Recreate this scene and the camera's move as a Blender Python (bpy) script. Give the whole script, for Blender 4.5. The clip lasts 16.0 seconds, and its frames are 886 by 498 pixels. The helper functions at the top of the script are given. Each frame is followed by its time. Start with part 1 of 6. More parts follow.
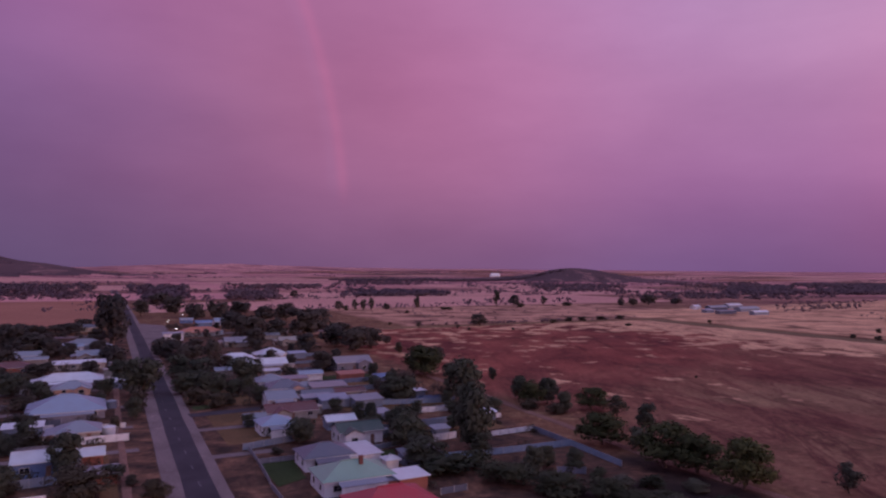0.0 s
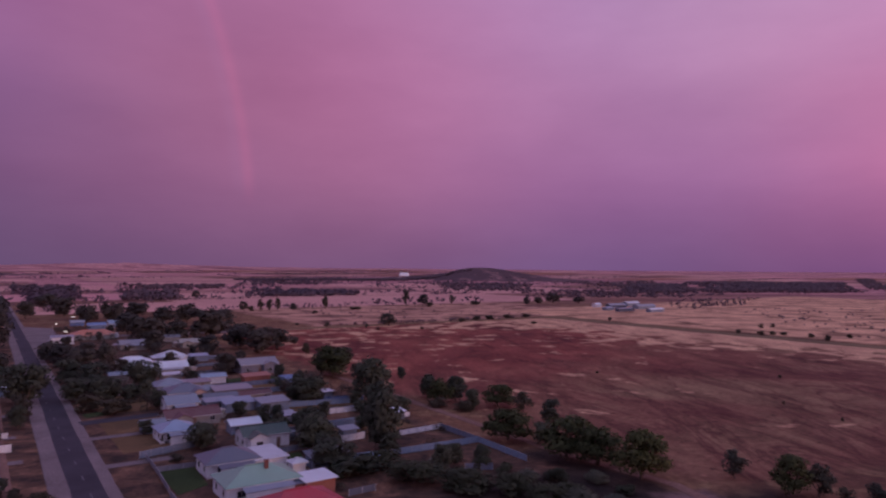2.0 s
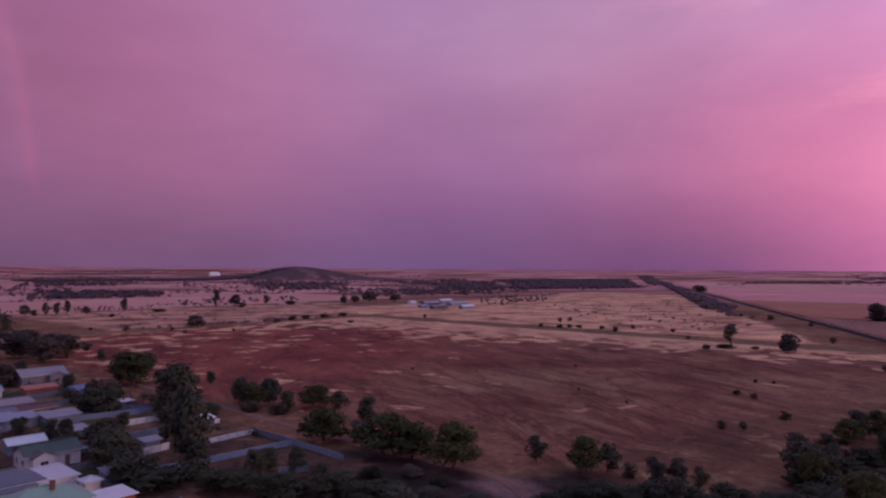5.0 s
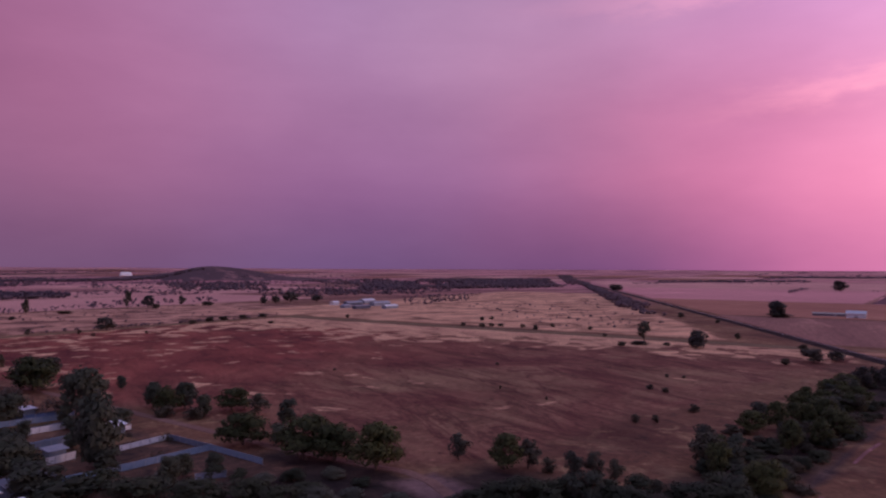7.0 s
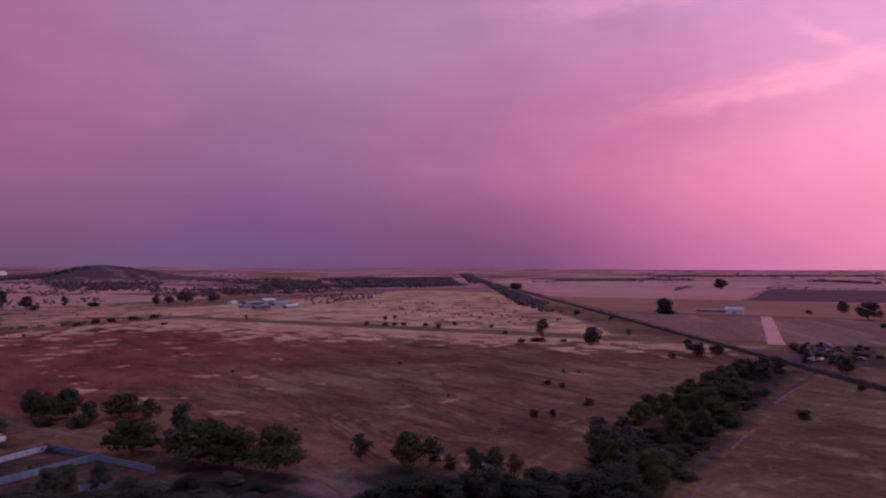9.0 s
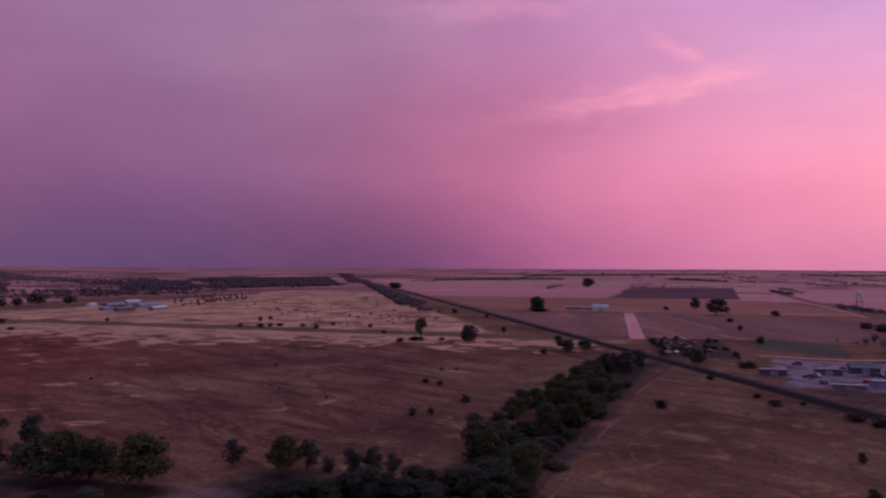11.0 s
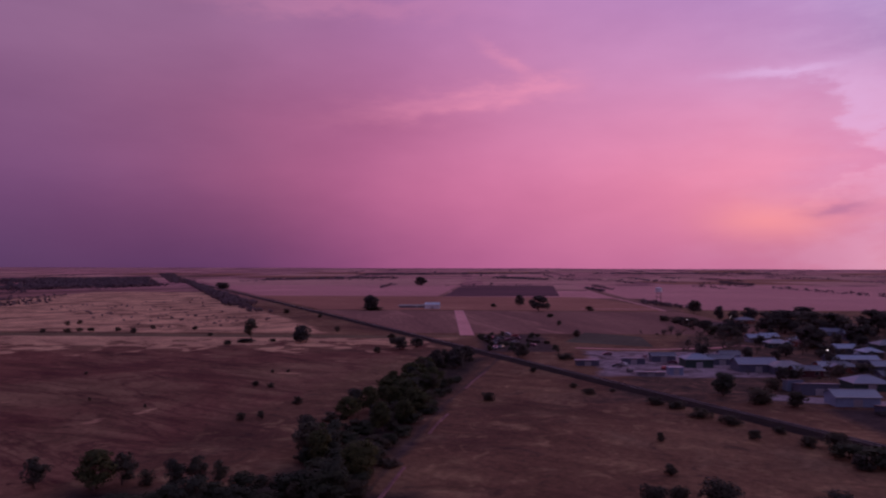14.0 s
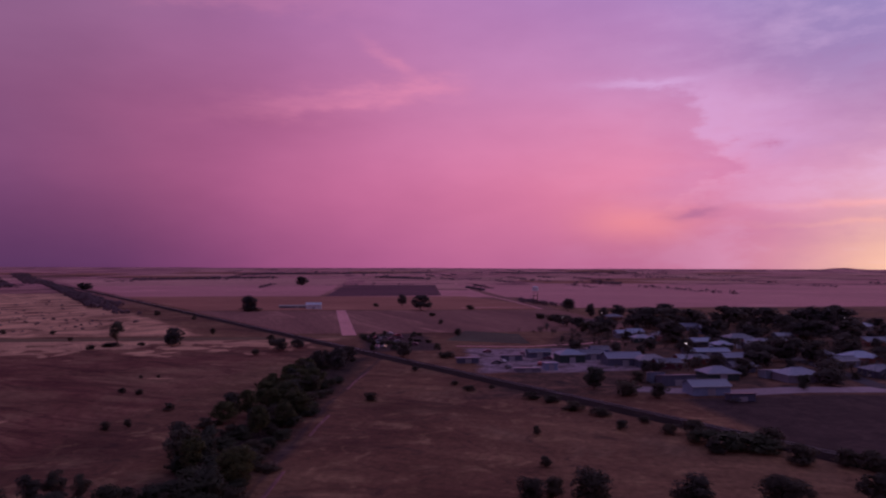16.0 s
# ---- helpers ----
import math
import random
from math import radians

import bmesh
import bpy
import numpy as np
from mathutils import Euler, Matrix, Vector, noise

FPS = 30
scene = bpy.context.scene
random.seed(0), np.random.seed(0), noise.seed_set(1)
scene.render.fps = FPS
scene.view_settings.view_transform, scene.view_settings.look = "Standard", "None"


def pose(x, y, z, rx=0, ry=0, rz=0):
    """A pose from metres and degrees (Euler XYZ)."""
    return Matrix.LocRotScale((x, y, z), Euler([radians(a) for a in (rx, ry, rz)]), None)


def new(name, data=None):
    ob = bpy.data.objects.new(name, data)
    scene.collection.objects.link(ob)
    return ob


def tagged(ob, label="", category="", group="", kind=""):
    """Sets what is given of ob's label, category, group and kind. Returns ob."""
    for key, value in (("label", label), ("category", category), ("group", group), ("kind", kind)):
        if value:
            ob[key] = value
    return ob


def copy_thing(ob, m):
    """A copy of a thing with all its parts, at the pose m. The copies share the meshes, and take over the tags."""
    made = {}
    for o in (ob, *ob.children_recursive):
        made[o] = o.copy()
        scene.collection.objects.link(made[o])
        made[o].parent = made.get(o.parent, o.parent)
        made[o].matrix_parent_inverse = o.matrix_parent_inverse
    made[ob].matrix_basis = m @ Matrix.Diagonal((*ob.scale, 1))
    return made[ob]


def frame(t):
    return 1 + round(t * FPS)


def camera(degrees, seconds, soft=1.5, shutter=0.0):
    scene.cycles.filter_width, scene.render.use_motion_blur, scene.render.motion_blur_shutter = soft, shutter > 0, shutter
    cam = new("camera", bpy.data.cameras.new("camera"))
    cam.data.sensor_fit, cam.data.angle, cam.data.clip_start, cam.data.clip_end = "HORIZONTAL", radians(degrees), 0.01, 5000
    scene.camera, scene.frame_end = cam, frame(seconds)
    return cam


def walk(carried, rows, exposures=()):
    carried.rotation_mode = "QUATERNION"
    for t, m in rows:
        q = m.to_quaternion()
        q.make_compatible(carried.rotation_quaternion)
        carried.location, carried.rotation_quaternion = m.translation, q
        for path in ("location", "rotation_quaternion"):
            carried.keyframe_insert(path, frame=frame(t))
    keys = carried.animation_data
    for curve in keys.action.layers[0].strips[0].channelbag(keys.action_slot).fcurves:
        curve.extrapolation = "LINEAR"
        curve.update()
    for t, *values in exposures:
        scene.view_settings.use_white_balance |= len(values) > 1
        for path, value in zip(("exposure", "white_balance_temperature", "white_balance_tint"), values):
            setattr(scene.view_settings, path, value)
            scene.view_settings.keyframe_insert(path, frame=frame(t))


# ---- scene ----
import itertools
cam = camera(65.38, 16.0, soft=2.2, shutter=0.5)
PATH = [
    (0.0, pose(0, 0, 40, 91.564, -0.398, 0.000)),
    (0.5, pose(0, 0, 40, 91.575, -0.395, -1.741)),
    (1.0, pose(0, 0, 40, 91.583, -0.416, -3.456)),
    (1.5, pose(0, 0, 40, 91.565, -0.378, -5.469)),
    (2.0, pose(0, 0, 40, 91.569, -0.412, -7.517)),
    (2.5, pose(0, 0, 40, 91.566, -0.337, -9.905)),
    (3.0, pose(0, 0, 40, 91.568, -0.315, -12.268)),
    (3.5, pose(0, 0, 40, 91.566, -0.342, -14.853)),
    (4.0, pose(0, 0, 40, 91.571, -0.292, -17.279)),
    (6.5, pose(0, 0, 40, 91.558, -0.254, -28.219)),
    (7.0, pose(0, 0, 40, 91.562, -0.230, -28.964)),
    (7.5, pose(0, 0, 40, 91.536, -0.268, -31.031)),
    (8.0, pose(0, 0, 40, 91.534, -0.241, -32.288)),
    (8.5, pose(0, 0, 40, 91.536, -0.239, -34.582)),
    (9.0, pose(0, 0, 40, 91.512, -0.248, -36.972)),
    (11.5, pose(0, 0, 40, 91.512, -0.222, -49.261)),
    (12.0, pose(0, 0, 40, 91.503, -0.191, -51.439)),
    (12.5, pose(0, 0, 40, 91.500, -0.168, -53.880)),
    (13.0, pose(0, 0, 40, 91.487, -0.189, -56.063)),
    (13.5, pose(0, 0, 40, 91.505, -0.186, -58.481)),
    (14.0, pose(0, 0, 40, 91.484, -0.180, -60.690)),
    (14.5, pose(0, 0, 40, 91.489, -0.182, -63.124)),
    (15.0, pose(0, 0, 40, 91.474, -0.186, -65.351)),
    (15.5, pose(0, 0, 40, 91.479, -0.189, -67.883)),
    (16.0, pose(0, 0, 40, 91.481, -0.197, -70.401)),
]
EXPOSURES = [(0.0, 0.07, 6500, 6), (4.0, -0.07, 6500, 3), (7.0, -0.06, 6500, 1), (9.0, -0.21, 6500, 2), (12.5, -0.64, 6500, 11), (16.0, -1.03, 6450, 37)]
walk(cam, PATH, EXPOSURES)

# ---- sky, sun ----
SUN_AZ, SUN_EL = 130.0, -2.0


def lin(r, g, b, k=1.0):
    """Linear colour of an sRGB triple, times k."""
    def one(v):
        v /= 255.0
        return v / 12.92 if v <= 0.04045 else ((v + 0.055) / 1.055) ** 2.4
    return (one(r) * k, one(g) * k, one(b) * k, 1.0)


world = bpy.data.worlds.new("dusk_sky")
scene.world = world
world.use_nodes = True
wt = world.node_tree
wt.nodes.clear()


def wmath(op, a, b=None, c=None, clamp=False):
    n = wt.nodes.new("ShaderNodeMath")
    n.operation, n.use_clamp = op, clamp
    for i, v in enumerate((a, b, c)):
        if v is None:
            continue
        if isinstance(v, (int, float)):
            n.inputs[i].default_value = v
        else:
            wt.links.new(v, n.inputs[i])
    return n.outputs[0]


def wmix(kind, fac, a, b):
    n = wt.nodes.new("ShaderNodeMix")
    n.data_type, n.blend_type = "RGBA", kind
    for sock, v in ((n.inputs[0], fac), (n.inputs[6], a), (n.inputs[7], b)):
        if isinstance(v, (int, float)):
            sock.default_value = v
        elif isinstance(v, tuple):
            sock.default_value = v
        else:
            wt.links.new(v, sock)
    return n.outputs[2]


sky_dir = wt.nodes.new("ShaderNodeTexCoord").outputs["Generated"]
sep = wt.nodes.new("ShaderNodeSeparateXYZ")
wt.links.new(sky_dir, sep.inputs[0])
sx, sy, sz = sep.outputs
az = wmath("MULTIPLY", wmath("ARCTAN2", sx, sy), 180 / math.pi)
el = wmath("MULTIPLY", wmath("ARCSINE", sz), 180 / math.pi)


def wnoise(sx_, sy_, scale, detail, rough=0.5, shift=0.0):
    """Cloud noise in degrees of azimuth and height."""
    c = wt.nodes.new("ShaderNodeCombineXYZ")
    wt.links.new(wmath("MULTIPLY_ADD", az, sx_, shift), c.inputs[0])
    wt.links.new(wmath("MULTIPLY", el, sy_), c.inputs[1])
    n = wt.nodes.new("ShaderNodeTexNoise")
    n.inputs["Scale"].default_value, n.inputs["Detail"].default_value = scale, detail
    n.inputs["Roughness"].default_value = rough
    wt.links.new(c.outputs[0], n.inputs["Vector"])
    return n.outputs[0]


# the cloud deck's colour round the compass, at four heights above the horizon: (azimuth, stops, r, g, b)
LOW = [(-180, 0.20, 120, 92, 138), (-60, 0.10, 92, 68, 110), (-32, 0.06, 94, 70, 112), (-14, -0.10, 116, 80, 124), (2, -0.17, 126, 85, 132), (18, 0.02, 114, 79, 131), (32, -0.10, 121, 78, 131),
       (45, 0.05, 133, 75, 130), (56, 0.55, 168, 84, 136), (70, 0.70, 192, 98, 146), (86, 0.77, 208, 118, 156), (97, 0.75, 224, 144, 164), (106, 0.75, 250, 202, 158), (118, 0.80, 250, 200, 160), (150, 0.70, 170, 120, 160), (180, 0.20, 120, 92, 138)]
MID = [(-180, 0.20, 130, 100, 145), (-60, 0.20, 100, 70, 114), (-32, 0.17, 110, 74, 120), (-14, -0.08, 150, 92, 140), (2, -0.13, 168, 100, 150), (18, 0.00, 156, 96, 152), (32, -0.03, 168, 101, 158),
       (45, 0.24, 186, 98, 148), (56, 0.52, 204, 104, 152), (70, 0.81, 224, 120, 160), (86, 0.88, 234, 134, 160), (97, 0.93, 222, 146, 176), (106, 0.98, 222, 166, 184), (118, 0.95, 226, 170, 184), (150, 0.70, 170, 130, 170), (180, 0.20, 130, 100, 145)]
HIGH = [(-180, 0.20, 140, 112, 155), (-60, 0.22, 116, 78, 128), (-32, 0.20, 128, 84, 136), (-14, -0.12, 166, 98, 146), (2, -0.10, 184, 108, 160), (18, 0.03, 178, 118, 170), (32, 0.00, 186, 124, 174),
        (45, 0.24, 192, 118, 166), (56, 0.47, 198, 114, 164), (70, 0.81, 208, 132, 176), (86, 0.94, 204, 140, 184), (97, 0.85, 184, 146, 192), (106, 0.84, 178, 151, 198), (118, 0.84, 194, 154, 196), (150, 0.70, 170, 140, 180), (180, 0.20, 140, 112, 155)]
TOP = [(-180, 0.20, 150, 125, 168), (-60, 0.22, 134, 86, 138), (-32, 0.20, 150, 90, 146), (-14, -0.12, 172, 102, 156), (2, -0.10, 184, 116, 170), (18, 0.03, 180, 130, 184), (32, 0.00, 190, 140, 190),
       (45, 0.24, 190, 136, 188), (56, 0.57, 182, 128, 184), (70, 0.81, 178, 128, 184), (86, 0.94, 163, 136, 192), (97, 0.85, 147, 145, 198), (106, 0.84, 142, 150, 202), (118, 0.84, 154, 150, 200), (150, 0.70, 160, 140, 185), (180, 0.20, 150, 125, 168)]
SKY_GAIN = 3.2
az_soft = wmath("ADD", az, wmath("MULTIPLY", wmath("SUBTRACT", wnoise(0.05, 0.12, 1.0, 3), 0.5), 9.0))
fac_az = wmath("DIVIDE", wmath("ADD", az_soft, 180.0), 360.0)


def band(stops):
    n = wt.nodes.new("ShaderNodeValToRGB")
    ramp = n.color_ramp
    ramp.interpolation = "CARDINAL"
    for a, ev, r, g, b in stops[1:-1]:
        ramp.elements.new((a + 180) / 360).color = lin(r, g, b, 2 ** ev / SKY_GAIN)
    ramp.elements[0].color = ramp.elements[len(stops) - 1].color = lin(*stops[0][2:], 2 ** stops[0][1] / SKY_GAIN)
    wt.links.new(fac_az, n.inputs[0])
    return n.outputs[0]


def step(lo, hi):
    n = wt.nodes.new("ShaderNodeMapRange")
    n.interpolation_type = "SMOOTHSTEP"
    n.inputs["From Min"].default_value, n.inputs["From Max"].default_value = lo, hi
    wt.links.new(el, n.inputs["Value"])
    return n.outputs[0]


sky = wmix("MIX", step(-2.0, 9.0), band(LOW), band(MID))
sky = wmix("MIX", step(4.0, 17.0), sky, band(HIGH))
sky = wmix("MIX", step(11.0, 26.0), sky, band(TOP))
sky = wmix("MIX", step(22.0, 48.0), sky, lin(144, 141, 190, 1.18 / SKY_GAIN))
# soft cloud texture, streaks and the broken cloud round the sunset
grain = wnoise(0.04, 0.10, 1.0, 6, 0.55, 3.0)
sky = wmix("MULTIPLY", 1.0, sky, wmix("MIX", grain, (0.72, 0.66, 0.75, 1), (1.22, 1.28, 1.20, 1)))
ragged = wnoise(0.12, 0.4, 1.0, 5, 0.6, 7.0)


def bell(x, mid, width):
    d = wmath("DIVIDE", wmath("SUBTRACT", x, mid), width)
    return wmath("POWER", math.e, wmath("MULTIPLY", wmath("MULTIPLY", d, d), -1.0))


def ease(x, lo, hi):
    n = wt.nodes.new("ShaderNodeMapRange")
    n.interpolation_type = "SMOOTHSTEP"
    n.inputs["From Min"].default_value, n.inputs["From Max"].default_value = lo, hi
    wt.links.new(x, n.inputs["Value"])
    return n.outputs[0]


shred = wmath("SUBTRACT", wnoise(0.20, 0.55, 1.0, 6, 0.62, 11.0), 0.5)
wisps = wmath("ADD", wnoise(0.16, 0.9, 1.0, 5, 0.65, 31.0), -0.12)
# a ragged lit wisp that ends in a head, with a tuft above it
line = wmath("SUBTRACT", el, wmath("MULTIPLY_ADD", az, 0.12, wmath("MULTIPLY_ADD", shred, 4.0, 6.06)))
head = wmath("MULTIPLY", ease(az, 46.0, 69.0), wmath("SUBTRACT", 1.0, ease(az, 69.5, 74.0)))
streak = wmath("MULTIPLY", wmath("MULTIPLY", bell(line, 0.0, 0.9), head), wisps)
tuft_line = wmath("SUBTRACT", el, wmath("MULTIPLY_ADD", az, -0.52, wmath("MULTIPLY_ADD", shred, 3.5, 51.0)))
tuft = wmath("MULTIPLY", wmath("MULTIPLY", bell(tuft_line, 0.0, 0.55), bell(az, 66.0, 2.0)), wmath("MULTIPLY", wisps, 0.8))
high = wmath("MULTIPLY", wmath("MULTIPLY", bell(wmath("MULTIPLY_ADD", shred, 4.0, el), 20.6, 0.8), bell(az, 52.0, 11.0)), 0.16)
streak = wmath("ADD", streak, wmath("ADD", tuft, high), None, True)
sky = wmix("MIX", wmath("MULTIPLY", streak, 0.95), sky, lin(255, 152, 176, 1.75 / SKY_GAIN))
torn = wnoise(0.085, 0.21, 1.0, 7, 0.6, 21.0)
hole = wmath("MULTIPLY", wmath("MULTIPLY", wmath("SUBTRACT", torn, 0.47), 8.0, None, True), bell(az, 108.0, 17.0), None, True)
sky = wmix("MIX", wmath("MULTIPLY", hole, 0.30), sky, lin(228, 198, 228, 2.1 / SKY_GAIN))
dull = wmath("MULTIPLY", wmath("MULTIPLY", wmath("SUBTRACT", 0.45, torn), 7.0, None, True), bell(az, 110.0, 17.0), None, True)
sky = wmix("MIX", wmath("MULTIPLY", dull, 0.40), sky, lin(172, 112, 166, 1.7 / SKY_GAIN))
peach = wmath("MULTIPLY", bell(wmath("MULTIPLY_ADD", ragged, 1.5, el), 4.4, 1.5), bell(az, 86.0, 4.2))
sky = wmix("MIX", wmath("MULTIPLY", peach, 0.5), sky, lin(255, 152, 132, 2.0 / SKY_GAIN))
glow_line = wmath("MULTIPLY", bell(wmath("MULTIPLY_ADD", shred, 1.2, el), 4.6, 0.28), bell(az, 108.0, 9.0))
sky = wmix("MIX", wmath("MULTIPLY", glow_line, 0.6), sky, lin(255, 176, 150, 2.2 / SKY_GAIN))
ember = wmath("MULTIPLY", bell(el, 0.0, 2.4), bell(az, 116.0, 13.0))
sky = wmix("MIX", wmath("MULTIPLY", ember, 0.85), sky, lin(255, 214, 138, 2.6 / SKY_GAIN))
glow_low = wmath("MULTIPLY", bell(wmath("MULTIPLY_ADD", shred, 1.6, el), 3.3, 0.22), bell(az, 106.0, 8.0))
sky = wmix("MIX", wmath("MULTIPLY", glow_low, 0.45), sky, lin(255, 184, 150, 2.0 / SKY_GAIN))
# the rain bank's bulging edge, with a pale lavender rim behind it
edge = wmath("SUBTRACT", az, wmath("MULTIPLY_ADD", wmath("POWER", wmath("ABSOLUTE", wmath("SUBTRACT", el, 9.2)), 2.0), -0.17, 93.2))
edge = wmath("ADD", wmath("MULTIPLY_ADD", shred, 10.0, edge), wmath("MULTIPLY", wmath("SUBTRACT", torn, 0.5), 14.0))
rim = wmath("MULTIPLY", wmath("MULTIPLY", ease(edge, -1.2, 1.6), bell(edge, 0.8, 4.5)), wmath("MULTIPLY", ease(el, 5.0, 10.5), wmath("SUBTRACT", 1.0, ease(el, 12.5, 16.0))))
sky = wmix("MIX", wmath("MULTIPLY", rim, 0.48), sky, lin(214, 172, 214, 2.0 / SKY_GAIN))
bank = wmath("MULTIPLY", wmath("SUBTRACT", 1.0, ease(edge, -1.0, 0.5)), wmath("MULTIPLY", bell(edge, -1.0, 4.0), bell(el, 8.5, 4.0)))
sky = wmix("MIX", wmath("MULTIPLY", bank, 0.30), sky, lin(206, 112, 164, 1.75 / SKY_GAIN))
slit = wmath("MULTIPLY", bell(wmath("MULTIPLY_ADD", shred, 2.2, el), 14.5, 0.32), bell(az, 87.0, 4.0))
sky = wmix("MIX", wmath("MULTIPLY", slit, 0.60), sky, lin(214, 180, 220, 2.0 / SKY_GAIN))
puff = wmath("MULTIPLY", bell(wmath("MULTIPLY_ADD", shred, 3.0, el), 4.3, 0.5), bell(az, 90.5, 2.0))
sky = wmix("MIX", wmath("MULTIPLY", puff, 0.55), sky, lin(176, 110, 160, 1.5 / SKY_GAIN))
# the rainbow stands 42 degrees from the point opposite the sun
anti = Vector((-math.sin(radians(SUN_AZ)), -math.cos(radians(SUN_AZ)), math.sin(radians(-SUN_EL))))
dot = wt.nodes.new("ShaderNodeVectorMath")
dot.operation = "DOT_PRODUCT"
wt.links.new(sky_dir, dot.inputs[0])
dot.inputs[1].default_value = anti
bow_angle = wmath("MULTIPLY", wmath("ARCCOSINE", dot.outputs["Value"]), 180 / math.pi)
bow_fade = wmath("MULTIPLY", wmath("MULTIPLY", step(4.5, 7.5), bell(az, -9.0, 12.0)), wmath("MULTIPLY_ADD", wmath("SUBTRACT", grain, 0.5), 2.0, 1.0))
sky = wmix("ADD", wmath("MULTIPLY", bow_fade, bell(bow_angle, 41.75, 0.46)), sky, (0.016, 0.001, 0.003, 1))
sky = wmix("ADD", wmath("MULTIPLY", bow_fade, bell(bow_angle, 41.0, 0.5)), sky, (0.002, 0.002, 0.004, 1))
tone = wt.nodes.new("ShaderNodeHueSaturation")
tone.inputs["Saturation"].default_value = 0.92
wt.links.new(sky, tone.inputs["Color"])
sky = tone.outputs[0]
back = wt.nodes.new("ShaderNodeBackground")
wt.links.new(sky, back.inputs["Color"])
back.inputs["Strength"].default_value = SKY_GAIN
wt.links.new(back.outputs[0], wt.nodes.new("ShaderNodeOutputWorld").inputs[0])

sun = new("sun", bpy.data.lights.new("sun", "SUN"))
sun.data.energy, sun.data.angle, sun.data.color = 0.6, radians(14), (1.0, 0.50, 0.42)
sun_way = Vector((math.sin(radians(SUN_AZ)), math.cos(radians(SUN_AZ)), 0.12))
sun.rotation_mode = "QUATERNION"
sun.rotation_quaternion = sun_way.to_track_quat("Z", "Y")

# ---- materials ----


def mat(name):
    m = bpy.data.materials.new(name)
    m.use_nodes = True
    return m, m.node_tree, m.node_tree.nodes["Principled BSDF"]


def coords(nt, space="Object", scale=(1, 1, 1), turn=0.0):
    tc, mp = nt.nodes.new("ShaderNodeTexCoord"), nt.nodes.new("ShaderNodeMapping")
    mp.inputs["Scale"].default_value, mp.inputs["Rotation"].default_value = scale, (0, 0, turn)
    nt.links.new(tc.outputs[space], mp.inputs[0])
    return mp.outputs[0]


def noise_tex(nt, vec, scale, detail=4, rough=0.55, warp=0.0):
    n = nt.nodes.new("ShaderNodeTexNoise")
    n.inputs["Scale"].default_value, n.inputs["Detail"].default_value = scale, detail
    n.inputs["Roughness"].default_value, n.inputs["Distortion"].default_value = rough, warp
    nt.links.new(vec, n.inputs["Vector"])
    return n.outputs[0]


def ramp(nt, fac, stops):
    n = nt.nodes.new("ShaderNodeValToRGB")
    for i, (p, c) in enumerate(stops):
        e = n.color_ramp.elements[i] if i < 2 else n.color_ramp.elements.new(p)
        e.position, e.color = p, (*c, 1) if len(c) == 3 else c
    nt.links.new(fac, n.inputs[0])
    return n.outputs[0]


def mix(nt, fac, a, b, kind="MIX"):
    n = nt.nodes.new("ShaderNodeMix")
    n.data_type, n.blend_type = "RGBA", kind
    for sock, v in ((n.inputs[0], fac), (n.inputs[6], a), (n.inputs[7], b)):
        if isinstance(v, (int, float)):
            sock.default_value = v
        elif isinstance(v, tuple):
            sock.default_value = (*v, 1) if len(v) == 3 else v
        else:
            nt.links.new(v, sock)
    return n.outputs[2]


def bump(nt, bsdf, height, strength, dist):
    b = nt.nodes.new("ShaderNodeBump")
    b.inputs["Strength"].default_value, b.inputs["Distance"].default_value = strength, dist
    nt.links.new(height, b.inputs["Height"])
    nt.links.new(b.outputs[0], bsdf.inputs["Normal"])


GRID = 27.0      # the streets and paddocks lie turned by this many degrees


def land(name, base, dark, pale, patch=0.02, cover=0.6, rough=0.95, fine=0.5, stretch=(1, 1, 1), turn=0.0, rows=None):
    """Earth and grass: broad drifts, patches of another growth, tufts."""
    m, nt, bs = mat(name)
    v = coords(nt, "Object", stretch, turn)
    if rows is not None:
        # worked in long rows that run at this angle
        v.node.vector_type = "TEXTURE"
        v.node.inputs["Rotation"].default_value, v.node.inputs["Scale"].default_value = (0, 0, radians(rows)), (9, 1, 1)
    broad, patches, tuft = noise_tex(nt, v, patch * 0.4, 5), noise_tex(nt, v, patch, 6, 0.62, 0.6), noise_tex(nt, v, fine, 5, 0.7)
    col = ramp(nt, broad, [(0.35, dark), (0.62, base)])
    col = mix(nt, ramp(nt, patches, [(cover, (0, 0, 0)), (cover + 0.10, (1, 1, 1))]), col, pale)
    col = mix(nt, 0.75, col, ramp(nt, tuft, [(0.25, (0.45, 0.43, 0.45)), (0.75, (1.36, 1.29, 1.35))]), "MULTIPLY")
    nt.links.new(col, bs.inputs["Base Color"])
    bs.inputs["Roughness"].default_value = rough
    bs.inputs["Specular IOR Level"].default_value = 0.1
    bump(nt, bs, tuft, 0.6, 0.25)
    return m


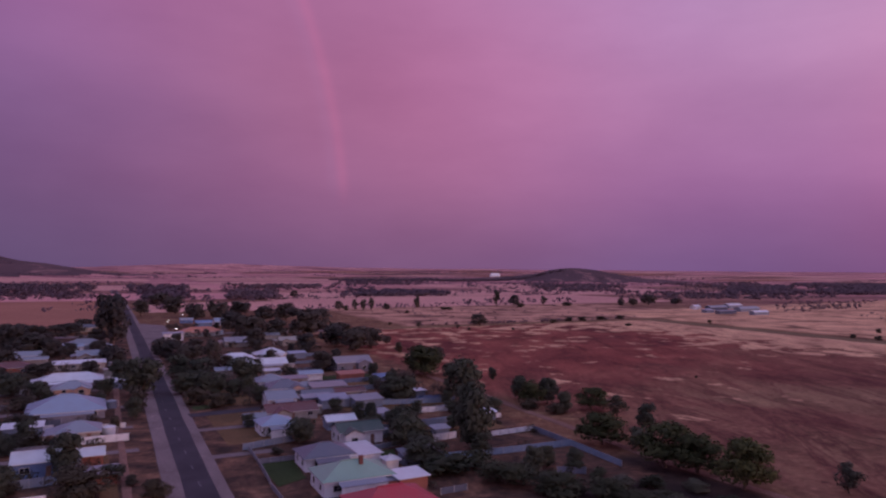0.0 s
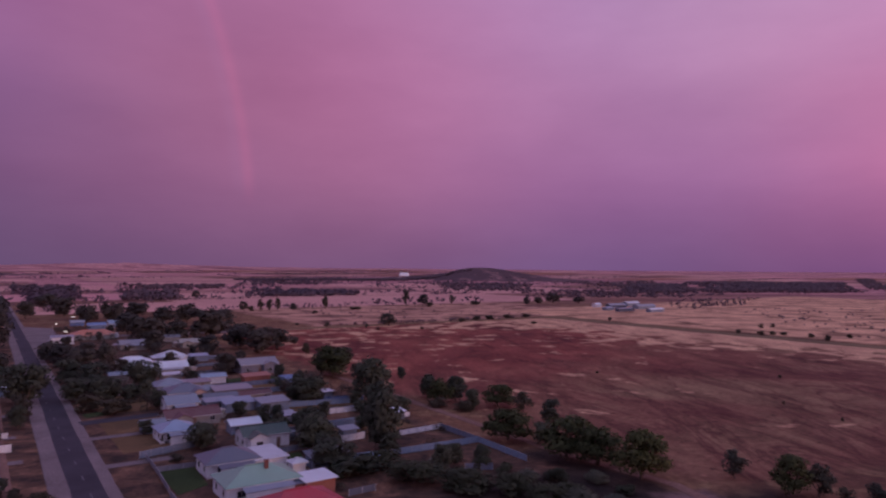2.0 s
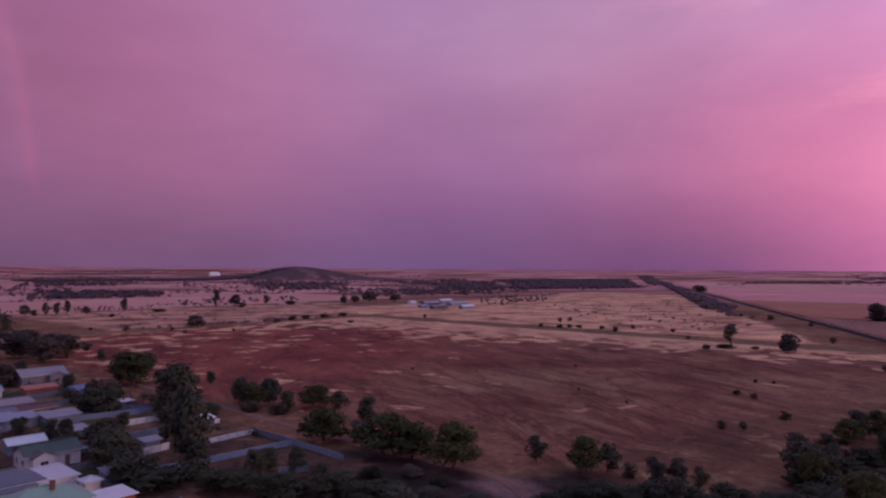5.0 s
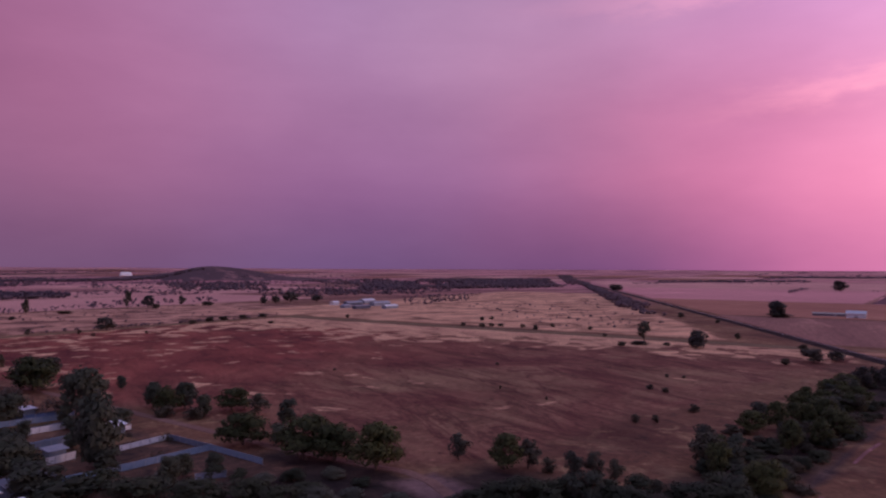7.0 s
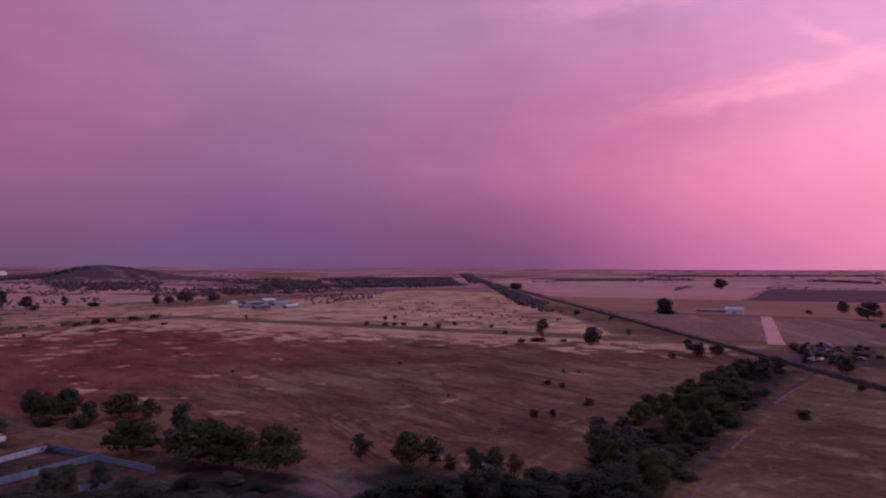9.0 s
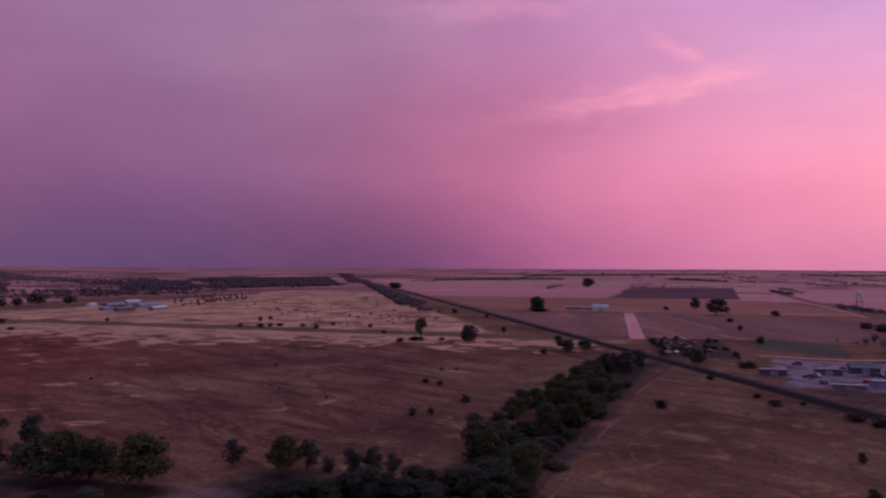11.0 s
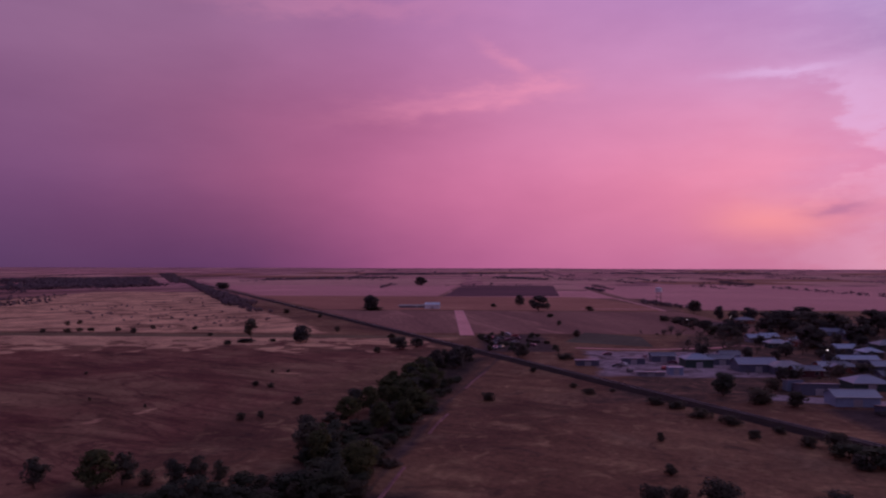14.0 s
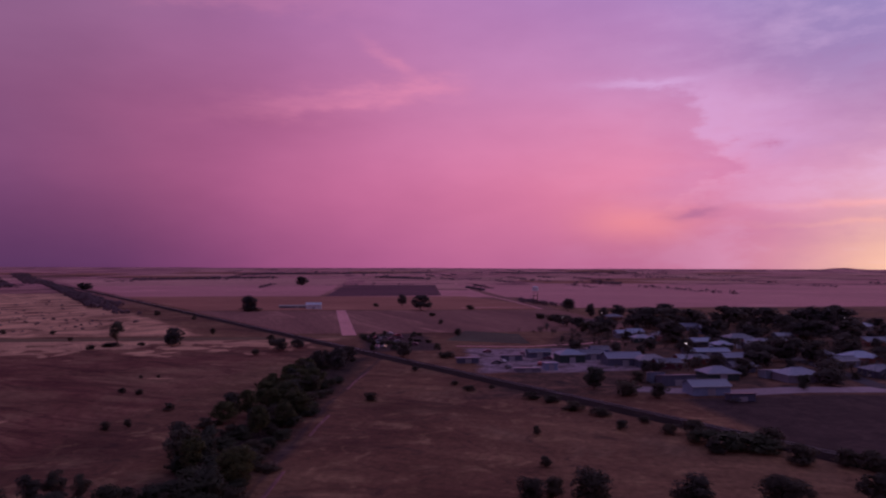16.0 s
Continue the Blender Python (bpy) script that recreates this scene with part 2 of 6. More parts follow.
def region_ground():
    """The open ground: dry grass, with the red paddock, straw paddocks, scrub leaf fall with tree shade painted in and
    town earth in ragged-edged regions of the grid.
    """
    m, nt, bs = mat("dry_ground")
    tc = nt.nodes.new("ShaderNodeTexCoord").outputs["Object"]
    turned = coords(nt, "Object", (1, 1, 1), radians(-GRID))
    sp = nt.nodes.new("ShaderNodeSeparateXYZ")
    nt.links.new(turned, sp.inputs[0])
    gv, gu = sp.outputs[0], sp.outputs[1]

    def calc(op, p, q=None, r=None, clamp=False):
        n = nt.nodes.new("ShaderNodeMath")
        n.operation, n.use_clamp = op, clamp
        for i, v in enumerate((p, q, r)):
            if isinstance(v, (int, float)):
                n.inputs[i].default_value = v
            elif v is not None:
                nt.links.new(v, n.inputs[i])
        return n.outputs[0]

    rag = calc("SUBTRACT", noise_tex(nt, tc, 0.035, 6, 0.65), 0.5)
    wide = calc("SUBTRACT", noise_tex(nt, tc, 0.006, 4), 0.5)

    def inside(limits, ragged, soft):
        """1 within all half planes (cu, cv, offset): cu*u + cv*v + offset > 0, with a ragged edge."""
        least = None
        for cu, cv, off in limits:
            k = 1.0 / math.hypot(cu, cv)
            d = calc("MULTIPLY_ADD", gu, cu * k, calc("MULTIPLY_ADD", gv, cv * k, off * k))
            least = d if least is None else calc("MINIMUM", least, d)
        least = calc("MULTIPLY_ADD", rag, ragged, least)
        return calc("DIVIDE", least, soft, None, True)

    def area(u0, u1, v0, v1):
        return [(1, 0, -u0), (-1, 0, u1), (0, 1, -v0), (0, -1, v1)]

    broad, patchy, tuft = noise_tex(nt, tc, 0.010, 5), noise_tex(nt, tc, 0.034, 7, 0.66, 0.5), noise_tex(nt, tc, 0.55, 6, 0.72)
    clumps = noise_tex(nt, tc, 0.11, 6, 0.7, 0.8)
    col = ramp(nt, broad, [(0.34, (0.112, 0.051, 0.037)), (0.50, (0.188, 0.098, 0.058)), (0.66, (0.238, 0.139, 0.077))])
    col = mix(nt, ramp(nt, patchy, [(0.55, (0, 0, 0)), (0.68, (0.75, 0.75, 0.75))]), col, (0.27, 0.18, 0.105))
    col = mix(nt, ramp(nt, clumps, [(0.30, (0.8, 0.8, 0.8)), (0.44, (0, 0, 0))]), col, (0.070, 0.042, 0.032))
    col = mix(nt, ramp(nt, clumps, [(0.54, (0, 0, 0)), (0.65, (0.85, 0.85, 0.85))]), col, (0.32, 0.203, 0.108))
    # far plain: stubble, paled and pinked with distance to stand in for haze
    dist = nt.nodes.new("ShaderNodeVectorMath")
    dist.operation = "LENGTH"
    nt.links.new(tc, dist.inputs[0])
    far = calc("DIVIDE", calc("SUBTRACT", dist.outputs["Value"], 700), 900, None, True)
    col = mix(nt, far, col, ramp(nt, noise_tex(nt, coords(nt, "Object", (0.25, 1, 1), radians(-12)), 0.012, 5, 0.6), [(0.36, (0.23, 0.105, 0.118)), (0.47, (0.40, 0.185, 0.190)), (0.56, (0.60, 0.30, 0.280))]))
    # the red paddock, brown and weedy towards the gums, with bleached patches in its far half
    red = ramp(nt, noise_tex(nt, tc, 0.016, 6, 0.6, 0.7), [(0.33, (0.135, 0.038, 0.033)), (0.50, (0.230, 0.066, 0.050)), (0.68, (0.280, 0.096, 0.066))])
    weedy = ramp(nt, noise_tex(nt, tc, 0.014, 6, 0.62, 1.2), [(0.36, (0.145, 0.056, 0.042)), (0.47, (0.218, 0.104, 0.068)), (0.62, (0.248, 0.146, 0.086))])
    nearness = calc("MULTIPLY_ADD", wide, 2.2, calc("DIVIDE", calc("SUBTRACT", calc("MULTIPLY_ADD", gv, 0.35, 175.0), gu), 90.0), True)
    rills = noise_tex(nt, coords(nt, "Object", (1.0, 0.22, 1)), 0.045, 5, 0.6, 1.4)
    weedy = mix(nt, ramp(nt, rills, [(0.455, (0, 0, 0)), (0.50, (0.75, 0.75, 0.75)), (0.545, (0, 0, 0))]), weedy, (0.105, 0.036, 0.031))
    red = mix(nt, nearness, red, weedy)
    spots = noise_tex(nt, tc, 0.058, 5, 0.55, 0.4)
    bleach = calc("MULTIPLY_ADD", calc("SUBTRACT", gu, 120.0), 0.00045, calc("MULTIPLY_ADD", wide, 0.35, calc("MULTIPLY_ADD", calc("MAXIMUM", calc("SUBTRACT", gv, 285.0), 0.0), 0.0030, spots)))
    red = mix(nt, ramp(nt, bleach, [(0.640, (0, 0, 0)), (0.700, (0.95, 0.95, 0.95))]), red, (0.60, 0.36, 0.215))
    streaks = noise_tex(nt, coords(nt, "Object", (1.0, 0.35, 1), radians(-60)), 0.075, 6, 0.68, 0.8)
    red = mix(nt, 0.8, red, ramp(nt, streaks, [(0.34, (0.48, 0.43, 0.45)), (0.50, (1.0, 1.0, 1.0)), (0.66, (1.36, 1.48, 1.4))]), "MULTIPLY")
    col = mix(nt, 0.8, col, ramp(nt, streaks, [(0.34, (0.62, 0.58, 0.58)), (0.50, (1.0, 1.0, 1.0)), (0.66, (1.3, 1.36, 1.3))]), "MULTIPLY")
    specks = noise_tex(nt, tc, 0.30, 4, 0.6)
    red = mix(nt, ramp(nt, specks, [(0.30, (0.85, 0.85, 0.85)), (0.38, (0, 0, 0))]), red, (0.075, 0.030, 0.024))
    red = mix(nt, ramp(nt, specks, [(0.66, (0, 0, 0)), (0.74, (0.55, 0.55, 0.55))]), red, (0.40, 0.225, 0.14))
    col = mix(nt, inside([(1, 0.24, -102), (-1, 0, 419), (0, 1, -113), (0, -1, 391)], 26, 7), col, red)
    # straw
    def drawn(c):
        return mix(nt, 0.75, c, ramp(nt, combed, [(0.36, (0.50, 0.47, 0.50)), (0.50, (0.98, 0.98, 0.98)), (0.64, (1.22, 1.22, 1.2))]), "MULTIPLY")

    combed = noise_tex(nt, coords(nt, "Object", (0.22, 1.0, 1), radians(-38)), 0.055, 6, 0.66, 0.5)
    straw = ramp(nt, patchy, [(0.36, (0.20, 0.112, 0.072)), (0.43, (0.45, 0.262, 0.155)), (0.53, (0.69, 0.415, 0.245))])
    worn = ramp(nt, patchy, [(0.38, (0.150, 0.080, 0.060)), (0.47, (0.37, 0.205, 0.140)), (0.57, (0.60, 0.345, 0.230))])
    col = mix(nt, inside(area(428, 640, 190, 520), 22, 8), col, drawn(worn))
    col = mix(nt, inside([(1, -0.507, 128), (0, 1, -408), (-1, 0.10, 470), (0, -1, 1050)], 30, 8), col, drawn(straw))
    # leaf litter and rough garden ground, darkened with painted shade under the trees
    litter_shade = ramp(nt, clumps, [(0.35, (0.024, 0.019, 0.018)), (0.65, (0.062, 0.043, 0.034))])
    col = mix(nt, inside([(1, 0.16, -37), (-1, -0.14, 57), (0, 1, -100), (0, -1, 310)], 18, 7), col, litter_shade)
    col = mix(nt, inside([(1, 0, -40), (-1, 0, 118), (0, 1, -50), (0, -1, 110)], 12, 5), col, litter_shade)
    col = mix(nt, inside([(1, 0, -6), (-1, -0.3, 112), (0, 1, -96), (0, -1, 126)], 14, 6), col, litter_shade)
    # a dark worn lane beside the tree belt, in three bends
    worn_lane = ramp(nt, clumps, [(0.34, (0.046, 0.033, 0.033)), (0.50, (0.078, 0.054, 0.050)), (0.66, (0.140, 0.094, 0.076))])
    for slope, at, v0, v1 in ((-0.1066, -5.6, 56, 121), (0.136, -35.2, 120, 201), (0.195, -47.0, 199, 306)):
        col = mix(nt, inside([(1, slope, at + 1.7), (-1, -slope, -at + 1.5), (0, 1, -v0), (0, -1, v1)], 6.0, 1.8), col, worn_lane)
    # a bare clearing where the dirt track ends
    col = mix(nt, inside([(1, 0.25, -89), (-1, -0.35, 118), (-0.3, 1, -76), (0.3, -1, 90)], 7, 3), col, ramp(nt, clumps, [(0.35, (0.13, 0.085, 0.080)), (0.65, (0.24, 0.155, 0.140))]))
    # town earth
    earth = ramp(nt, clumps, [(0.36, (0.046, 0.034, 0.028)), (0.50, (0.112, 0.066, 0.047)), (0.64, (0.24, 0.135, 0.086))])
    col = mix(nt, inside(area(100, 440, -270, 101), 6, 4), col, earth)
    col = mix(nt, inside([(-1, -0.45, 60), (0, 1, -205), (0, -1, 520), (1, 0, 470)], 14, 6), col, earth)
    col = mix(nt, inside(area(-44, -2, 326, 416), 12, 5), col, ramp(nt, clumps, [(0.35, (0.045, 0.031, 0.031)), (0.7, (0.105, 0.070, 0.064))]))
    # cinders by the railway, and the depot's broken concrete
    col = mix(nt, inside([(-1, 0, -97), (1, 0, 250), (0, 1, -128), (0, -1, 204)], 12, 5), col, ramp(nt, clumps, [(0.35, (0.040, 0.027, 0.028)), (0.7, (0.085, 0.056, 0.055))]))
    col = mix(nt, inside([(-1, -0.1, -20), (1, 0, 126), (0, 1, -256), (0, -1, 336)], 18, 3), col, ramp(nt, clumps, [(0.38, (0.095, 0.068, 0.068)), (0.48, (0.27, 0.215, 0.235)), (0.66, (0.42, 0.345, 0.37))]))
    col = mix(nt, 0.8, col, ramp(nt, tuft, [(0.25, (0.42, 0.395, 0.425)), (0.75, (1.42, 1.32, 1.40))]), "MULTIPLY")
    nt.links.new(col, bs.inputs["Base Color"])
    bs.inputs["Roughness"].default_value, bs.inputs["Specular IOR Level"].default_value = 0.95, 0.1
    bump(nt, bs, tuft, 0.7, 0.3)
    return m


M_PLAIN = region_ground()
# both stubbles carry the pink haze of distance in their colour
M_STRAW2 = land("pale_stubble", (0.66, 0.36, 0.30), (0.54, 0.285, 0.245), (0.36, 0.185, 0.17), 0.010, 0.62)
M_STUBBLE = land("mauve_stubble", (0.67, 0.318, 0.306), (0.57, 0.268, 0.258), (0.74, 0.375, 0.345), 0.008, 0.58)
M_BROWN = land("brown_fallow", (0.42, 0.20, 0.135), (0.33, 0.15, 0.105), (0.48, 0.26, 0.165), 0.02, 0.6)
M_DARKFIELD = land("dark_ploughed_field", (0.155, 0.074, 0.092), (0.115, 0.055, 0.068), (0.20, 0.10, 0.105), 0.01, 0.6)
M_PLOUGH = land("bare_brown_field", (0.30, 0.158, 0.125), (0.22, 0.112, 0.092), (0.40, 0.215, 0.165), 0.06, 0.56, rows=39)
M_WEEDS = land("green_weeds", (0.118, 0.112, 0.078), (0.088, 0.080, 0.060), (0.170, 0.140, 0.098), 0.05, 0.58)
M_DIRT = land("dirt_track", (0.28, 0.165, 0.13), (0.19, 0.11, 0.09), (0.36, 0.22, 0.17), 0.15, 0.6, fine=1.6)
M_TRACK = land("worn_wheel_track", (0.33, 0.160, 0.162), (0.20, 0.100, 0.100), (0.43, 0.215, 0.210), 0.3, 0.6, fine=1.6)
# dark hill scrub, with a purple haze tint mixed into its colour
M_HILL = land("hill_scrub_ground", (0.120, 0.078, 0.086), (0.085, 0.056, 0.064), (0.30, 0.17, 0.165), 0.016, 0.57, stretch=(1, 0.4, 1))
M_PALEROAD = land("pale_gravel_road", (0.80, 0.40, 0.38), (0.72, 0.35, 0.33), (0.84, 0.46, 0.42), 0.05, 0.6, fine=1.0)
M_GRAVEL = land("gravel_shoulder", (0.255, 0.205, 0.205), (0.19, 0.15, 0.15), (0.31, 0.25, 0.245), 0.2, 0.6, fine=2.5)
M_LAWN = land("watered_lawn", (0.056, 0.078, 0.030), (0.038, 0.058, 0.024), (0.105, 0.095, 0.045), 0.15, 0.62, fine=2.0)
M_DRYLAWN = land("dry_yard_grass", (0.21, 0.125, 0.066), (0.13, 0.085, 0.046), (0.28, 0.165, 0.085), 0.11, 0.58, fine=1.6)
M_CONCRETE = land("concrete_yard", (0.39, 0.325, 0.345), (0.27, 0.22, 0.235), (0.48, 0.41, 0.43), 0.1, 0.6, 0.8, 1.5)
M_LANE = land("olive_grass_lane", (0.200, 0.146, 0.082), (0.150, 0.108, 0.062), (0.26, 0.185, 0.105), 0.05, 0.6)
M_BALLAST = land("dark_rail_ballast", (0.042, 0.029, 0.027), (0.029, 0.020, 0.019), (0.062, 0.043, 0.038), 0.2, 0.6, 0.95, 3.0)

M_ASPHALT, _nt, _bs = mat("worn_asphalt")
_v = coords(_nt)
_a, _b = noise_tex(_nt, _v, 0.12, 5), noise_tex(_nt, _v, 6.0, 3)
_nt.links.new(mix(_nt, 0.5, ramp(_nt, _a, [(0.3, (0.036, 0.030, 0.042)), (0.7, (0.060, 0.050, 0.066))]), ramp(_nt, _b, [(0.2, (0.6, 0.6, 0.6)), (0.8, (1.3, 1.3, 1.3))]), "MULTIPLY"), _bs.inputs["Base Color"])
_bs.inputs["Roughness"].default_value = 0.85
_bs.inputs["Specular IOR Level"].default_value = 0.25
bump(_nt, _bs, _b, 0.3, 0.02)


def sheet_metal(name, colour, rough=0.42):
    """Painted or zinc corrugated sheet, ribbed down the slope, with dust and rust."""
    m, nt, bs = mat("roof_" + name)
    v = coords(nt)
    dust, rust = noise_tex(nt, v, 0.35, 5), noise_tex(nt, v, 1.7, 6, 0.7)
    info = nt.nodes.new("ShaderNodeObjectInfo")
    col = mix(nt, ramp(nt, dust, [(0.35, (0, 0, 0)), (0.75, (0.5, 0.5, 0.5))]), colour, tuple(0.6 * c + 0.07 for c in colour))
    col = mix(nt, ramp(nt, rust, [(0.62, (0, 0, 0)), (0.78, (0.55, 0.55, 0.55))]), col, (0.16, 0.08, 0.05))
    col = mix(nt, 0.5, col, ramp(nt, info.outputs["Random"], [(0.0, (0.75, 0.75, 0.75)), (1.0, (1.2, 1.2, 1.2))]), "MULTIPLY")
    nt.links.new(col, bs.inputs["Base Color"])
    bs.inputs["Roughness"].default_value, bs.inputs["Metallic"].default_value = rough, 0.15
    w = nt.nodes.new("ShaderNodeTexWave")
    w.inputs["Scale"].default_value = 2.2
    nt.links.new(v, w.inputs["Vector"])
    bump(nt, bs, w.outputs[1], 0.5, 0.03)
    return m


def wall_paint(name, colour):
    m, nt, bs = mat("wall_" + name)
    v = coords(nt)
    grime, fine = noise_tex(nt, v, 0.8, 5), noise_tex(nt, v, 9.0, 3)
    col = mix(nt, ramp(nt, grime, [(0.4, (0, 0, 0)), (0.75, (0.45, 0.45, 0.45))]), colour, tuple(0.55 * c for c in colour))
    nt.links.new(col, bs.inputs["Base Color"])
    bs.inputs["Roughness"].default_value = 0.8
    bump(nt, bs, fine, 0.2, 0.01)
    return m


TONES = {"green": (0.22, 0.36, 0.29), "crimson": (0.42, 0.035, 0.06), "slate": (0.115, 0.13, 0.18), "darkgreen": (0.04, 0.075, 0.065), "paleblue": (0.25, 0.33, 0.45),
         "maroon": (0.12, 0.04, 0.045), "zinc": (0.235, 0.275, 0.345), "white": (0.62, 0.68, 0.75), "rose": (0.245, 0.235, 0.275), "cream": (0.36, 0.335, 0.30),
         "orange": (0.50, 0.17, 0.10), "blue": (0.16, 0.24, 0.44), "peach": (0.62, 0.42, 0.33), "brick": (0.32, 0.12, 0.085), "greyblue": (0.20, 0.23, 0.32)}
ROOF = {k: sheet_metal(k, c) for k, c in TONES.items()}
WALL = {k: wall_paint(k, c) for k, c in {**TONES, "white": (0.80, 0.81, 0.83)}.items()}


def plain(name, colour, rough=0.6, metal=0.0):
    m, nt, bs = mat(name)
    n = noise_tex(nt, coords(nt), 3.0, 4)
    nt.links.new(ramp(nt, n, [(0.3, tuple(0.8 * c for c in colour)), (0.7, tuple(min(1, 1.12 * c) for c in colour))]), bs.inputs["Base Color"])
    bs.inputs["Roughness"].default_value, bs.inputs["Metallic"].default_value = rough, metal
    return m


M_FRAME = plain("window_frame_paint", (0.62, 0.60, 0.58), 0.5)
M_PANE = plain("dark_window_glass", (0.03, 0.03, 0.04), 0.08)
M_DOOR = plain("painted_door", (0.22, 0.13, 0.10), 0.55)
M_DARKSTEEL = plain("rusted_dark_steel", (0.07, 0.05, 0.05), 0.7)
M_TIMBER = plain("weathered_timber", (0.20, 0.15, 0.12), 0.85)
M_STEEL = plain("galvanised_steel", (0.42, 0.42, 0.45), 0.45, 0.5)
M_RUBBER = plain("black_rubber", (0.02, 0.02, 0.02), 0.8)
M_LINE = plain("faded_road_paint", (0.17, 0.16, 0.18), 0.85)
M_BRICK = plain("red_brick", (0.17, 0.062, 0.052), 0.85)


def leaves(name, dark, light):
    m, nt, bs = mat(name)
    geo, info = nt.nodes.new("ShaderNodeNewGeometry"), nt.nodes.new("ShaderNodeObjectInfo")
    col = ramp(nt, geo.outputs["Random Per Island"], [(0.0, dark), (1.0, light)])
    col = mix(nt, 0.6, col, ramp(nt, info.outputs["Random"], [(0.0, (0.65, 0.68, 0.7)), (1.0, (1.25, 1.15, 0.95))]), "MULTIPLY")
    nt.links.new(col, bs.inputs["Base Color"])
    bs.inputs["Roughness"].default_value = 0.7
    bs.inputs["Specular IOR Level"].default_value = 0.15
    thru, both = nt.nodes.new("ShaderNodeBsdfTranslucent"), nt.nodes.new("ShaderNodeMixShader")
    nt.links.new(col, thru.inputs["Color"])
    both.inputs[0].default_value = 0.42
    nt.links.new(bs.outputs[0], both.inputs[1])
    nt.links.new(thru.outputs[0], both.inputs[2])
    nt.links.new(both.outputs[0], nt.nodes["Material Output"].inputs["Surface"])
    return m


M_LEAF = leaves("gum_leaves", (0.074, 0.081, 0.067), (0.116, 0.125, 0.090))
# greyer gum leaves for far trees, the haze put into their colour
M_LEAF_HAZED = leaves("dusty_gum_leaves", (0.076, 0.070, 0.068), (0.122, 0.108, 0.096))
M_LEAF_GREEN = leaves("green_gum_leaves", (0.055, 0.065, 0.034), (0.128, 0.135, 0.059))
M_LEAF_DULL = leaves("grey_olive_leaves", (0.065, 0.064, 0.054), (0.129, 0.123, 0.094))
M_LEAF_SHRUB = leaves("saltbush_leaves", (0.069, 0.060, 0.049), (0.125, 0.109, 0.082))
M_LEAF_DARK = leaves("dark_garden_leaves", (0.052, 0.060, 0.046), (0.094, 0.103, 0.067))
# far scrub leaves, paled towards mauve: distance haze painted as leaf colour
M_LEAF_FAR_HAZE = leaves("far_scrub_leaves", (0.126, 0.090, 0.120), (0.210, 0.152, 0.184))
M_LEAF_GREY = leaves("grey_saltbush_leaves", (0.100, 0.108, 0.092), (0.165, 0.172, 0.140))
M_BARK = plain("gum_bark", (0.16, 0.11, 0.085), 0.9)




def glow(name, colour, strength):
    m, nt, bs = mat(name)
    bs.inputs["Base Color"].default_value = (*colour, 1)
    bs.inputs["Emission Color"].default_value, bs.inputs["Emission Strength"].default_value = (*colour, 1), strength
    return m


M_LAMP = glow("lamp_lens", (1.0, 0.93, 0.80), 3.2)
M_TAIL = glow("tail_lamp_lens", (1.0, 0.12, 0.16), 5.0)

# ---- mesh helpers ----


def part(name, bm, material, parent=None, label=""):
    me = bpy.data.meshes.new(name)
    bm.to_mesh(me)
    bm.free()
    me.materials.append(material)
    ob = new(name, me)
    ob.parent = parent
    return tagged(ob, label) if label else ob


def part_data(name, verts, faces, material, parent=None):
    me = bpy.data.meshes.new(name)
    me.from_pydata(verts, [], faces)
    me.materials.append(material)
    ob = new(name, me)
    ob.parent = parent
    return ob


def box(bm, x0, x1, y0, y1, z0, z1):
    v = [bm.verts.new(p) for p in ((x0, y0, z0), (x1, y0, z0), (x1, y1, z0), (x0, y1, z0), (x0, y0, z1), (x1, y0, z1), (x1, y1, z1), (x0, y1, z1))]
    for f in ((0, 3, 2, 1), (4, 5, 6, 7), (0, 1, 5, 4), (1, 2, 6, 5), (2, 3, 7, 6), (3, 0, 4, 7)):
        bm.faces.new([v[i] for i in f])
    return v


def tube(verts, faces, pts, radii, sides=6):
    """A tapered tube along pts, added to lists."""
    start = len(verts)
    for i, (p, r) in enumerate(zip(pts, radii)):
        p = Vector(p)
        d = (Vector(pts[min(i + 1, len(pts) - 1)]) - Vector(pts[max(i - 1, 0)])).normalized()
        a = d.orthogonal().normalized()
        b = d.cross(a)
        for k in range(sides):
            t = 2 * math.pi * k / sides
            verts.append(tuple(p + r * (math.cos(t) * a + math.sin(t) * b)))
    for i in range(len(pts) - 1):
        for k in range(sides):
            n = (k + 1) % sides
            faces.append((start + i * sides + k, start + i * sides + n, start + (i + 1) * sides + n, start + (i + 1) * sides + k))


def thing(name, x, y, turn=0.0, z=0.0):
    ob = new(name)
    ob.matrix_basis = pose(x, y, z, 0, 0, turn)
    return ob


def uv_xy(u, v):
    """Town grid to metres: u runs along the main road, v across it."""
    s, c = math.sin(radians(GRID)), math.cos(radians(GRID))
    return (-s * u + c * v, c * u + s * v)


# ---- the ground ----
HILLS = [(10.6, 2150.0, 29.0, 115.0, 130.0), (7.5, 2300.0, 15.0, 240.0, 150.0), (13.2, 2200.0, 15.0, 190.0, 150.0), (-36.5, 2700.0, 74.0, 330.0, 300.0), (-30.0, 2800.0, 14.0, 260.0, 200.0),
         (100.5, 4700.0, 15.0, 100.0, 120.0), (97.0, 4700.0, 5.0, 160.0, 120.0), (-9.0, 4600.0, 18.0, 700.0, 150.0), (-19.0, 4500.0, 30.0, 600.0, 150.0)]


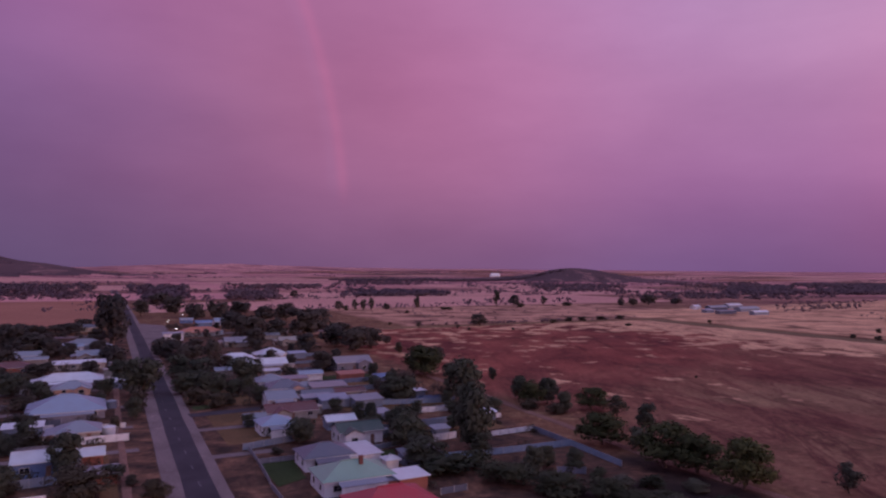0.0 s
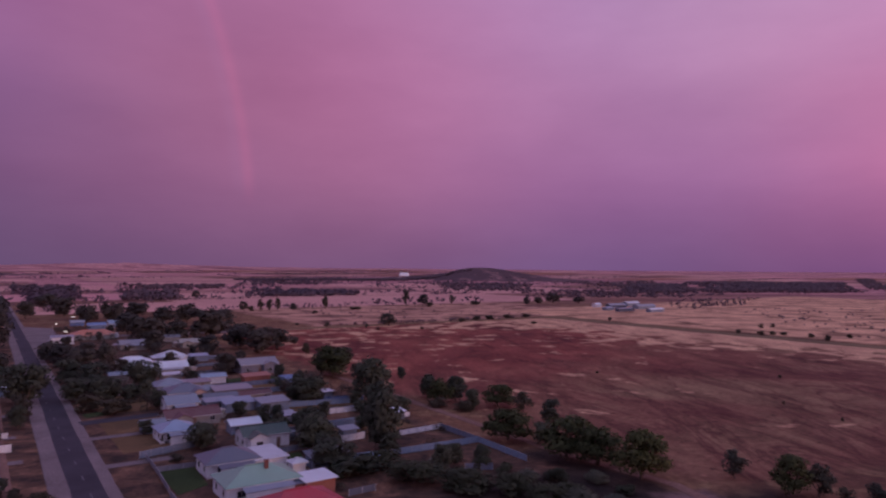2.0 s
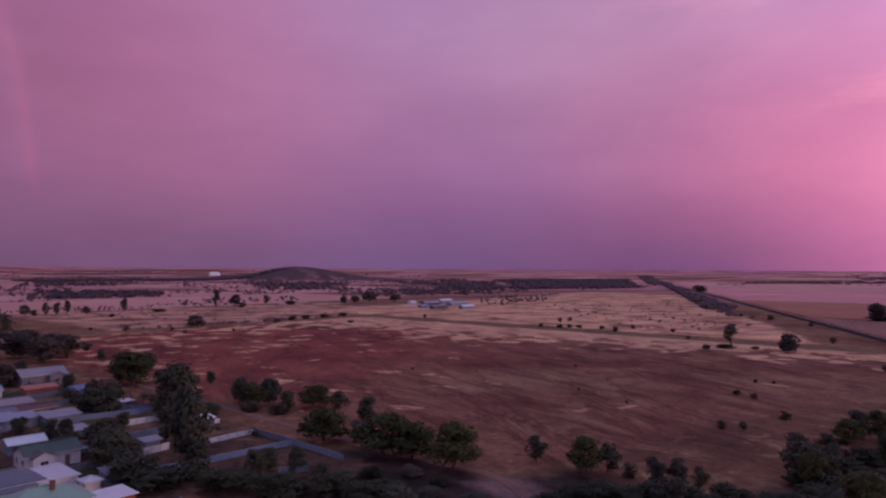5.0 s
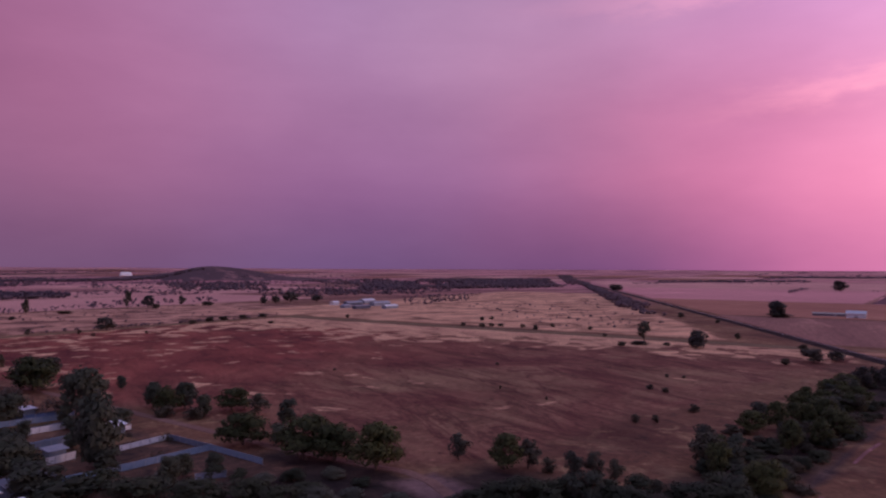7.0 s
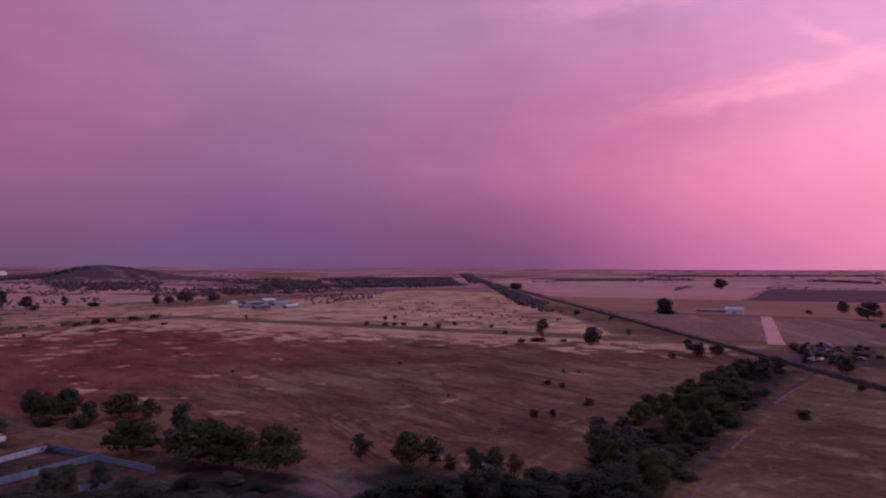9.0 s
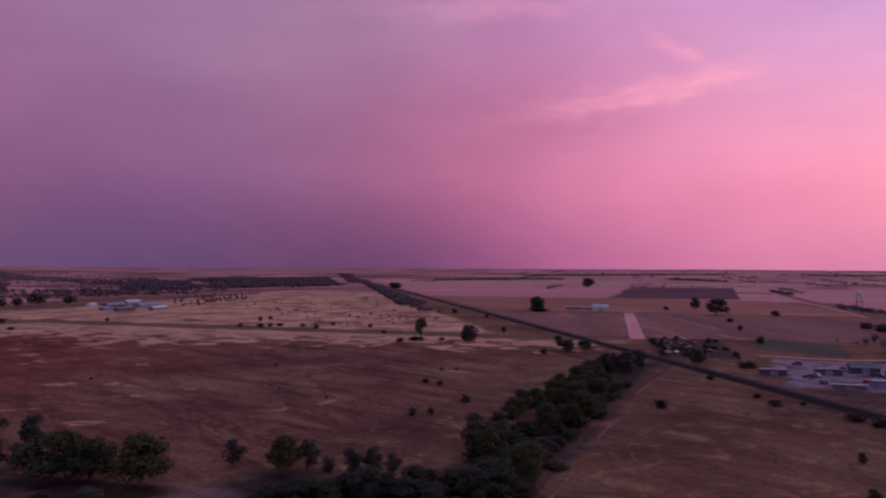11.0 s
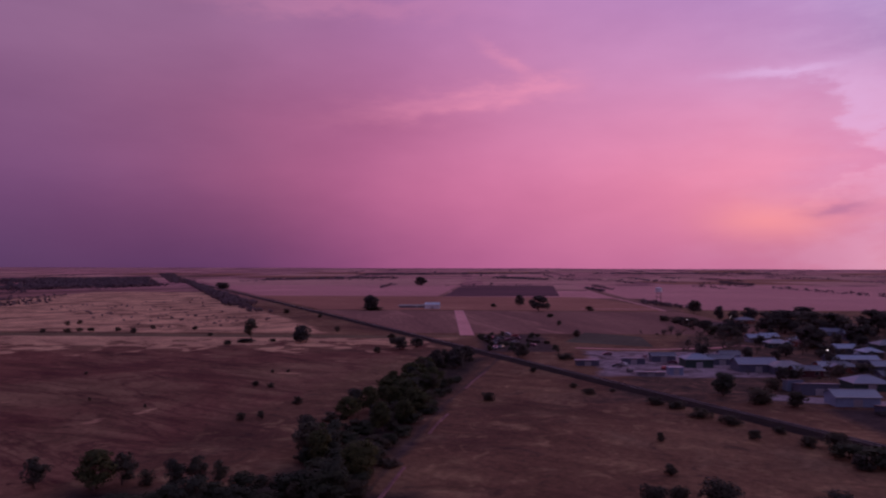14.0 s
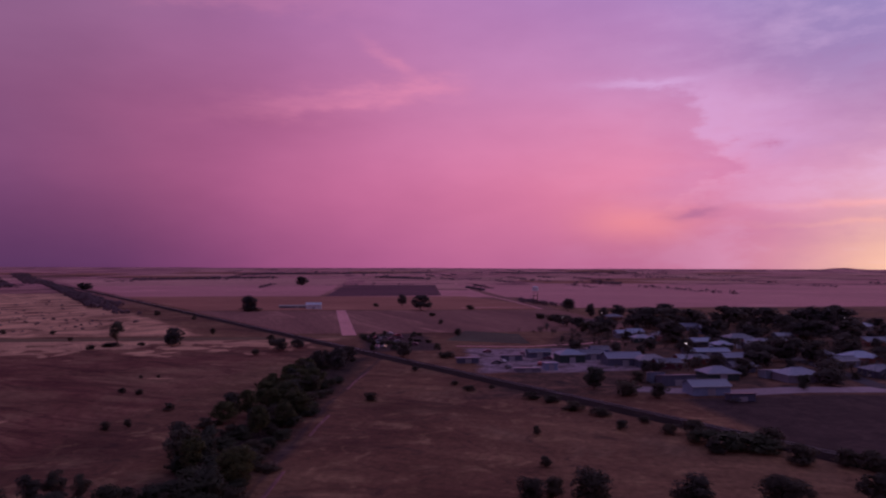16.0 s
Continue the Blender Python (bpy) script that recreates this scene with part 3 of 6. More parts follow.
def ground_z(x, y):
    """Flat round the town, rising slowly to the skyline, with a few low hills (bearing, distance, height, half width, half depth)."""
    r = math.hypot(x, y)
    z = 30.5 * max(0.0, (r - 2000) / 2900) ** 2
    if r > 1200:
        for b, d, h, w, dep in HILLS:
            s, c = math.sin(radians(b)), math.cos(radians(b))
            across, along = x * c - y * s, x * s + y * c - d
            q = (across / w) ** 2 + (along / dep) ** 2
            if q < 9:
                z += h * math.exp(-q) * (1 + 0.25 * noise.noise((x * 0.008, y * 0.008, h)))
        z += (1.5 + 2.5 * max(0.0, (r - 3500) / 1400)) * noise.noise((x * 0.0016, y * 0.0016, 3.0)) * min(1.0, (r - 1200) / 800)
    return z


def ground():
    sectors = 480
    rings = [0.0, 15.0]
    while rings[-1] < 4850:
        rings.append(rings[-1] + (45.0 if 1850 < rings[-1] < 3000 else max(15.0, rings[-1] * 0.05)))
    rings[-1] = 4900.0
    verts, faces = [(0.0, 0.0, 0.0)], []
    for r in rings[1:]:
        for k in range(sectors):
            a = 2 * math.pi * k / sectors
            x, y = r * math.sin(a), r * math.cos(a)
            verts.append((x, y, ground_z(x, y)))
    for k in range(sectors):
        faces.append((0, 1 + (k + 1) % sectors, 1 + k))
    for i in range(len(rings) - 2):
        for k in range(sectors):
            n = (k + 1) % sectors
            a, b = 1 + i * sectors, 1 + (i + 1) * sectors
            faces.append((a + k, a + n, b + n, b + k))
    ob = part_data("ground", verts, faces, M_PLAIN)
    ob.data.shade_smooth()
    ob.data.materials.append(M_HILL)
    for f in ob.data.polygons:
        x, y, _ = f.center
        for b, d, h, w, dep in HILLS[:5]:
            s, c = math.sin(radians(b)), math.cos(radians(b))
            if ((x * c - y * s) / w) ** 2 + ((x * s + y * c - d) / dep) ** 2 < 2.2:
                f.material_index = 1
    return tagged(ob, "dry brown grass plain reaching the horizon", "ground", kind="structure")


ground()


def sheet(name, corners, material, z, label, category="field", step=60.0):
    """A field or yard: a four-cornered sheet in grid metres that follows the ground."""
    c = [Vector(p) for p in corners]
    nu = max(1, min(60, int(max((c[1] - c[0]).length, (c[2] - c[3]).length) / step)))
    nv = max(1, min(60, int(max((c[3] - c[0]).length, (c[2] - c[1]).length) / step)))
    verts, faces = [], []
    for j in range(nv + 1):
        for i in range(nu + 1):
            p = c[0].lerp(c[1], i / nu).lerp(c[3].lerp(c[2], i / nu), j / nv)
            x, y = uv_xy(*p)
            far = max(0.0, math.hypot(x, y) - 1200) / 1000
            verts.append((x, y, ground_z(x, y) + z + far * 0.9))
    for j in range(nv):
        for i in range(nu):
            a = j * (nu + 1) + i
            faces.append((a, a + 1, a + nu + 2, a + nu + 1))
    ob = part_data(name, verts, faces, material)
    return tagged(ob, label, category, kind="structure")


def on_hill(x, y):
    for b, d, h, w, dep in HILLS[:5]:
        sn, cs = math.sin(radians(b)), math.cos(radians(b))
        if ((x * cs - y * sn) / (w + 200)) ** 2 + ((x * sn + y * cs - d) / (dep + 200)) ** 2 < 2.0:
            return True
    return False


def rect(u0, u1, v0, v1):
    return [(u0, v0), (u0, v1), (u1, v1), (u1, v0)]


# far paddocks: a mosaic of stubble, fallow and ploughed land
far_rng = random.Random(5)
for ring in range(9):
    for k in range(12):
        u0 = 900 + ring * 330 + far_rng.uniform(-40, 40)
        v0 = -1900 + k * 420 + far_rng.uniform(-60, 60)
        x, y = uv_xy(u0 + 150, v0 + 200)
        if math.hypot(x, y) > 4300 or y < -200 or on_hill(x, y):
            continue
        m = far_rng.choice((M_STRAW2, M_STRAW2, M_BROWN, M_STUBBLE, M_STRAW2, M_PLOUGH))
        sheet("paddock", rect(u0, u0 + far_rng.uniform(180, 310), v0, v0 + far_rng.uniform(300, 410)), m, 0.10, "distant stubble paddock on the dry plain")
for ring in range(9):
    for k in range(8):
        v0 = 900 + ring * 360 + far_rng.uniform(-40, 40)
        u0 = 500 - k * 420 + far_rng.uniform(-60, 60)
        x, y = uv_xy(u0, v0 + 150)
        if math.hypot(x, y) > 4300 or u0 + 400 > 0.507 * v0 - 220:
            continue
        m = far_rng.choice((M_STUBBLE, M_STRAW2, M_STRAW2, M_BROWN, M_STUBBLE))
        sheet("paddock", rect(u0, u0 + far_rng.uniform(300, 400), v0, v0 + far_rng.uniform(240, 350)), m, 0.10, "distant fallow paddock on the dry plain")

sheet("paddock", rect(640, 860, 190, 660), M_STRAW2, 0.07, "pale stubble paddock")
sheet("paddock", rect(505, 875, -420, 4), M_BROWN, 0.06, "bare orange brown paddock behind the town")
sheet("paddock", rect(640, 800, 42, 190), M_STRAW2, 0.05, "pale straw paddock beyond the town trees")
sheet("paddock", [(140, 640), (-200, 640), (-150, 930), (288, 930)], M_BROWN, 0.12, "brown stubble paddock past the railway")
sheet("paddock", [(37, 934), (-122, 955), (-177, 1497), (18, 1497)], M_DARKFIELD, 0.16, "dark ploughed paddock")
sheet("paddock", [(290, 935), (45, 940), (25, 1500), (532, 1420)], M_STUBBLE, 0.14, "broad brown stubble paddock")
sheet("paddock", [(36, 418), (-190, 420), (-190, 632), (140, 632)], M_PLOUGH, 0.06, "bare brown paddock past the railway")
sheet("paddock", rect(-1500, -215, 660, 1500), M_STUBBLE, 0.13, "broad open plum brown paddock")
sheet("paddock", [(534, 1426), (30, 1506), (10, 2100), (830, 2040)], M_STRAW2, 0.14, "pale stubble paddock along the railway")
sheet("paddock", [(-50, 372), (-70, 428), (-98, 404), (-92, 352), (-62, 333)], M_WEEDS, 0.08, "dull green weedy patch")
for corners in ([(142, 31), (143, 38), (129, 37), (126, 31)], [(141, 55), (141, 60), (134, 58), (134, 53)], [(248, 64), (243, 94), (236, 91), (240, 62)], [(208, 26), (209, 33), (204, 33), (202, 26)], [(458, 103), (474, 117), (415, 104), (412, 95)]):
    sheet("lawn", corners, M_LAWN, 0.09, "watered green lawn", "lawn", 5.0)


for u0, u1, v0, v1 in ((150, 153, 22, 38), (176, 179, 24, 44), (163, 166, -20, 10), (187, 190, -24, 10), (214, 218, -22, 11), (247, 250, -26, 12), (282, 286, -20, 13), (232, 235, 27, 48)):
    sheet("driveway", rect(u0, u1, v0, v1), M_GRAVEL, 0.07, "pale gravel drive leading to a house", "driveway", 6.0)
for u0, u1, v0, v1 in ((112, 150, 2, 5), (152, 176, -4, 4), (205, 232, 30, 44), (160, 196, 28, 44), (180, 190, 64, 96), (196, 208, 60, 94), (148, 156, 66, 94), (222, 230, 62, 92)):
    sheet("dry_lawn", rect(u0, u1, v0, v1), M_DRYLAWN, 0.045, "dry orange brown grass in a yard", "lawn", 4.0)


def strip(name, pts, half, material, z, label, category="road"):
    """A road along pts in grid metres: half widths to either side, a low crown and edges that reach the ground."""
    verts, faces = [], []
    fine = []
    for a, b in zip(pts, pts[1:]):
        n = max(1, int((Vector(b) - Vector(a)).length / 12))
        fine += [tuple(Vector(a).lerp(Vector(b), i / n)) for i in range(n)]
    fine.append(pts[-1])
    for i, p in enumerate(fine):
        d = (Vector(fine[min(i + 1, len(fine) - 1)]) - Vector(fine[max(i - 1, 0)])).normalized()
        side = Vector((-d.y, d.x))
        for s, h in ((-half[0], -0.1), (-half[0] + 0.15, z), (0.0, z + 0.05), (half[1] - 0.15, z), (half[1], -0.1)):
            wob = 0.25 * noise.noise((p[0] * 0.15, p[1] * 0.15, s)) if abs(s) > 0.01 else 0.0
            x, y = uv_xy(*(Vector(p) - side * (s + wob)))
            verts.append((x, y, ground_z(x, y) + h))
    for i in range(len(fine) - 1):
        for k in range(4):
            a = i * 5 + k
            faces.append((a, a + 1, a + 6, a + 5))
    ob = part_data(name, verts, faces, material)
    return tagged(ob, label, category, kind="structure")


ROAD = [(-150, 15), (127, 18), (230, 20.5), (413, 24), (680, 28), (900, 31.5), (1290, 33)]
strip("road_verge", [(u, v) for u, v in ROAD], (5.0, 6.0), M_GRAVEL, 0.07, "pale gravel verge along the main road", "verge")
strip("road", ROAD, (2.8, 2.8), M_ASPHALT, 0.12, "dark worn asphalt main road")
for i in range(26):
    u = 96 + i * 12.0
    dash = sheet("road_marking", rect(u, u + 3.0, 16.95 + u * 0.0105, 17.1 + u * 0.0105), M_LINE, 0.19, "faded white centre line dash", "road marking", 5.0)
strip("road", [(436, -60), (436, 24), (430, 80), (420, 150)], (5.5, 5.5), M_GRAVEL, 0.10, "pale gravel cross street")
sheet("forecourt", [(520, 30), (500, 44), (388, 43), (392, 27)], M_GRAVEL, 0.06, "pale gravel apron at the junction", "forecourt", 10.0)
strip("footpath", [(100, 6.0), (200, 7.0), (300, 9.0)], (0.8, 0.8), M_DIRT, 0.10, "dusty pink footpath along the road", "footpath")
strip("lane", [(196, 52), (240, 46), (300, 42), (400, 40), (425, 40)], (2.2, 2.2), M_DIRT, 0.09, "pink dirt lane behind the park", "lane")
strip("lane", [(196, 24), (198, 52)], (2.5, 2.5), M_ASPHALT, 0.09, "short dark side street", "lane")
strip("lane", [(62, 99), (75, 107), (82, 109), (110, 107), (150, 109), (190, 111), (240, 112)], (1.4, 1.4), M_DIRT, 0.09, "dirt track along the paddock fence", "lane")
for pts in ([(4, 76), (15.6, 119), (13.2, 138.5)], [(10.1, 166), (8.3, 178), (6.1, 189)], [(1.8, 228), (-1.5, 246), (-6, 266)]):
    strip("wheel_rut", pts, (0.5, 0.5), M_TRACK, 0.07, "worn pink dust rut in the dark lane", "track")
strip("grass_lane", [(420, 396), (260, 394), (98, 394), (40, 392)], (7.0, 7.0), M_LANE, 0.08, "olive grass lane along the red paddock", "lane")
strip("grass_lane", [(421, 130), (421, 250), (424, 392)], (2.2, 2.2), M_LANE, 0.08, "worn grass lane along the red paddock", "lane")
strip("driveway", [(2, 404), (11, 635)], (4.4, 4.4), M_PALEROAD, 0.10, "broad pale pink gravel drive", "driveway")
strip("verge", [(-186, 640), (-190, 800), (-199, 1000), (-232, 1500)], (7.5, 9.0), M_PLOUGH, 0.15, "dull brown verge of the farm lane", "verge")
strip("lane", [(-178, 640), (-181, 690), (-188, 982), (-215, 1400), (-260, 1780)], (1.7, 1.7), M_PALEROAD, 0.19, "pale dirt lane across the plain", "lane")
strip("lane", [(-104, 668), (-128, 669), (-151, 672), (-176, 672)], (2.2, 2.2), M_PALEROAD, 0.17, "pale gravel track along the paddock fence", "lane")
strip("lane", [(-52, 346), (-84, 340), (-103, 345), (-121, 350), (-137, 362), (-152, 355)], (1.5, 1.5), M_PALEROAD, 0.09, "pale gravel track behind the depot", "lane")
strip("street", [(-88, 220), (-104, 214), (-122, 208), (-145, 211), (-175, 208), (-300, 188)], (5.2, 5.2), M_CONCRETE, 0.10, "pale sealed town street", "street")
strip("street", [(-175, 207), (-190, 262), (-215, 420)], (3.5, 3.5), M_ASPHALT, 0.11, "sealed town street with kerb lines", "street")


def railway():
    """A straight ballast bank with sleepers' shoulder and two rails."""
    a, b = Vector((0.507 * -120 - 170, -120.0)), Vector((0.507 * 2700 - 170, 2700.0))
    d = (b - a).normalized()
    side = Vector((-d.y, d.x))
    root = new("railway")
    verts, faces, n = [], [], 240
    prof = ((-4.6, -0.1), (-3.9, 0.2), (-1.9, 0.85), (1.9, 0.85), (3.9, 0.2), (4.6, -0.1))
    for i in range(n + 1):
        p = a.lerp(b, (i / n) ** 1.6)
        for s, h in prof:
            wob = 0.35 * noise.noise((p.x * 0.05, p.y * 0.05, s))
            x, y = uv_xy(*(p + side * (s + wob)))
            verts.append((x, y, ground_z(x, y) + h + 0.1 * wob))
    for i in range(n):
        for k in range(5):
            q = i * 6 + k
            faces.append((q, q + 1, q + 7, q + 6))
    part_data("ballast_bank", verts, faces, M_BALLAST, root)
    for off in (-0.8, 0.8):
        verts, faces = [], []
        pts = [(*uv_xy(*(a.lerp(b, i / 40) + side * off)), 0) for i in range(41)]
        pts = [(x, y, ground_z(x, y) + 0.96) for x, y, _ in pts]
        tube(verts, faces, pts, [0.07] * 41, 4)
        part_data("rail", verts, faces, M_STEEL, root)
    tagged(root, "straight railway line on a dark ballast bank", "railway")


railway()

# ---- trees and shrubs ----


def soft_foliage(ob, heart):
    """Leaves take the light as one rounded crown: normals point out from the heart of their clump."""
    pts = np.empty(len(ob.data.vertices) * 3)
    ob.data.vertices.foreach_get("co", pts)
    out = pts.reshape(-1, 3) - np.repeat(np.array(heart), 4, axis=0)
    out /= np.linalg.norm(out, axis=1, keepdims=True) + 1e-6
    out[:, 2] += 0.25
    out /= np.linalg.norm(out, axis=1, keepdims=True) + 1e-6
    ob.data.shade_smooth()
    ob.data.normals_split_custom_set_from_vertices(out.tolist())


def leaf_cloud(rng, blobs, per, leaf, verts, faces, flat=1.0):
    """Leaves as small tilted quads on the shells of many blobs, flattened to pads where flat is under 1: (centre, radius)."""
    for c, r in blobs:
        for _ in range(per):
            d = Vector((rng.gauss(0, 1), rng.gauss(0, 1), rng.gauss(0, 1) + 0.25)).normalized()
            p = Vector(c) + Vector((d.x, d.y, d.z * flat)) * r * rng.uniform(0.55, 1.08)
            nrm = (d + Vector((rng.uniform(-1, 1), rng.uniform(-1, 1), rng.uniform(-0.7, 1.3))) * 0.36).normalized()
            a = nrm.orthogonal().normalized()
            a = (Matrix.Rotation(rng.uniform(0, 6.28), 3, nrm) @ a)
            b = nrm.cross(a)
            s, w = leaf * rng.uniform(0.7, 1.5), rng.uniform(0.5, 0.9)
            k = len(verts)
            verts += [tuple(p - a * s), tuple(p - b * s * w), tuple(p + a * s), tuple(p + b * s * w)]
            faces.append((k, k + 1, k + 2, k + 3))


def make_tree(name, kind, seed, material, label, category, thin=1.0):
    """One tree or shrub, one metre high and wide: scaled where it is set."""
    rng = random.Random(seed)
    root = new(name)
    blobs, tv, tf = [], [], []
    if kind == "round":
        limbs = [(rng.uniform(0, 6.28), 0.37 * rng.random() ** 0.6, rng.uniform(0.19, 0.86)) for _ in range(30)]
        fork, br, per, leaf = 0.14, (0.14, 0.22), 270, 0.0185
    elif kind == "spread":
        limbs = [(rng.uniform(0, 6.28), 0.42 * rng.random() ** 0.6, rng.uniform(0.24, 0.88)) for _ in range(46)]
        fork, br, per, leaf = 0.16, (0.13, 0.21), 260, 0.0150
    elif kind == "sparse":
        limbs = [(rng.uniform(0, 6.28), 0.38 * rng.random() ** 0.6, rng.uniform(0.22, 0.90)) for _ in range(24)]
        fork, br, per, leaf = 0.18, (0.12, 0.20), 230, 0.017
    else:
        limbs = [(rng.uniform(0, 6.28), 0.38 * rng.random() ** 0.6, rng.uniform(0.14, 0.78)) for _ in range(22)]
        fork, br, per, leaf = 0.06, (0.14, 0.24), 220, 0.022
    lean = Vector((rng.uniform(-0.04, 0.04), rng.uniform(-0.04, 0.04), 0))
    base_r = 0.028 if kind != "shrub" else 0.02
    tube(tv, tf, [(0, 0, -0.02), tuple(lean * 0.5 + Vector((0, 0, fork * 0.5))), tuple(lean + Vector((0, 0, fork)))], [base_r * 1.3, base_r, base_r * 0.85])
    mid_z, half_z, reach = {"round": (0.50, 0.50, 0.43), "spread": (0.38, 0.60, 0.50), "sparse": (0.50, 0.52, 0.44), "shrub": (0.12, 0.86, 0.47)}[kind]
    for i, (a, r, z) in enumerate(limbs):
        r = min(1.0, r / 0.40) * max(0.05, reach * math.sqrt(max(0.0, 1 - ((z - mid_z) / half_z) ** 2)) - 0.09)
        tip = Vector((math.cos(a) * r, math.sin(a) * r, z))
        mid = lean + (tip - lean) * 0.5 + Vector((0, 0, -0.04))
        if thin < 2 or i < 7:
            tube(tv, tf, [tuple(lean + Vector((0, 0, fork * 0.95))), tuple(mid), tuple(tip)], [base_r * 0.6, base_r * 0.4, base_r * 0.12], 5)
        q = rng.uniform(*br)
        room = min(q, 0.5 - math.hypot(tip.x, tip.y) + 0.07, 1.03 - z)
        blobs.append((tip, max(0.05, room)))
    lv, lf = [], []
    leaf_cloud(rng, blobs, max(8, int(per / thin)), leaf * thin ** 0.48, lv, lf, 0.72 if kind == "spread" else 0.85)
    part_data("trunk", tv, tf, M_BARK, root)
    crown = part_data("crown", lv, lf, material, root)
    each = max(8, int(per / thin))
    soft_foliage(crown, [(c.x * 0.75, c.y * 0.75, 0.3 * 0.5 + 0.7 * c.z - 0.08) for c, _ in blobs for _ in range(each)])
    return tagged(root, label, category)


GUM, SPREAD, SPARSE, SHRUB = "dark olive gum tree with a rounded crown", "spreading green gum tree with a flat crown", "thin grey gum tree with an open crown", "low dark saltbush shrub"
def all_kinds(thin):
    """The trees and shrubs with fewer, larger leaves the farther off they will stand, the far gums in haze-tinted
    colour.
    """
    return [
        [make_tree("gum_tree", "round", s, M_LEAF if thin < 5 else M_LEAF_HAZED, GUM, "tree", thin) for s in (1, 2, 3, 4)],
        [make_tree("spreading_tree", "spread", s, M_LEAF_GREEN if thin < 5 else M_LEAF_HAZED, SPREAD, "tree", thin) for s in (11, 12, 13)],
        [make_tree("thin_tree", "sparse", s, M_LEAF_DULL, SPARSE, "tree", thin) for s in (21, 22, 23)],
        [make_tree("shrub", "shrub", s, M_LEAF_SHRUB, SHRUB, "shrub", thin) for s in (31, 32, 33, 34)],
        [make_tree("garden_bush", "shrub", s, M_LEAF_DARK, "broad dark green bush in rough ground", "bush", thin) for s in (51, 52, 53)],
        [make_tree("saltbush", "shrub", s, M_LEAF_GREY, "pale grey green saltbush in rough ground", "bush", thin) for s in (61, 62)],
    ]


KINDS = [all_kinds(1.5), all_kinds(4.2), all_kinds(10.0)]
used = set()
plant_rng = random.Random(77)


def plant(x, y, h, w, kind, group="", label=""):
    r = math.hypot(x, y)
    if r > 400 and kind == 0 and plant_rng.random() < 0.6:
        kind = 1
    src = plant_rng.choice(KINDS[0 if r < 135 else 1 if r < 270 else 2][kind])
    m = Matrix.LocRotScale((x, y, ground_z(x, y)), Euler((0, 0, plant_rng.uniform(0, 6.28))), (w * 1.08, w * 1.08, h * 1.03))
    if src.name in used:
        ob = copy_thing(src, m @ Matrix.Diagonal((*(1 / q for q in src.scale), 1)))
    else:
        used.add(src.name)
        src.matrix_basis = m
        ob = src
    if group:
        ob["group"] = group
    if label:
        ob["label"] = label
    return ob


TREES_STREET = [
    (-164.8, 346.4, 25.0, 17.6, 0), (-199.0, 416.0, 18.5, 14.6, 0), (-260.5, 534.0, 18.4, 14.9, 0), (-92.8, 213.6, 11.8, 14.0, 0),
    (-84.3, 191.1, 7.5, 5.9, 3), (-70.9, 131.1, 8.8, 7.1, 0), (-62.0, 119.3, 5.7, 11.7, 3), (-48.8, 119.0, 3.9, 5.6, 3),
    (-199.7, 320.9, 11.0, 13.7, 0), (-177.4, 301.9, 10.4, 17.3, 0), (-207.8, 370.6, 7.9, 12.1, 0), (-233.9, 380.6, 7.5, 17.4, 0),
    (-216.5, 401.1, 6.6, 17.1, 0), (-139.7, 230.9, 3.8, 11.3, 3),
]
TREES_VERGE = [
    (-131.0, 211.0, 6.2, 9.7, 0), (-102.8, 168.2, 4.1, 9.1, 3), (-91.8, 152.7, 3.2, 10.7, 3), (-138.7, 289.4, 7.1, 9.5, 0),
    (-180.6, 360.9, 7.1, 10.6, 0), (-226.2, 437.6, 6.4, 12.9, 0), (-75.2, 120.2, 3.0, 4.9, 3), (-79.8, 170.1, 3.6, 3.3, 3),
    (-56.5, 126.8, 2.1, 3.1, 3), (-103.3, 214.1, 5.3, 6.0, 0), (-123.7, 213.2, 4.5, 7.7, 3),
]
TREES_EAST = [
    (-199.7, 320.9, 12.1, 16.3, 0), (-202.3, 343.9, 10.7, 16.9, 0), (-168.1, 298.5, 8.3, 11.2, 0), (-169.1, 268.4, 7.5, 11.9, 0),
    (-143.6, 247.3, 5.3, 10.1, 0), (-134.9, 218.7, 6.1, 11.5, 0), (-121.8, 207.7, 5.1, 8.2, 0), (-165.1, 306.3, 6.0, 8.5, 0),
    (-153.0, 307.1, 7.0, 8.5, 0), (-128.5, 273.4, 8.1, 9.8, 0), (-110.5, 239.0, 7.8, 9.8, 0), (-80.3, 181.4, 5.9, 5.0, 0),
    (-115.7, 191.5, 4.1, 9.4, 3), (-60.5, 127.9, 3.6, 5.2, 0), (-236.7, 374.3, 8.0, 12.3, 0),
]
TREES_PARK = [
    (-123.7, 304.8, 8.5, 11.0, 0), (-113.2, 290.6, 9.0, 11.9, 0), (-100.3, 274.8, 9.0, 11.7, 0), (-94.5, 249.6, 8.2, 11.9, 0),
    (-84.2, 240.1, 8.3, 11.0, 0), (-79.9, 216.8, 6.7, 10.6, 0), (-71.9, 215.2, 7.4, 10.6, 0), (-70.8, 201.2, 5.3, 8.2, 3),
    (-63.6, 196.4, 4.5, 7.7, 3), (-91.4, 275.1, 10.8, 8.1, 0), (-114.1, 319.4, 6.8, 9.4, 0), (-77.7, 224.8, 6.6, 8.8, 0),
    (-61.8, 201.3, 3.6, 4.9, 3),
]
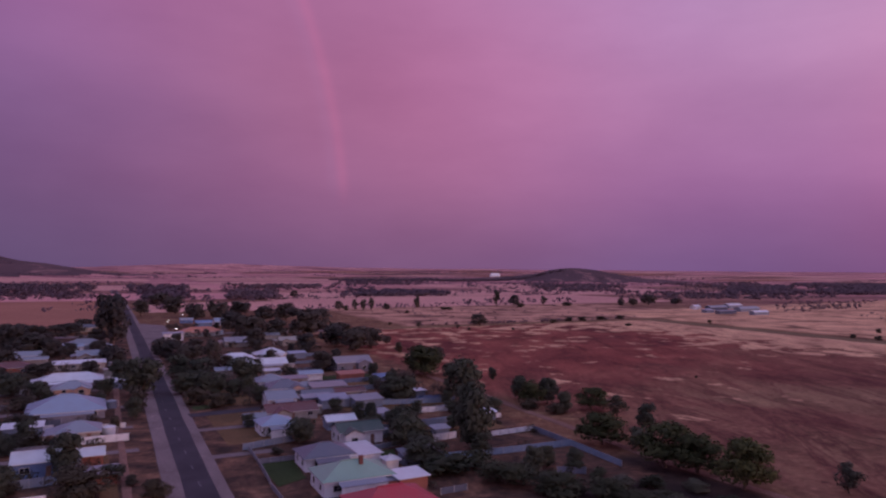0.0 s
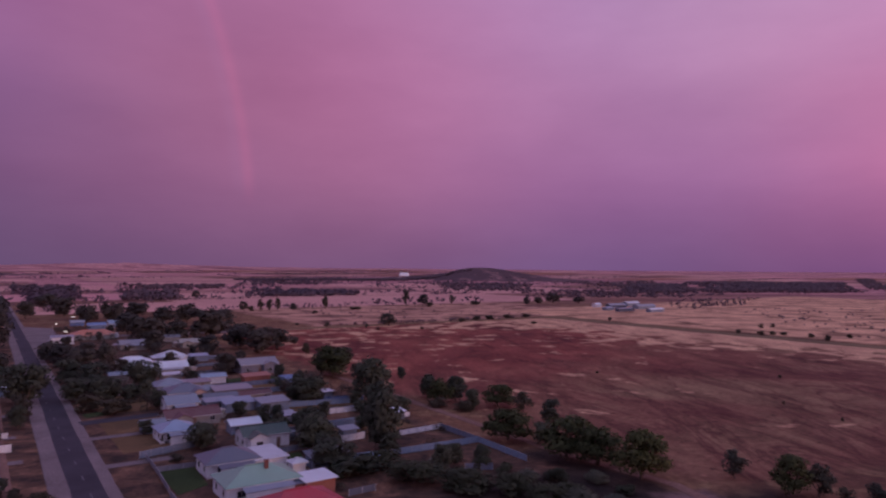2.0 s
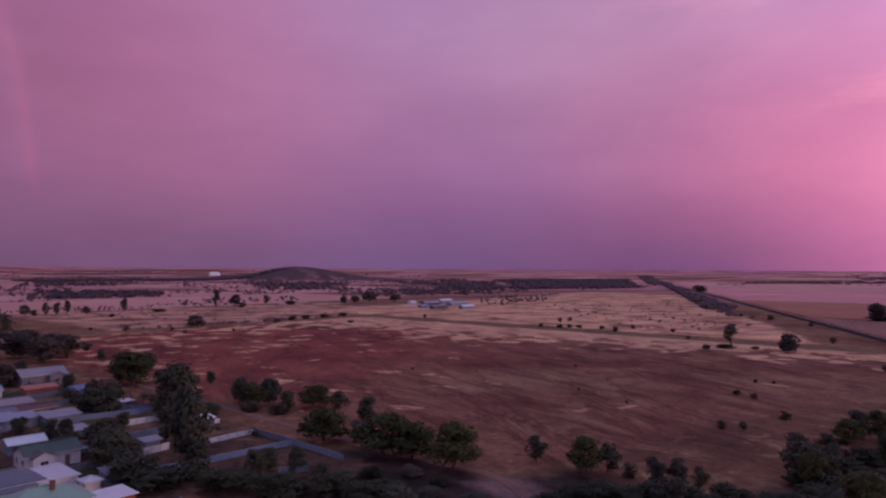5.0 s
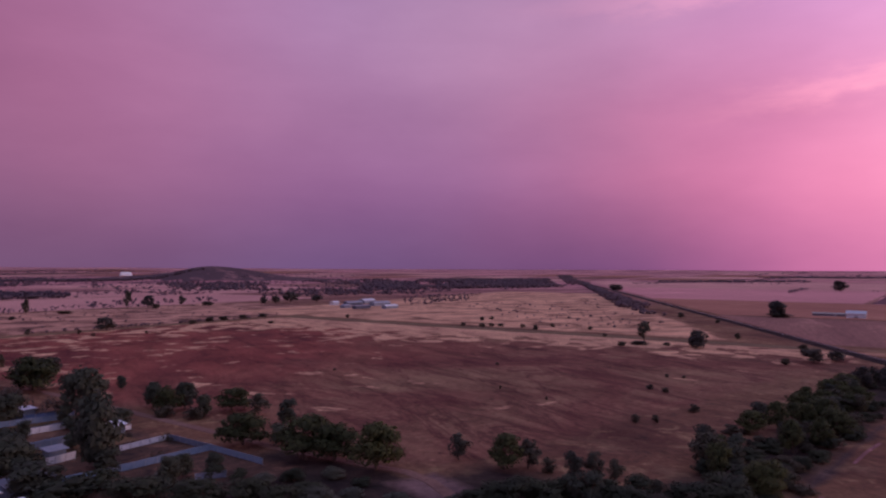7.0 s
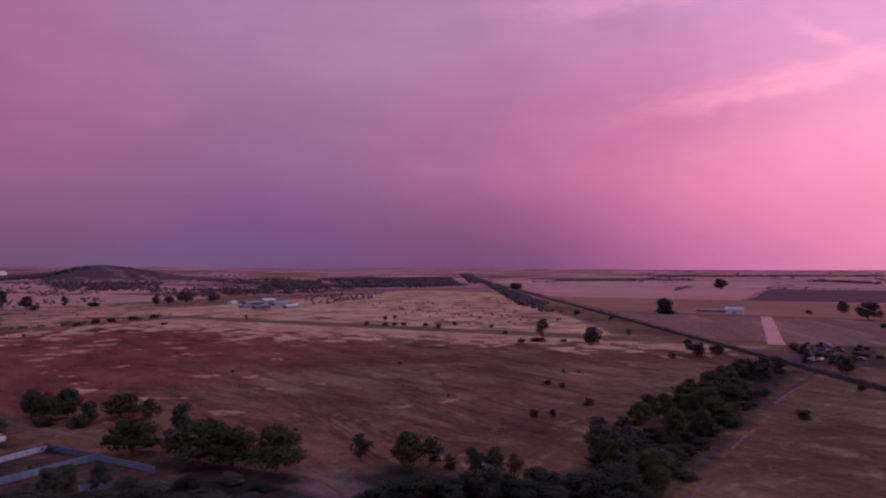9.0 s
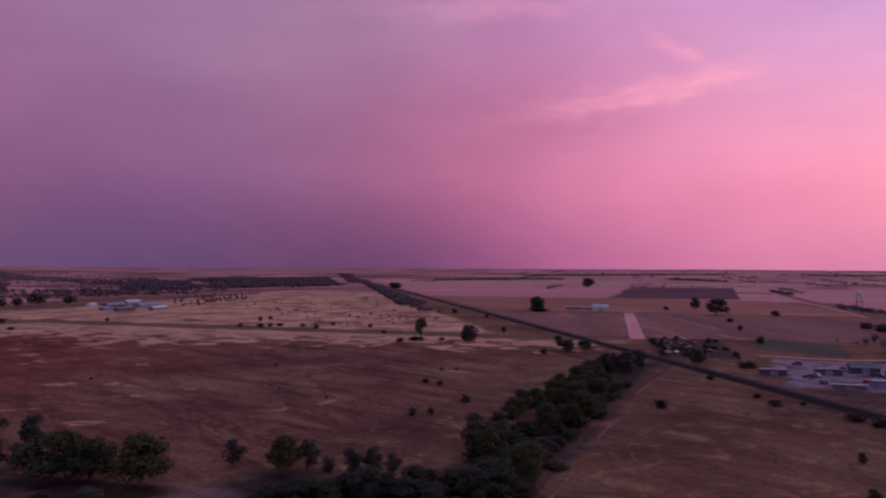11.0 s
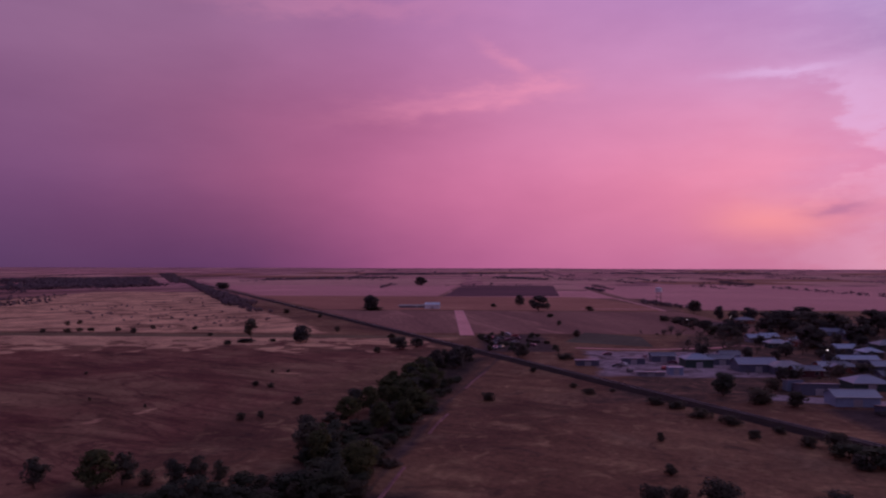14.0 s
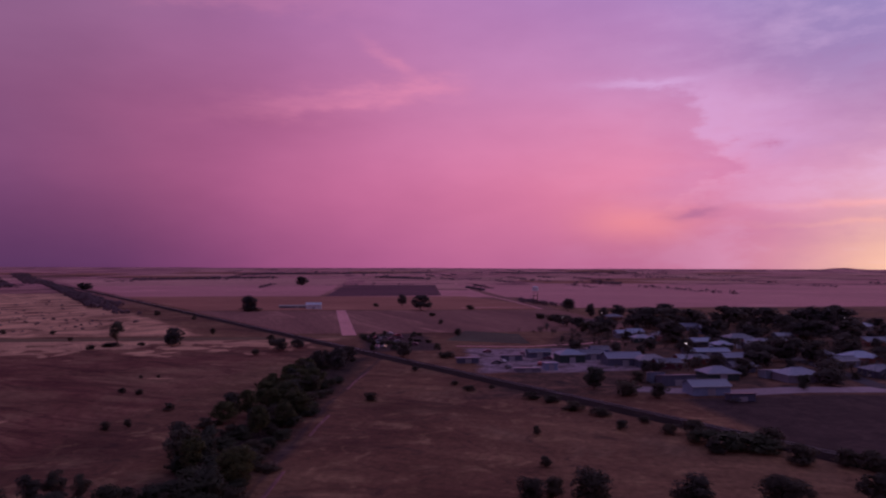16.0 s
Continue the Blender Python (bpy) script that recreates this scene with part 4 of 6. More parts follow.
TREES_CENTRE = [
    (-69.4, 243.1, 8.4, 13.1, 0), (-64.3, 221.4, 4.4, 5.8, 3), (-105.7, 377.4, 13.6, 20.4, 0), (-128.5, 421.8, 12.4, 16.6, 0),
    (-92.6, 341.0, 10.0, 12.3, 0), (-94.6, 390.1, 10.2, 17.9, 0), (-80.2, 404.2, 16.5, 27.8, 0), (-81.1, 449.0, 13.2, 16.2, 0),
    (-54.3, 348.1, 10.8, 16.5, 0), (-41.7, 330.0, 11.9, 16.7, 0), (-35.7, 344.4, 10.1, 14.7, 0), (-60.6, 405.7, 8.0, 19.9, 0),
    (-65.1, 328.6, 8.6, 12.4, 0), (-46.1, 266.9, 7.9, 10.9, 0),
]
TREES_YARDS = [
    (-6.5, 258.8, 11.0, 15.3, 1), (-20.2, 322.4, 5.8, 4.8, 3), (-1.9, 292.8, 6.7, 6.7, 0), (-12.2, 206.6, 8.1, 12.5, 0),
    (-9.0, 163.0, 7.7, 8.3, 0), (-5.1, 151.2, 5.2, 7.4, 0), (-32.4, 158.2, 5.7, 9.1, 0), (-29.0, 190.1, 4.4, 5.3, 0),
    (-17.6, 173.1, 4.5, 3.1, 2), (-48.1, 172.8, 3.4, 4.2, 0), (-87.3, 278.5, 4.6, 7.8, 0), (-185.3, 517.6, 12.7, 16.9, 0),
    (-223.1, 576.9, 15.1, 18.9, 0), (-265.6, 652.2, 14.9, 23.5, 0),
]
TREES_SQUARE = [
    (-168.9, 519.1, 14.4, 18.7, 0), (-130.2, 500.9, 11.5, 18.9, 0), (-239.0, 548.5, 13.5, 13.5, 0), (-166.5, 568.8, 11.2, 23.3, 0),
    (-119.0, 523.7, 12.9, 17.1, 0), (-72.7, 292.7, 5.8, 6.2, 3), (-36.0, 199.0, 2.3, 3.3, 3), (-35.0, 147.7, 1.9, 2.9, 3),
    (-18.8, 162.9, 1.9, 3.5, 3), (-27.8, 150.7, 1.5, 2.5, 3), (18.1, 254.6, 3.8, 3.1, 0), (-88.7, 291.8, 4.3, 5.3, 3),
]
TREES_FENCE = [
    (6.2, 205.8, 14.0, 13.8, 0), (7.0, 154.5, 15.0, 10.6, 0), (18.2, 247.7, 4.2, 3.0, 0), (23.7, 211.9, 7.1, 6.4, 0),
    (26.5, 203.5, 7.2, 8.1, 1), (31.4, 206.3, 7.7, 7.4, 0), (34.4, 193.6, 6.1, 5.5, 0), (42.4, 196.8, 6.3, 9.5, 1),
    (47.7, 189.0, 5.6, 6.5, 2), (36.5, 158.6, 7.4, 11.3, 1), (51.3, 174.9, 6.4, 6.4, 0), (-7.0, 261.0, 10.4, 15.7, 0),
    (24.7, 198.1, 3.0, 6.7, 3), (31.5, 191.4, 3.3, 6.0, 3),
]
TREES_ROW = [
    (45.2, 140.5, 9.0, 12.8, 1), (55.1, 126.9, 9.5, 10.8, 1), (50.2, 136.7, 7.8, 10.6, 1), (44.1, 153.4, 5.1, 7.6, 0),
    (77.6, 114.8, 7.2, 7.0, 1), (73.3, 125.3, 5.2, 5.9, 2), (82.3, 113.3, 5.7, 5.9, 2), (84.2, 108.9, 3.1, 3.3, 3),
    (85.5, 103.1, 5.2, 5.2, 2), (88.9, 101.5, 5.2, 4.7, 2), (91.6, 98.4, 4.1, 4.1, 2), (-7.4, 153.0, 7.5, 9.6, 0),
    (-3.4, 140.0, 5.9, 10.9, 0),
]
BUSHES_NEAR = [
    (65.8, 99.5, 3.5, 7.8, 4), (72.0, 98.2, 4.0, 7.3, 4), (77.2, 95.4, 4.2, 7.9, 4), (83.3, 90.8, 3.9, 7.5, 4),
    (88.4, 89.3, 4.2, 6.3, 4), (91.3, 87.7, 3.4, 3.6, 2), (1.7, 135.4, 3.9, 11.7, 4), (11.8, 129.3, 4.3, 11.7, 4),
    (20.2, 124.0, 4.3, 10.7, 4), (28.9, 120.8, 3.9, 8.8, 4), (37.5, 116.6, 3.3, 7.9, 4), (26.2, 136.6, 2.4, 4.8, 4),
    (44.5, 113.1, 2.0, 5.6, 5), (50.6, 107.8, 1.8, 5.4, 5),
]
BUSHES_EDGE = [
    (61.8, 100.1, 2.9, 6.7, 4), (68.0, 98.0, 4.5, 8.2, 4), (73.2, 94.6, 3.1, 7.8, 4), (79.1, 91.9, 5.7, 8.5, 0),
    (83.9, 86.5, 3.7, 8.8, 4), (94.3, 83.1, 4.0, 9.0, 4), (100.9, 82.4, 5.1, 9.2, 4), (109.7, 84.3, 4.7, 8.6, 4),
    (116.5, 84.2, 4.4, 8.9, 4), (95.6, 76.9, 4.8, 9.6, 4),
]
BUSHES_GARDEN = [
    (17.1, 135.3, 3.1, 6.6, 5), (30.5, 134.2, 1.9, 4.3, 4), (32.9, 126.8, 2.7, 5.2, 5), (38.8, 127.4, 2.6, 5.3, 4),
    (46.1, 126.0, 2.2, 5.4, 5), (7.1, 139.9, 3.7, 7.2, 4), (59.8, 103.5, 1.0, 3.9, 5), (48.8, 118.5, 1.7, 4.6, 4),
    (38.6, 113.7, 2.9, 7.7, 5), (33.4, 115.8, 3.1, 7.7, 4),
]
SHRUBS_PADDOCK = [
    (265.9, 184.3, 3.1, 4.3, 3), (171.2, 167.7, 1.9, 2.6, 3), (171.7, 161.5, 1.8, 2.8, 3), (155.3, 135.6, 2.4, 3.3, 3),
    (131.5, 133.8, 2.2, 3.1, 3), (136.1, 131.3, 2.1, 2.5, 3), (283.4, 183.2, 5.8, 9.7, 0), (295.8, 180.9, 4.4, 8.4, 0),
    (298.2, 196.7, 3.6, 5.2, 0), (129.9, 169.4, 1.2, 1.0, 3), (128.4, 192.4, 1.1, 1.1, 3), (199.7, 179.0, 1.2, 1.7, 3),
    (196.3, 183.8, 1.3, 1.7, 3), (93.7, 255.9, 1.1, 1.3, 3), (158.5, 239.8, 1.2, 1.4, 3),
]
SHRUBS_FIELD = [
    (25.3, 477.3, 8.4, 12.0, 1), (280.1, 444.7, 3.4, 3.9, 3), (292.9, 451.0, 3.1, 4.0, 3), (250.6, 397.8, 3.1, 4.6, 3),
    (259.0, 398.8, 2.7, 3.9, 3), (264.6, 396.1, 2.3, 5.4, 3), (273.0, 382.0, 2.7, 3.8, 3), (270.5, 364.1, 3.3, 4.4, 3),
    (294.0, 376.6, 2.7, 3.9, 3), (302.8, 348.2, 2.6, 4.4, 3), (282.5, 280.7, 10.0, 8.1, 2), (287.3, 247.8, 8.7, 10.5, 0),
    (339.8, 265.4, 3.6, 4.5, 3), (425.9, 349.5, 3.4, 4.2, 3), (447.6, 403.7, 4.7, 5.6, 3),
]
SHRUBS_EDGE = [
    (80.9, 507.5, 3.2, 7.1, 3), (96.0, 528.2, 3.3, 8.3, 3), (107.8, 534.6, 3.4, 8.5, 3), (124.5, 545.7, 3.1, 9.7, 3),
    (142.9, 557.6, 3.2, 9.1, 3), (199.4, 516.2, 3.1, 4.0, 3), (131.2, 488.3, 2.0, 6.4, 3), (267.3, 269.6, 2.1, 12.0, 3),
    (280.2, 309.8, 2.3, 3.3, 3), (10.1, 460.3, 3.0, 3.0, 3), (-16.4, 481.4, 2.7, 3.4, 3), (17.0, 445.7, 2.0, 2.6, 3),
    (45.9, 450.3, 1.7, 2.7, 3), (243.9, 411.4, 2.7, 3.9, 3), (255.4, 269.6, 2.4, 5.3, 3), (276.6, 259.0, 1.8, 4.1, 3),
]
TREES_FAR = [
    (-26.3, 692.0, 9.7, 7.5, 2), (55.2, 706.9, 18.0, 8.5, 2), (74.9, 727.7, 12.1, 11.0, 0), (79.5, 705.1, 5.4, 10.7, 3),
    (111.8, 766.9, 9.5, 10.0, 2), (134.0, 744.7, 4.7, 14.1, 3), (194.3, 754.0, 8.6, 9.9, 0), (211.9, 772.8, 7.7, 12.8, 0),
    (231.5, 777.8, 11.7, 18.2, 0), (262.1, 778.7, 7.9, 15.9, 0), (520.8, 368.2, 14.1, 15.0, 0), (1247.0, 754.0, 19.0, 29.0, 0),
    (522.2, 367.6, 3.8, 23.5, 3), (347.4, 345.2, 4.6, 9.2, 3), (872.3, 934.9, 12.2, 26.4, 0),
]
TREES_RIDGE = [
    (-95.5, 637.1, 8.9, 8.3, 0), (-81.6, 638.5, 10.5, 7.1, 2), (-73.4, 639.5, 10.5, 7.1, 2), (-67.9, 657.5, 10.8, 7.3, 2),
    (-52.2, 641.8, 7.4, 7.4, 0), (-25.0, 671.5, 12.1, 7.5, 2), (-89.3, 637.7, 5.2, 6.3, 3), (-190.2, 882.8, 10.1, 10.1, 0),
    (-36.9, 483.9, 2.0, 3.2, 3), (-16.7, 471.6, 2.3, 3.1, 3), (-31.3, 604.3, 3.0, 5.9, 3), (3.5, 665.6, 2.7, 16.3, 3),
]
SHRUBS_RAIL = [
    (188.2, 90.0, 2.7, 5.1, 3), (163.8, 34.4, 2.4, 2.4, 3), (138.6, 27.3, 2.3, 3.0, 3), (214.0, 67.1, 2.0, 4.8, 3),
    (222.5, 74.8, 1.7, 3.8, 3), (207.9, 45.4, 2.4, 5.9, 3), (204.7, 38.8, 2.4, 6.1, 3), (195.7, 30.7, 2.6, 7.0, 3),
    (190.9, 22.8, 2.5, 6.4, 3), (176.9, 15.9, 2.5, 4.2, 3), (176.1, 4.6, 2.7, 5.2, 3), (186.6, 11.1, 1.8, 3.8, 3),
    (288.8, 101.1, 2.8, 9.0, 3), (247.1, 99.1, 2.2, 3.9, 3), (220.7, 61.5, 1.3, 2.6, 3),
]
BUSHES_RAIL = [
    (177.1, -1.2, 3.8, 7.1, 3), (165.9, -9.3, 4.3, 12.5, 4), (168.8, -2.9, 3.4, 8.3, 4), (166.2, -15.2, 3.7, 9.4, 4),
    (169.5, -16.4, 5.0, 7.6, 3), (158.4, -21.6, 4.4, 7.0, 3), (159.7, -30.0, 3.9, 6.4, 3), (161.4, -5.1, 3.2, 4.9, 3),
    (157.3, -34.4, 4.5, 6.7, 3), (117.3, 25.6, 4.5, 6.8, 3), (119.8, 15.5, 6.4, 9.7, 3), (124.4, -0.8, 5.4, 8.6, 3),
    (130.4, -15.2, 5.4, 9.6, 3), (136.5, -30.2, 5.8, 6.8, 3), (120.2, 22.3, 4.0, 4.9, 3),
]
TREES_WEST = [
    (232.6, 29.6, 7.4, 7.9, 0), (224.2, 18.1, 5.0, 9.3, 3), (223.6, 8.9, 4.9, 7.3, 3), (332.3, 51.3, 5.1, 7.0, 0),
    (283.9, 119.3, 6.9, 8.6, 0), (560.9, 74.4, 10.9, 8.2, 0), (624.3, 102.8, 12.3, 12.2, 0), (552.5, 63.2, 9.2, 8.0, 0),
    (569.7, 53.2, 10.2, 11.8, 0), (472.5, 24.3, 14.0, 24.5, 0), (482.9, -1.8, 12.8, 19.3, 0), (510.8, -25.6, 14.0, 23.2, 0),
    (501.1, -47.5, 14.1, 22.4, 0), (471.1, -55.6, 12.0, 15.3, 0),
]
TREES_GARDENS = [
    (514.6, -81.0, 14.8, 22.5, 0), (554.2, -96.2, 13.8, 16.0, 0), (424.8, -61.3, 12.3, 24.9, 0), (426.3, -80.7, 12.7, 19.0, 0),
    (320.7, -27.0, 9.1, 14.9, 0), (391.3, 8.5, 12.0, 18.2, 0), (446.8, -13.5, 9.4, 15.7, 0), (419.7, -32.6, 8.1, 15.1, 0),
    (255.0, -35.3, 5.1, 4.9, 0), (268.0, -45.5, 6.3, 12.0, 0), (538.8, -118.8, 6.6, 13.0, 0), (300.4, -10.7, 4.7, 9.6, 0),
    (444.9, 50.2, 9.2, 17.1, 0), (417.5, 49.4, 7.6, 13.5, 0),
    (531.0, 108.0, 4.5, 11.0, 3), (514.0, 96.0, 5.5, 12.0, 3), (496.0, 88.0, 6.0, 11.0, 0), (473.0, 79.0, 7.5, 13.0, 0), (455.0, 69.0, 7.5, 12.0, 0), (440.0, 62.0, 6.0, 11.0, 3),
]
TREES_SUBURB = [
    (486.2, 36.1, 7.9, 13.9, 0), (329.4, -39.9, 10.5, 14.6, 0), (333.5, -50.2, 9.6, 13.6, 0), (360.4, -68.1, 8.0, 13.0, 0),
    (598.1, 17.4, 10.4, 18.6, 0), (287.8, -19.3, 5.6, 8.7, 0), (359.7, -37.6, 8.3, 11.7, 0), (343.9, -77.8, 6.3, 10.7, 0),
    (349.9, 18.1, 5.7, 8.2, 0), (366.0, 2.6, 4.9, 11.3, 0), (296.9, -2.1, 3.7, 6.9, 3), (284.8, -56.4, 2.9, 4.1, 3),
    (252.0, 16.8, 4.0, 6.8, 3),
]
TREES_BACK = [
    (517.4, 34.4, 10.5, 24.5, 0), (511.1, 11.1, 11.6, 27.8, 0), (536.0, -38.0, 12.5, 24.2, 0), (530.1, -73.2, 12.0, 27.2, 0),
    (539.0, -95.3, 13.4, 27.3, 0), (385.3, -72.9, 8.6, 16.6, 0), (306.1, -25.8, 6.7, 12.8, 0), (299.7, -50.9, 5.6, 13.0, 0),
]
TREES_PLAIN = [
    (588.4, 230.7, 14.2, 18.6, 0), (648.4, 274.7, 11.9, 9.2, 0), (628.9, 295.1, 4.0, 6.8, 3), (621.7, 194.1, 4.8, 8.5, 3),
    (454.7, 163.4, 3.6, 4.7, 3), (524.6, 195.9, 3.2, 6.4, 3), (383.7, 127.4, 4.6, 4.6, 3), (549.3, 388.8, 11.9, 15.9, 0), (282.1, 244.6, 6.9, 9.7, 0), (313.3, 207.5, 4.2, 6.0, 3),
]
for rows, group in ((TREES_STREET, "trees along the main road"), (TREES_VERGE, "trees in the eastern yards"), (TREES_EAST, "trees in the eastern yards"), (TREES_PARK, "trees of the roadside park"), (TREES_CENTRE, "trees among the houses"),
                    (TREES_YARDS, "trees in the back yards"), (TREES_SQUARE, "trees round the cross street"), (TREES_FENCE, "trees along the paddock fence"), (TREES_ROW, "tree row at the paddock's edge"),
                    (BUSHES_NEAR, "bushes at the paddock's edge"), (BUSHES_EDGE, "bushes at the paddock's edge"), (BUSHES_GARDEN, "bushes in the rough garden"), (SHRUBS_PADDOCK, "shrubs on the red paddock"), (SHRUBS_FIELD, "bushes on the straw paddock"),
                    (SHRUBS_EDGE, "bushes along the paddock fence line"), (TREES_FAR, "lone trees on the plain"), (TREES_RIDGE, "lone trees on the stubble"), (SHRUBS_RAIL, "shrubs along the railway"),
                    (BUSHES_RAIL, "dark bushes by the railway"), (TREES_WEST, "trees of the western streets"), (TREES_GARDENS, "trees in the western gardens"), (TREES_SUBURB, "trees of the western suburb"), (TREES_BACK, "trees of the western suburb"), (TREES_PLAIN, "trees by the farm lane")):
    for x, y, h, w, kind in rows:
        plant(x, y, h, w, kind, group)


# the dense belt of gums and scrub between the paddock and the dirt track
belt = random.Random(19)
for _ in range(104):
    t = belt.random()
    v = 116 + 190 * t
    mid, half = 29 - 24 * t ** 1.6, 11 - 6 * t
    u = mid + belt.uniform(-half, half)
    x, y = uv_xy(u, v)
    if belt.random() < 0.46:
        plant(x, y, belt.uniform(4.0, 7.6), belt.uniform(4.6, 8.6), belt.choice((1, 1, 1, 0, 2)), "gum belt by the dirt track")
    else:
        x, y = uv_xy(u + belt.uniform(-3, 3), v)
        plant(x, y, belt.uniform(0.8, 2.6), belt.uniform(1.8, 5.5), belt.choice((3, 3, 4)), "scrub of the gum belt")


for _ in range(26):
    plant(*uv_xy(-4 - 38 * belt.random(), 330 + 84 * belt.random()), belt.uniform(1.4, 3.6), belt.uniform(2.4, 5.5), belt.choice((3, 3, 4)), "scrub round the salvage yard")


for _ in range(70):
    t = belt.random() ** 1.5
    u, v = 31 - 22 * t + belt.uniform(-11, 9) * (1 - 0.5 * t), 112 + 130 * t
    plant(*uv_xy(u, v), belt.uniform(1.2, 3.4), belt.uniform(3.0, 6.5), belt.choice((3, 4, 4)), "scrub of the gum belt")


def far_wood(name, corners, count, height, label, seed):
    """Far woodland: many rough little crowns in one mesh."""
    rng = random.Random(seed)
    c = [Vector(p) for p in corners]
    verts, faces, heart = [], [], []
    for _ in range(count):
        p = c[0].lerp(c[1], rng.random()).lerp(c[3].lerp(c[2], rng.random()), rng.random())
        x, y = uv_xy(*p)
        z, h = ground_z(x, y), height * rng.uniform(0.5, 1.25)
        w = h * rng.uniform(1.0, 2.0)
        for _ in range(26):
            d = Vector((rng.gauss(0, 1), rng.gauss(0, 1), rng.gauss(0, 1) + 0.3)).normalized() * rng.uniform(0.6, 1.0)
            q = Vector((x + d.x * w * 0.5, y + d.y * w * 0.5, z + h * 0.50 + d.z * h * 0.46))
            a = Vector((rng.uniform(-1, 1), rng.uniform(-1, 1), rng.uniform(-0.4, 0.4))).normalized()
            b = a.orthogonal().normalized()
            s = h * rng.uniform(0.16, 0.30)
            heart.append((x, y, z + h * 0.2))
            if a.cross(b).dot(q - Vector(heart[-1])) < 0:
                b = -b
            k = len(verts)
            verts += [tuple(q - a * s), tuple(q - b * s), tuple(q + a * s), tuple(q + b * s)]
            faces.append((k, k + 1, k + 2, k + 3))
    ob = part_data(name, verts, faces, M_LEAF_FAR_HAZE)
    soft_foliage(ob, heart)
    return tagged(ob, label, "woodland", kind="stuff")


WOODS = (
    ([(1550, -170), (1450, 15), (905, 5), (905, -430)], 620, 7, "dark woodland behind the brown paddock"),
    ([(1420, 60), (1350, 160), (885, 110), (800, 46)], 260, 7, "dark woodland past the town"),
    ([(1100, 185), (1060, 261), (830, 205), (830, 135)], 210, 6.5, "dark trees past the town"),
    ([(1120, 390), (960, 515), (880, 465), (905, 298)], 230, 6, "dark belt of scrub behind the stubble"),
    ([(905, 298), (880, 465), (873, 470), (893, 290)], 60, 5, "edge of the scrub behind the stubble"),
    ([(1500, 243), (1388, 453), (1200, 388), (1244, 202)], 180, 6, "dark belts of trees below the hill"),
    ([(1740, 583), (1640, 786), (1420, 666), (1470, 483)], 150, 6, "dark belts of trees below the hill"),
    ([(1500, 980), (1320, 1194), (880, 800), (1005, 690)], 420, 5.5, "scrub on the lower slopes of the hill"),
    ([(2060, 640), (1900, 1050), (1676, 1300), (1822, 900)], 900, 5.5, "scrub over the low hill"),
    ([(2080, 640), (2080, 1050), (1900, 980), (1900, 640)], 900, 5.0, "scrub over the low hill"),
    ([(917, 789), (776, 1100), (610, 852), (715, 620)], 300, 4.5, "scrub behind the farm sheds"),
    ([(600, 765), (555, 930), (450, 741), (430, 570)], 120, 2.6, "low scrub round the farm sheds"),
    ([(1250, 1700), (1010, 2150), (600, 1340), (722, 1050)], 1500, 7, "broad dark wood across the plain"),
    ([(1150, 1342), (1100, 1536), (707, 1010), (786, 890)], 420, 6, "wooded plain beside the broad wood"),
    ([(1400, 1350), (1400, 1750), (730, 1090), (745, 960)], 420, 6, "dark woodland between the hill and the plain"),
    ([(1316, 2862), (1267, 2906), (633, 1567), (680, 1543)], 330, 6, "scrub along the railway"),
    ([(690, 1640), (640, 1565), (215, 692), (246, 686)], 520, 5, "thick dark scrub along the railway"),
    ([(246, 700), (225, 690), (170, 590), (190, 590)], 40, 3, "thinning scrub along the railway"),
    ([(-196, 837), (-221, 696), (-212, 667), (-182, 779)], 60, 3.2, "dark hedge along the dirt lane"),
    ([(-208, 1290), (-224, 1290), (-226, 1140), (-210, 1140)], 40, 4, "dark hedge along the dirt lane"),
    ([(-671, 1937), (-639, 1575), (-600, 1500), (-640, 1800)], 110, 5, "dark copse on the far plain"),
    ([(630, 2014), (265, 2446), (245, 2300), (590, 1900)], 230, 6, "line of trees across the far stubble"),
    ([(500, 3000), (83, 3200), (75, 3080), (470, 2900)], 260, 7, "far line of trees past the railway"),
    ([(-86, 2600), (-257, 2195), (-235, 2060), (-75, 2400)], 130, 6, "trees along a far paddock's edge"),
    ([(-580, 3380), (-1500, 3400), (-1460, 3300), (-570, 3280)], 320, 7, "dark line of trees on the far plain"),
    ([(400, 3200), (-400, 3400), (-390, 3320), (390, 3120)], 300, 7, "dark line of trees on the far plain"),
    ([(430, 200), (425, 400), (432, 402), (436, 200)], 60, 1.6, "low scrub along the paddock fence"),
    ([(440, 190), (440, 440), (640, 470), (640, 200)], 70, 1.2, "tussocks strewn over the straw paddock"),
    ([(200, 420), (130, 480), (330, 840), (430, 640)], 110, 1.5, "bushes strewn over the straw paddock"),
)
for k, (corners, count, height, label) in enumerate(WOODS):
    far_wood("far_woods", corners, count, height, label, k + 1)


